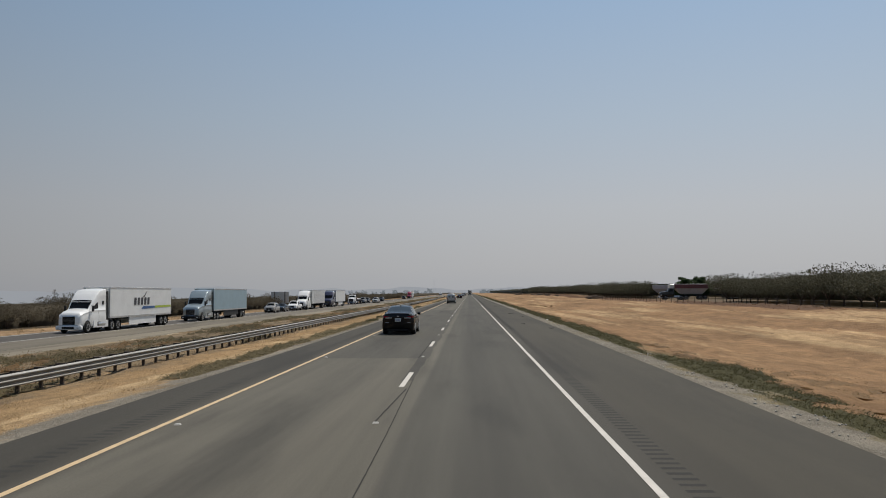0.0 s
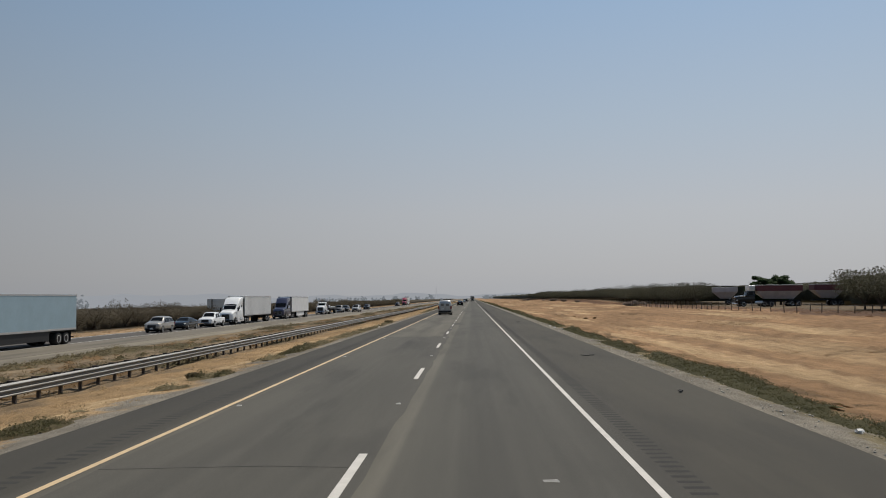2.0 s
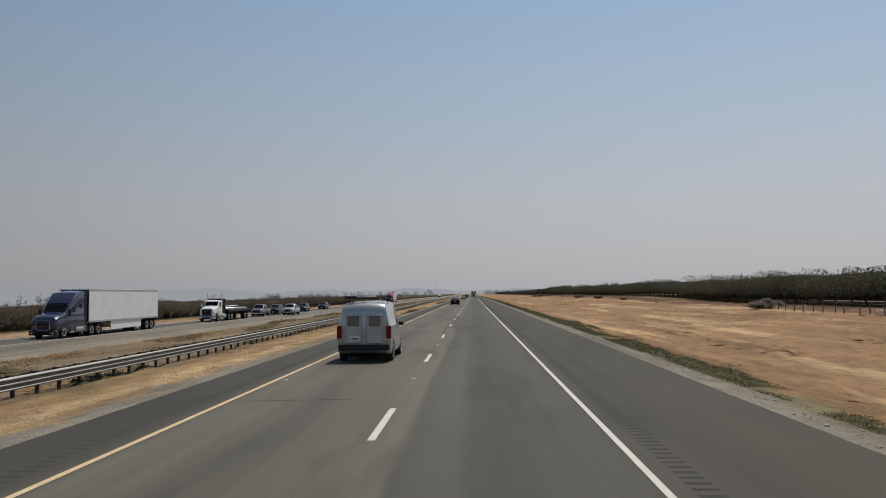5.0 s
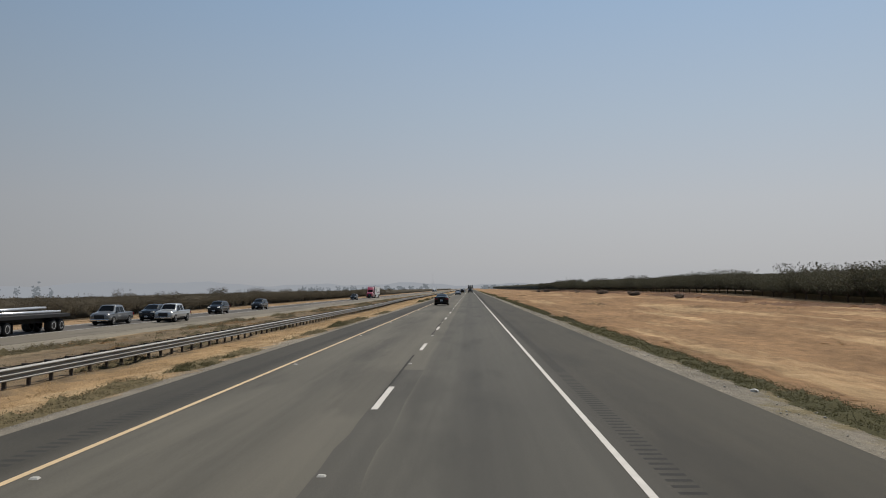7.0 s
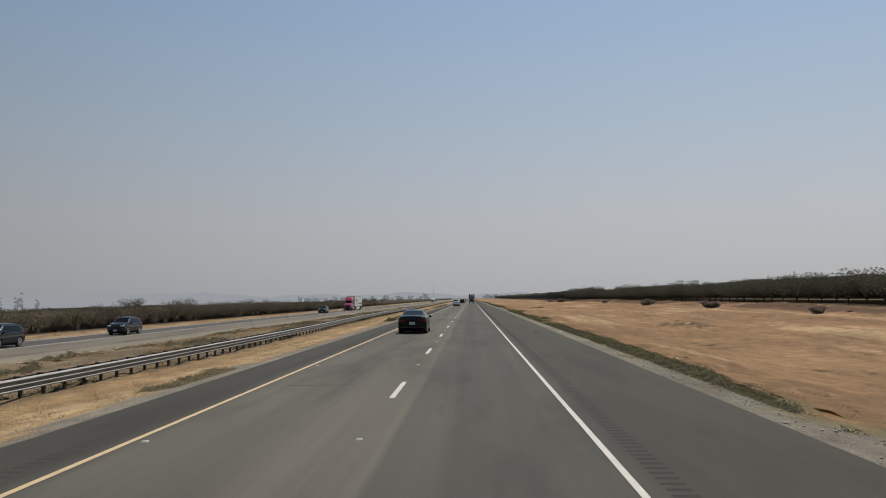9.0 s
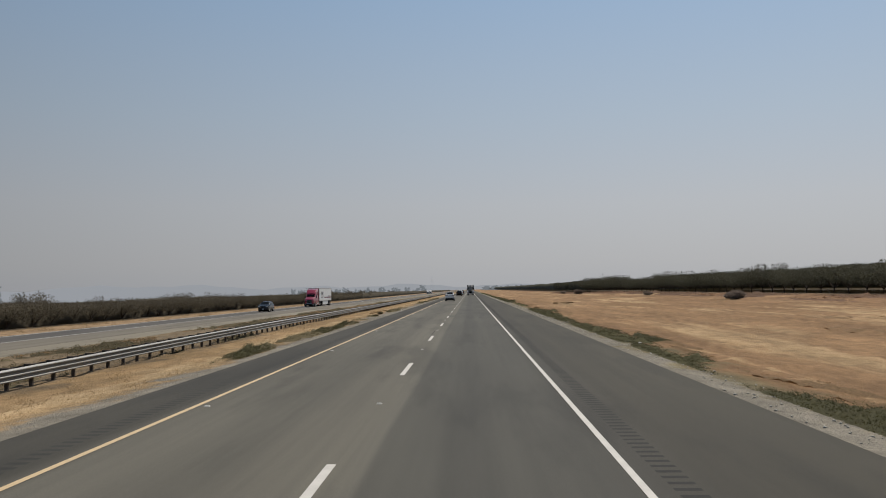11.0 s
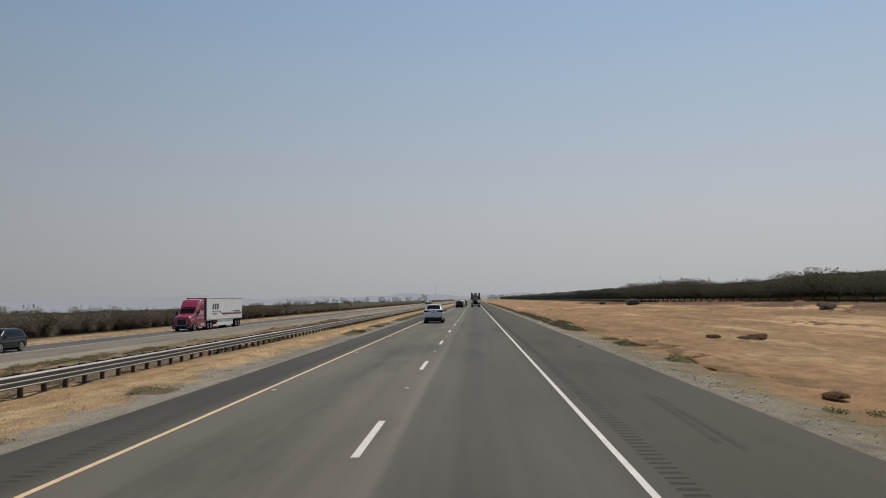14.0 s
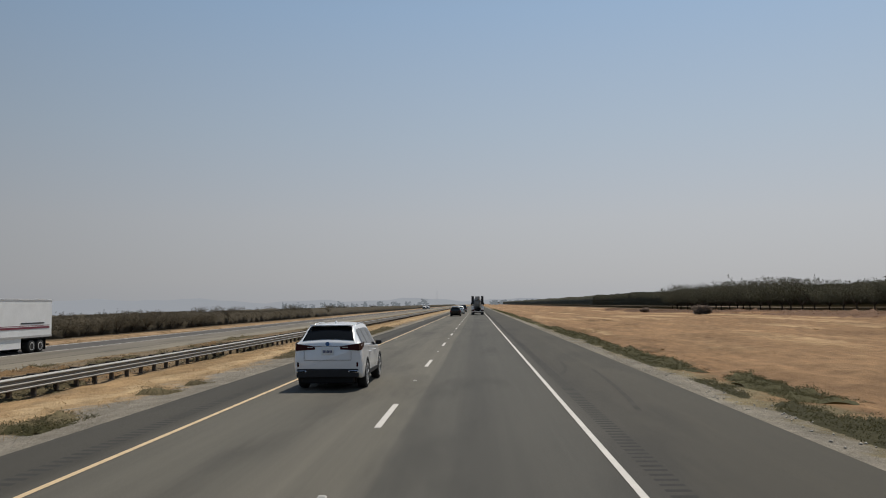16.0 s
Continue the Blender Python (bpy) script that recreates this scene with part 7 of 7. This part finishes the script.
# ---- marks and litter on the pavement ----
def ragged(name, pts, w, material, label, z=0.0035, kind="structure", category="road crack", jag=0.3):
    """A thin uneven strip along points, with a wandering edge."""
    r = np.random.default_rng(int(abs(pts[0][1]) * 10) % 9973)
    vs, fs = [], []
    n = 0
    for (xa, ya), (xb, yb) in zip(pts, pts[1:]):
        d = math.hypot(xb - xa, yb - ya)
        k = max(2, int(d / 0.25))
        nx, ny = -(yb - ya) / d, (xb - xa) / d
        for i in range(k + 1):
            t = i / k
            o, ww = r.uniform(-jag, jag) * w, w * r.uniform(1 - 1.3 * jag, 1 + 0.7 * jag)
            x, y = xa + (xb - xa) * t + nx * o, ya + (yb - ya) * t + ny * o
            vs += [(x - nx * ww / 2, y - ny * ww / 2, z), (x + nx * ww / 2, y + ny * ww / 2, z)]
            if n:
                fs.append((2 * n - 2, 2 * n - 1, 2 * n + 1, 2 * n))
            n += 1
    return tagged(new(name, mesh_of(name, vs, fs, material)), label, category, kind=kind)


for pts, w in (([(0.15, 14.3), (-0.03, 9.3)], 0.07), ([(0.34, 4.0), (0.30, 8.0), (0.16, 16.5)], 0.04), ([(-0.10, 193.0), (-0.17, 188.3), (-0.05, 176.0)], 0.10),
               ([(-0.09, 248.4), (-0.11, 244.4)], 0.10), ([(-0.08, 242.7), (-0.1, 236.0)], 0.12), ([(-0.05, 237.4), (-0.06, 229.0)], 0.10), ([(-0.11, 217.3), (-0.06, 206.0)], 0.12), 
               ([(-0.1, 34.0), (-0.12, 23.3)], 0.08), ([(-0.1, 345.0), (-0.12, 341.5)], 0.06)):
    ragged("sealed_joint", pts, w * 0.55, M_SEAL, "dark sealed joint along the lane edge", jag=0.16)
ragged("shoulder_smear", [(4.22, 27.0), (4.8, 27.05), (5.4, 27.02)], 0.22, M_SKID, "dark smear across the shoulder", category="road stain", jag=0.25)
ragged("crack", [(4.05, 96.3), (5.4, 96.2), (7.0, 96.3)], 0.03, M_SEAL, "thin dark joint across the shoulder")
for x, y, w in ((2.52, 60.3, 0.16), (1.71, 119.28, 0.07), (2.38, 365.45, 0.05), (1.8, 101.67, 0.05)):
    ragged("paint_spot", [(x - 0.6 * w, y), (x + 0.6 * w, y + 0.02)], w, M_PALE_SPOT, "small pale paint splash on the lane", category="paint spot", jag=0.3)
for pts in ([(-2.65, 103.45), (-1.4, 103.5), (-0.23, 103.64)], [(-3.35, 33.38), (-1.6, 33.5), (-0.04, 33.75)], [(-3.4, 61.0), (-1.2, 61.2), (0.0, 61.1)], [(-3.3, 151.0), (-1.0, 151.3)], [(-3.3, 266.0), (-1.2, 266.2)]):
    ragged("crack", pts, 0.035, M_SEAL, "thin dark crack across the lane")
for pts in ([(5.0, 470.2), (4.97, 468.8), (4.88, 467.4), (4.71, 466.0), (4.43, 464.6)], [(5.68, 466.7), (5.63, 464.0), (5.51, 461.0), (5.34, 458.2), (5.14, 455.7)], [(5.62, 402.4), (5.4, 396.0)], [(5.75, 402.0), (5.62, 395.5)]):
    ragged("skid_mark", pts, 0.12, M_SKID, "curved dark skid mark on the shoulder", category="skid mark", jag=0.05)


def scrap(x, y, l, turn, seed):
    """A curled strip of burst tyre."""
    r = np.random.default_rng(seed)
    bm = bmesh.new()
    n = 9
    rows = []
    for i in range(n):
        t = i / (n - 1) - 0.5
        w = 0.045 * (1 - 1.2 * t * t) * r.uniform(0.7, 1.2)
        z = 0.012 + 0.05 * abs(t) * r.uniform(0.3, 1.2)
        rows.append([bm.verts.new((t * l, s * w + 0.05 * math.sin(5 * t), z + dz)) for s, dz in ((-1, 0), (1, 0.01), (1, 0.03), (-1, 0.02))])
    for a, b in zip(rows, rows[1:]):
        for j in range(4):
            bm.faces.new((a[j], a[(j + 1) % 4], b[(j + 1) % 4], b[j]))
    bm.faces.new(rows[0])
    bm.faces.new(rows[-1])
    ob = part("tyre_scrap", bm, M_TYRE_SCRAP)
    ob.matrix_basis = pose(x, y, 0.0, 0, 0, turn)
    tagged(ob, "curled black scrap of burst tyre on the shoulder", "tyre scrap", "tyre scraps")


for i, (x, y, l, a) in enumerate([(5.95, 81.8, 0.9, 8), (5.36, 53.1, 0.45, 15), (6.62, 46.0, 0.5, -20), (6.41, 69.6, 0.35, 40), (5.77, 126.1, 0.55, 10), (5.48, 197.8, 0.5, 5), (5.9, 298.0, 0.3, 60), (6.4, 420.5, 0.25, 20), (-5.0, 449.6, 0.35, 30)]):
    scrap(x, y, l * 0.6, a, 200 + i)
for i, (x, y) in enumerate([(7.85, 116.8), (7.84, 113.5), (8.3, 112.2), (8.84, 269.0), (8.18, 208.5), (8.11, 64.4), (8.56, 381.3), (-6.1, 118.5), (-6.6, 404.5), (-5.9, 393.0), (-6.3, 448.6), (7.7, 300.2), (8.9, 274.5), (8.67, 240.5), (8.95, 335.5), (8.6, 253.9)]):
    r = np.random.default_rng(300 + i)
    bm = bmesh.new()
    bmesh.ops.create_icosphere(bm, subdivisions=2, radius=0.07)
    for v in bm.verts:
        v.co = Vector((v.co.x * r.uniform(0.7, 1.9), v.co.y * r.uniform(0.7, 1.6), v.co.z * r.uniform(0.4, 0.9)))
    ob = part("litter", bm, M_LITTER)
    ob.matrix_basis = pose(x, y, float(land(x, y)) + 0.03, 0, 0, 40 * i)
    tagged(ob, "small crumpled white litter on the gravel verge", "litter", "roadside litter")

# ---- far distance ----
def far_tree(seed, h, w):
    """The crown of a broad eucalyptus, leafy to the ground, in many ragged clumps round a few leaders."""
    r = np.random.default_rng(seed)
    cs, rs = [], []
    heads = [(r.uniform(-0.28, 0.28) * w, r.uniform(-0.2, 0.2) * w, h * r.uniform(0.62, 1.0)) for _ in range(4)]
    for k in range(64):
        hx, hy, hz = heads[k % 4]
        t = r.uniform(0.04, 0.97)
        wide = w * 0.24 * (1.15 - 0.75 * t)
        a_, q = r.uniform(0, 2 * math.pi), math.sqrt(r.uniform(0, 1))
        cs.append((hx * (0.5 + 0.5 * t) + math.cos(a_) * wide * q, hy + math.sin(a_) * wide * q, hz * t))
        g_ = r.uniform(0.05, 0.105)
        rs.append((w * g_, w * g_, max(w * g_ * 0.6, h * 0.045)))
    v, f = leaf_cloud(r, 3600, np.array(cs), np.array(rs), w * 0.017, True, k=0.85)
    v[:, 2] = np.maximum(v[:, 2], 0.0)
    return v, f


# haze in front of the far trees is painted as a grey-blue emission
M_FAR_TREES, nt_, b_ = nodes_of("haze_glow_tree_line")
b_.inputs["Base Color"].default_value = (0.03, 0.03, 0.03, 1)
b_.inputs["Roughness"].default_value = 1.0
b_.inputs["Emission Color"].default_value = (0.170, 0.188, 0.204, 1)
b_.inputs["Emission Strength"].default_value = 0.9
re_ = np.random.default_rng(77)
line_v, line_f, base_i = [], [], 0
spots = [(-370 + 285 * i / 26 + re_.uniform(-8, 8), 2010 - 110 * i / 26 + re_.uniform(-40, 40), 15.0 if i == 26 else re_.uniform(6.5, 11.5), re_.uniform(1.5, 2.3)) for i in range(27)]
spots += [(36 + 330 * (i / 30) ** 1.3 + re_.uniform(-4, 4), 2050 - 250 * i / 30 + re_.uniform(-30, 30), re_.uniform(10.5, 13.5), re_.uniform(1.4, 2.1)) for i in range(31)]
spots += [(-690, 1490, 19, 1.4), (-725, 1500, 12, 1.4), (-760, 1505, 10, 1.4), (-800, 1750, 14, 1.4)]
for i, (x, y, h, w) in enumerate(spots):
    g = float(land(x, y))
    v, f = far_tree(400 + i, h - 2.0 - g, h * w)
    line_v.append(v + np.array([x, y, g]))
    line_f.append(f + base_i)
    base_i += len(v)
far_line = stuff("backdrop", np.concatenate(line_v), np.concatenate(line_f), M_FAR_TREES, "line of eucalyptus trees on the horizon in a grey-blue haze glow", "tree line")
tagged(far_line, kind="structure")
mast = thing("radio_mast", pose(-176, 4200, float(land(-176, 4200))), "thin pale lattice radio mast far off in the haze", "mast")
bm = bmesh.new()
for x, y in ((-1.6, -1.6), (1.6, -1.6), (1.6, 1.6), (-1.6, 1.6)):
    tube(bm, [(x, y, 0), (x * 0.3, y * 0.3, 74)], 0.12, 5)
for k in range(14):
    z, s = 5 * k, 1 - 0.7 * (5 * k) / 82
    for a, b in (((-1.6, -1.6), (1.6, 1.6)), ((1.6, -1.6), (-1.6, 1.6))):
        tube(bm, [(a[0] * s, a[1] * s, z), (b[0] * s, b[1] * s, z + 5)], 0.09, 4)
part("lattice", bm, M_MAST, mast)

# foothills along the horizon; their haze is painted as a pale emission
m_, nt_, b_ = nodes_of("haze_glow_hills")
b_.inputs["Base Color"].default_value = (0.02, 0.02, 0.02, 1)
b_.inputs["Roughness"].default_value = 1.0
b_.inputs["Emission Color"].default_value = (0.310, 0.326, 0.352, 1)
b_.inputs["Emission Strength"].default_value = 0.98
vs, fs = [], []
for i in range(121):
    x = -4600 + 9200 * i / 120
    h = 20 + 7 * math.sin(i * 0.37) + 7 * math.sin(i * 0.91 + 1) + 4 * math.sin(i * 2.3) + (14 * math.exp(-((x - 520) / 420) ** 2)) + 10 * math.exp(-((x + 1500) / 700) ** 2)
    y = math.sqrt(max(4760 ** 2 - x * x, 1.0e6))
    vs += [(x, y, -240), (x, y, h), (x * 1.002, y * 1.002, -240)]
    if i:
        a, b = 3 * i - 3, 3 * i
        fs += [(a, b, b + 1, a + 1), (a + 1, b + 1, b + 2, a + 2)]
tagged(new("backdrop", mesh_of("backdrop", vs, fs, m_, True)), "low foothills in a flat pale haze glow", "hills", kind="structure")
